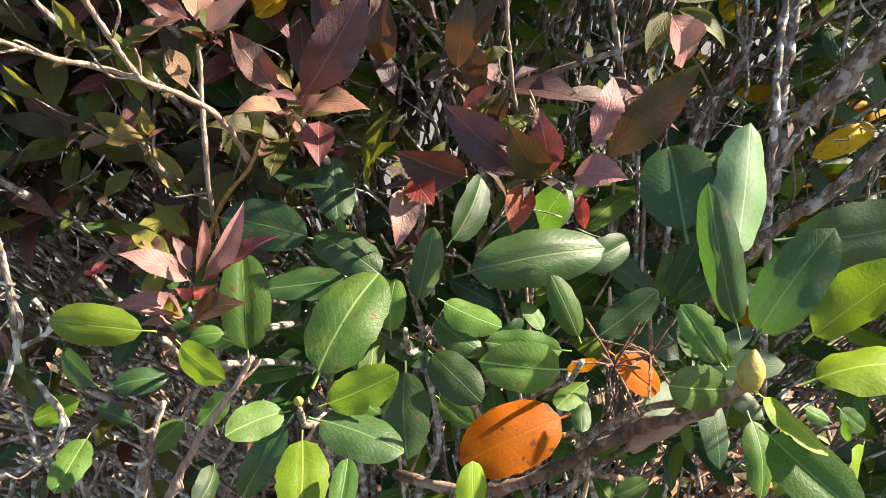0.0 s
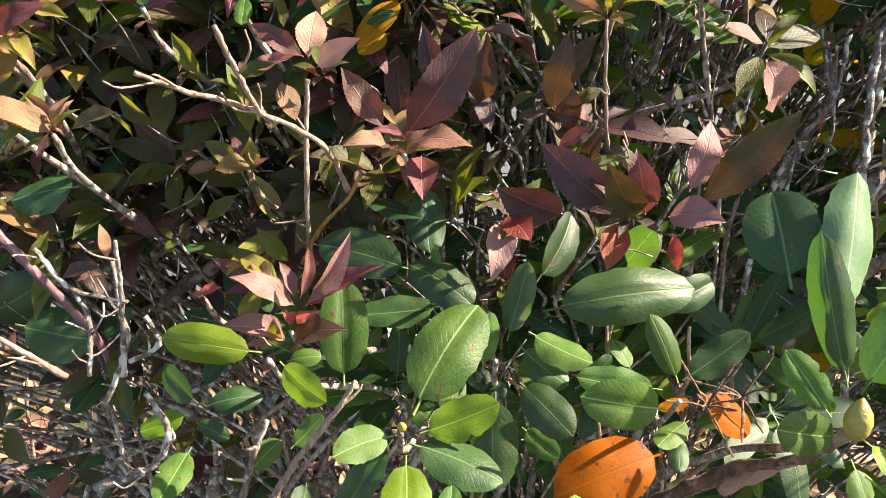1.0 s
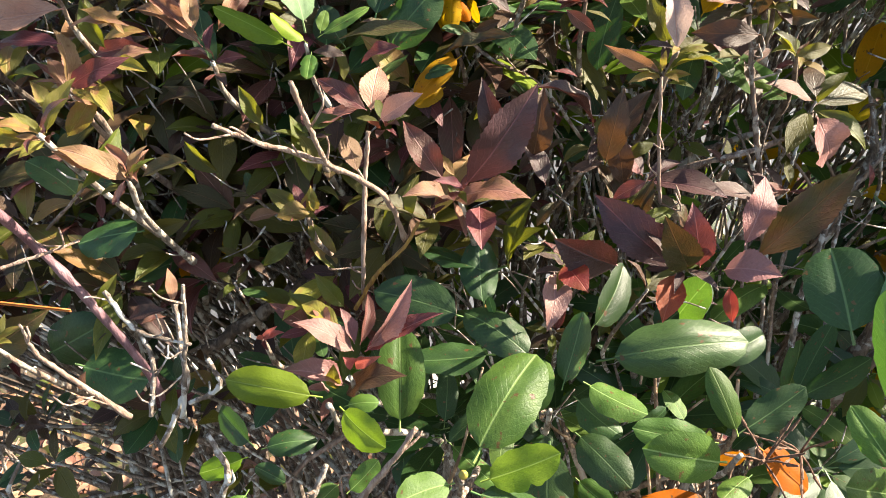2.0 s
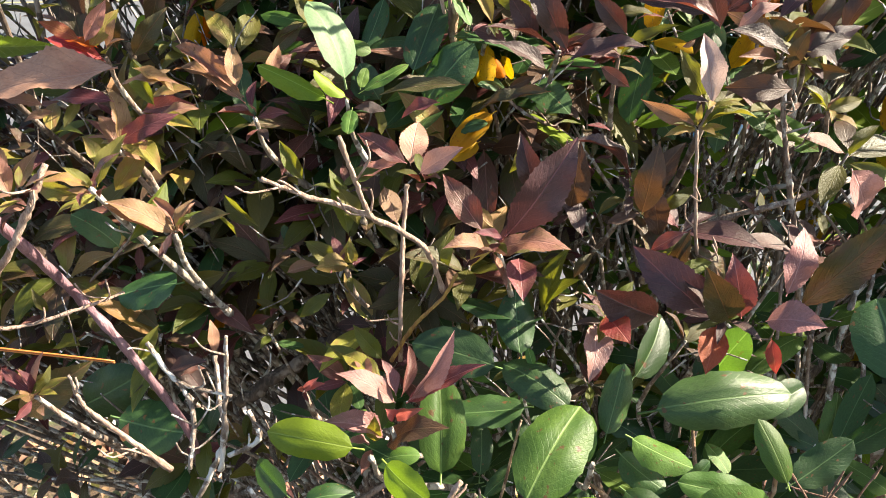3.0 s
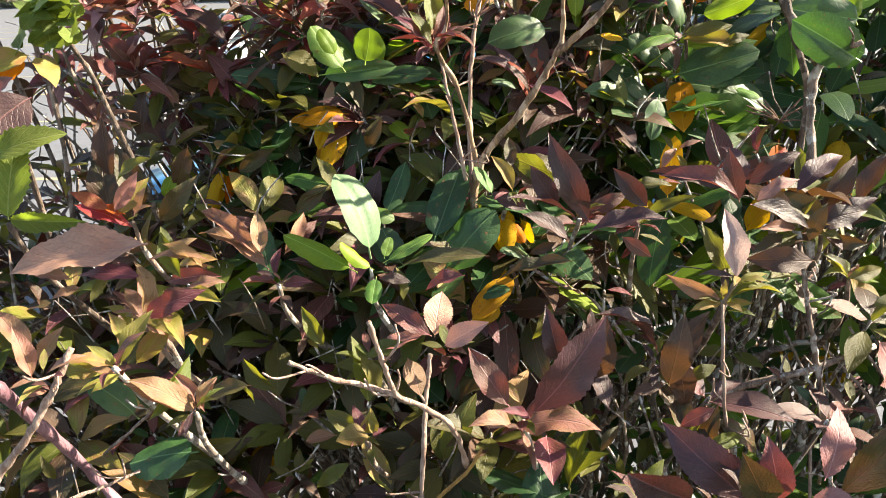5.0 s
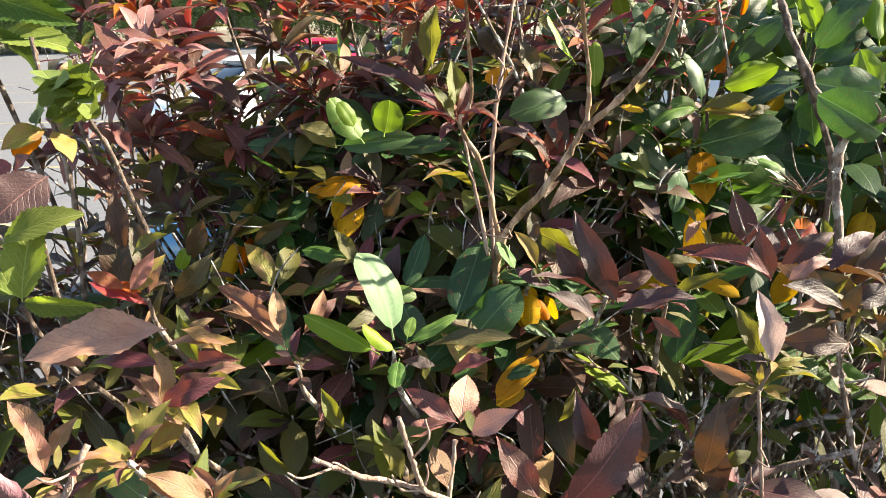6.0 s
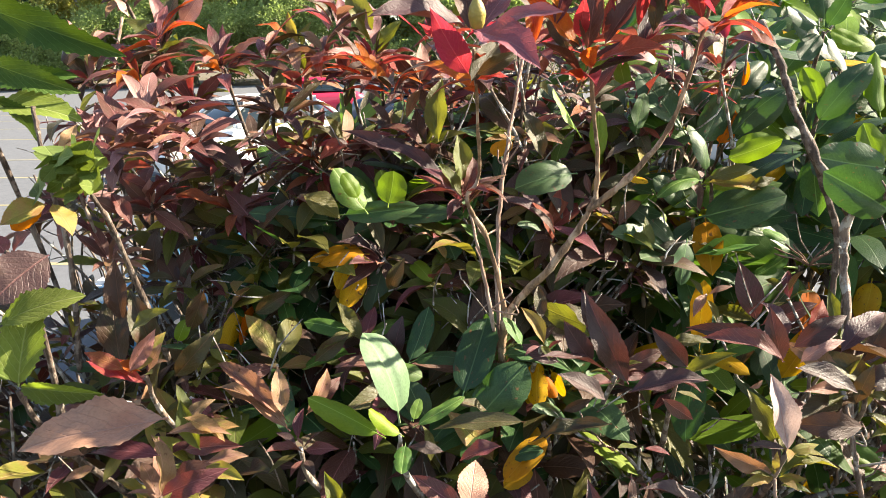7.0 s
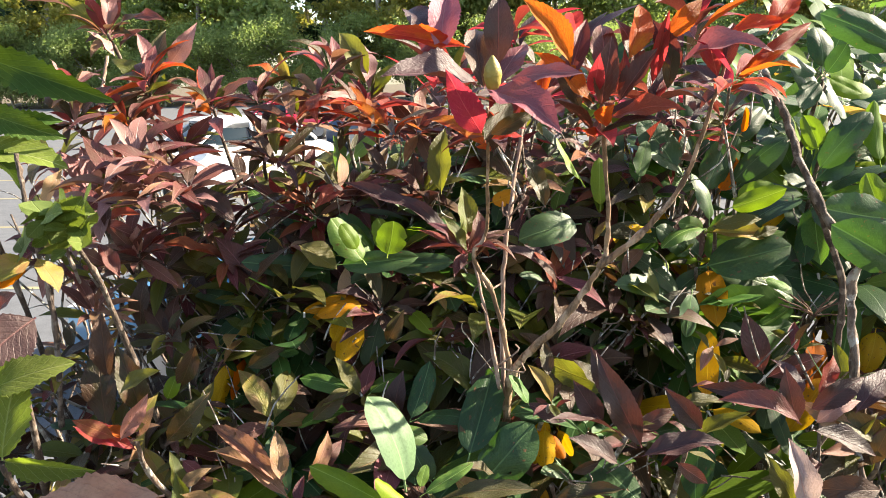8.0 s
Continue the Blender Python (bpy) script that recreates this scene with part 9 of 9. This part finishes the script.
# the joined rest of each shrub's leaves
for plant, items in FILL.items():
    kinds = sorted({k for k, _ in items})
    V, Fc, U, I = [], [], [], []
    at = 0
    for n, (kind, m) in enumerate(items):
        bv, bf, bu = blade_of(kind, n % VARIANTS, 0)
        mm = np.array(m)
        V.append(np.array(bv) @ mm[:3, :3].T + mm[:3, 3])
        Fc += [tuple(k + at for k in g) for g in bf]
        U.append(bu)
        I += [kinds.index(kind)] * len(bf)
        at += len(bv)
    child(tagged(mesh_object("foliage", np.concatenate(V), Fc, [LEAF[k] for k in kinds], None, np.concatenate(U), I), kind="stuff"), plant)

# ---- litter on the ground ----
rng = random.Random(4)
V, Fc, U, I = [], [], [], []
kinds = ["Mb", "Md", "Mo", "Mr", "Mt"]
at = 0
for n in range(5200):
    x, y = rng.gauss(0.05, 1.15), min(rng.gauss(0.95, 0.45), 1.5)
    w, s = rng.uniform(0, 6.28), rng.uniform(0.035, 0.08)
    tip = (x + math.cos(w) * s, y + math.sin(w) * s, rng.uniform(0.012, 0.03))
    k = rng.randrange(len(kinds)) if rng.random() < 0.5 else 0
    bv, bf, bu = blade_of(kinds[k], n % VARIANTS, 0)
    mm = np.array(frame_of((x, y, rng.uniform(0.012, 0.02)), tip, s * 0.4, (rng.uniform(-0.4, 0.4), rng.uniform(-0.4, 0.4), 1)))
    V.append(np.array(bv) @ mm[:3, :3].T + mm[:3, 3])
    Fc += [tuple(q + at for q in g) for g in bf]
    U.append(bu)
    I += [k] * len(bf)
    at += len(bv)
tagged(mesh_object("leaf_litter", np.concatenate(V), Fc, [LEAF[k] for k in kinds], None, np.concatenate(U), I), "dry brown leaves lying on the mulch", "leaf litter", kind="stuff")
V, Fc = [], []
for n in range(220):
    x, y, w, s = rng.gauss(0.05, 0.8), min(rng.gauss(1.0, 0.4), 1.45), rng.uniform(0, 6.28), rng.uniform(0.08, 0.35)
    p = [(x + math.cos(w) * s * q + rng.uniform(-0.01, 0.01), y + math.sin(w) * s * q, 0.012 + rng.uniform(0, 0.02)) for q in (0, 0.5, 1)]
    v, f = tube(smooth_line(p, 3), 0.004, 0.002, 5)
    Fc += [tuple(k + len(V) for k in g) for g in f]
    V += v
tagged(mesh_object("fallen_twigs", V, Fc, [BARK["pale"]]), "pale fallen twigs scattered on the mulch", "twigs", kind="stuff")
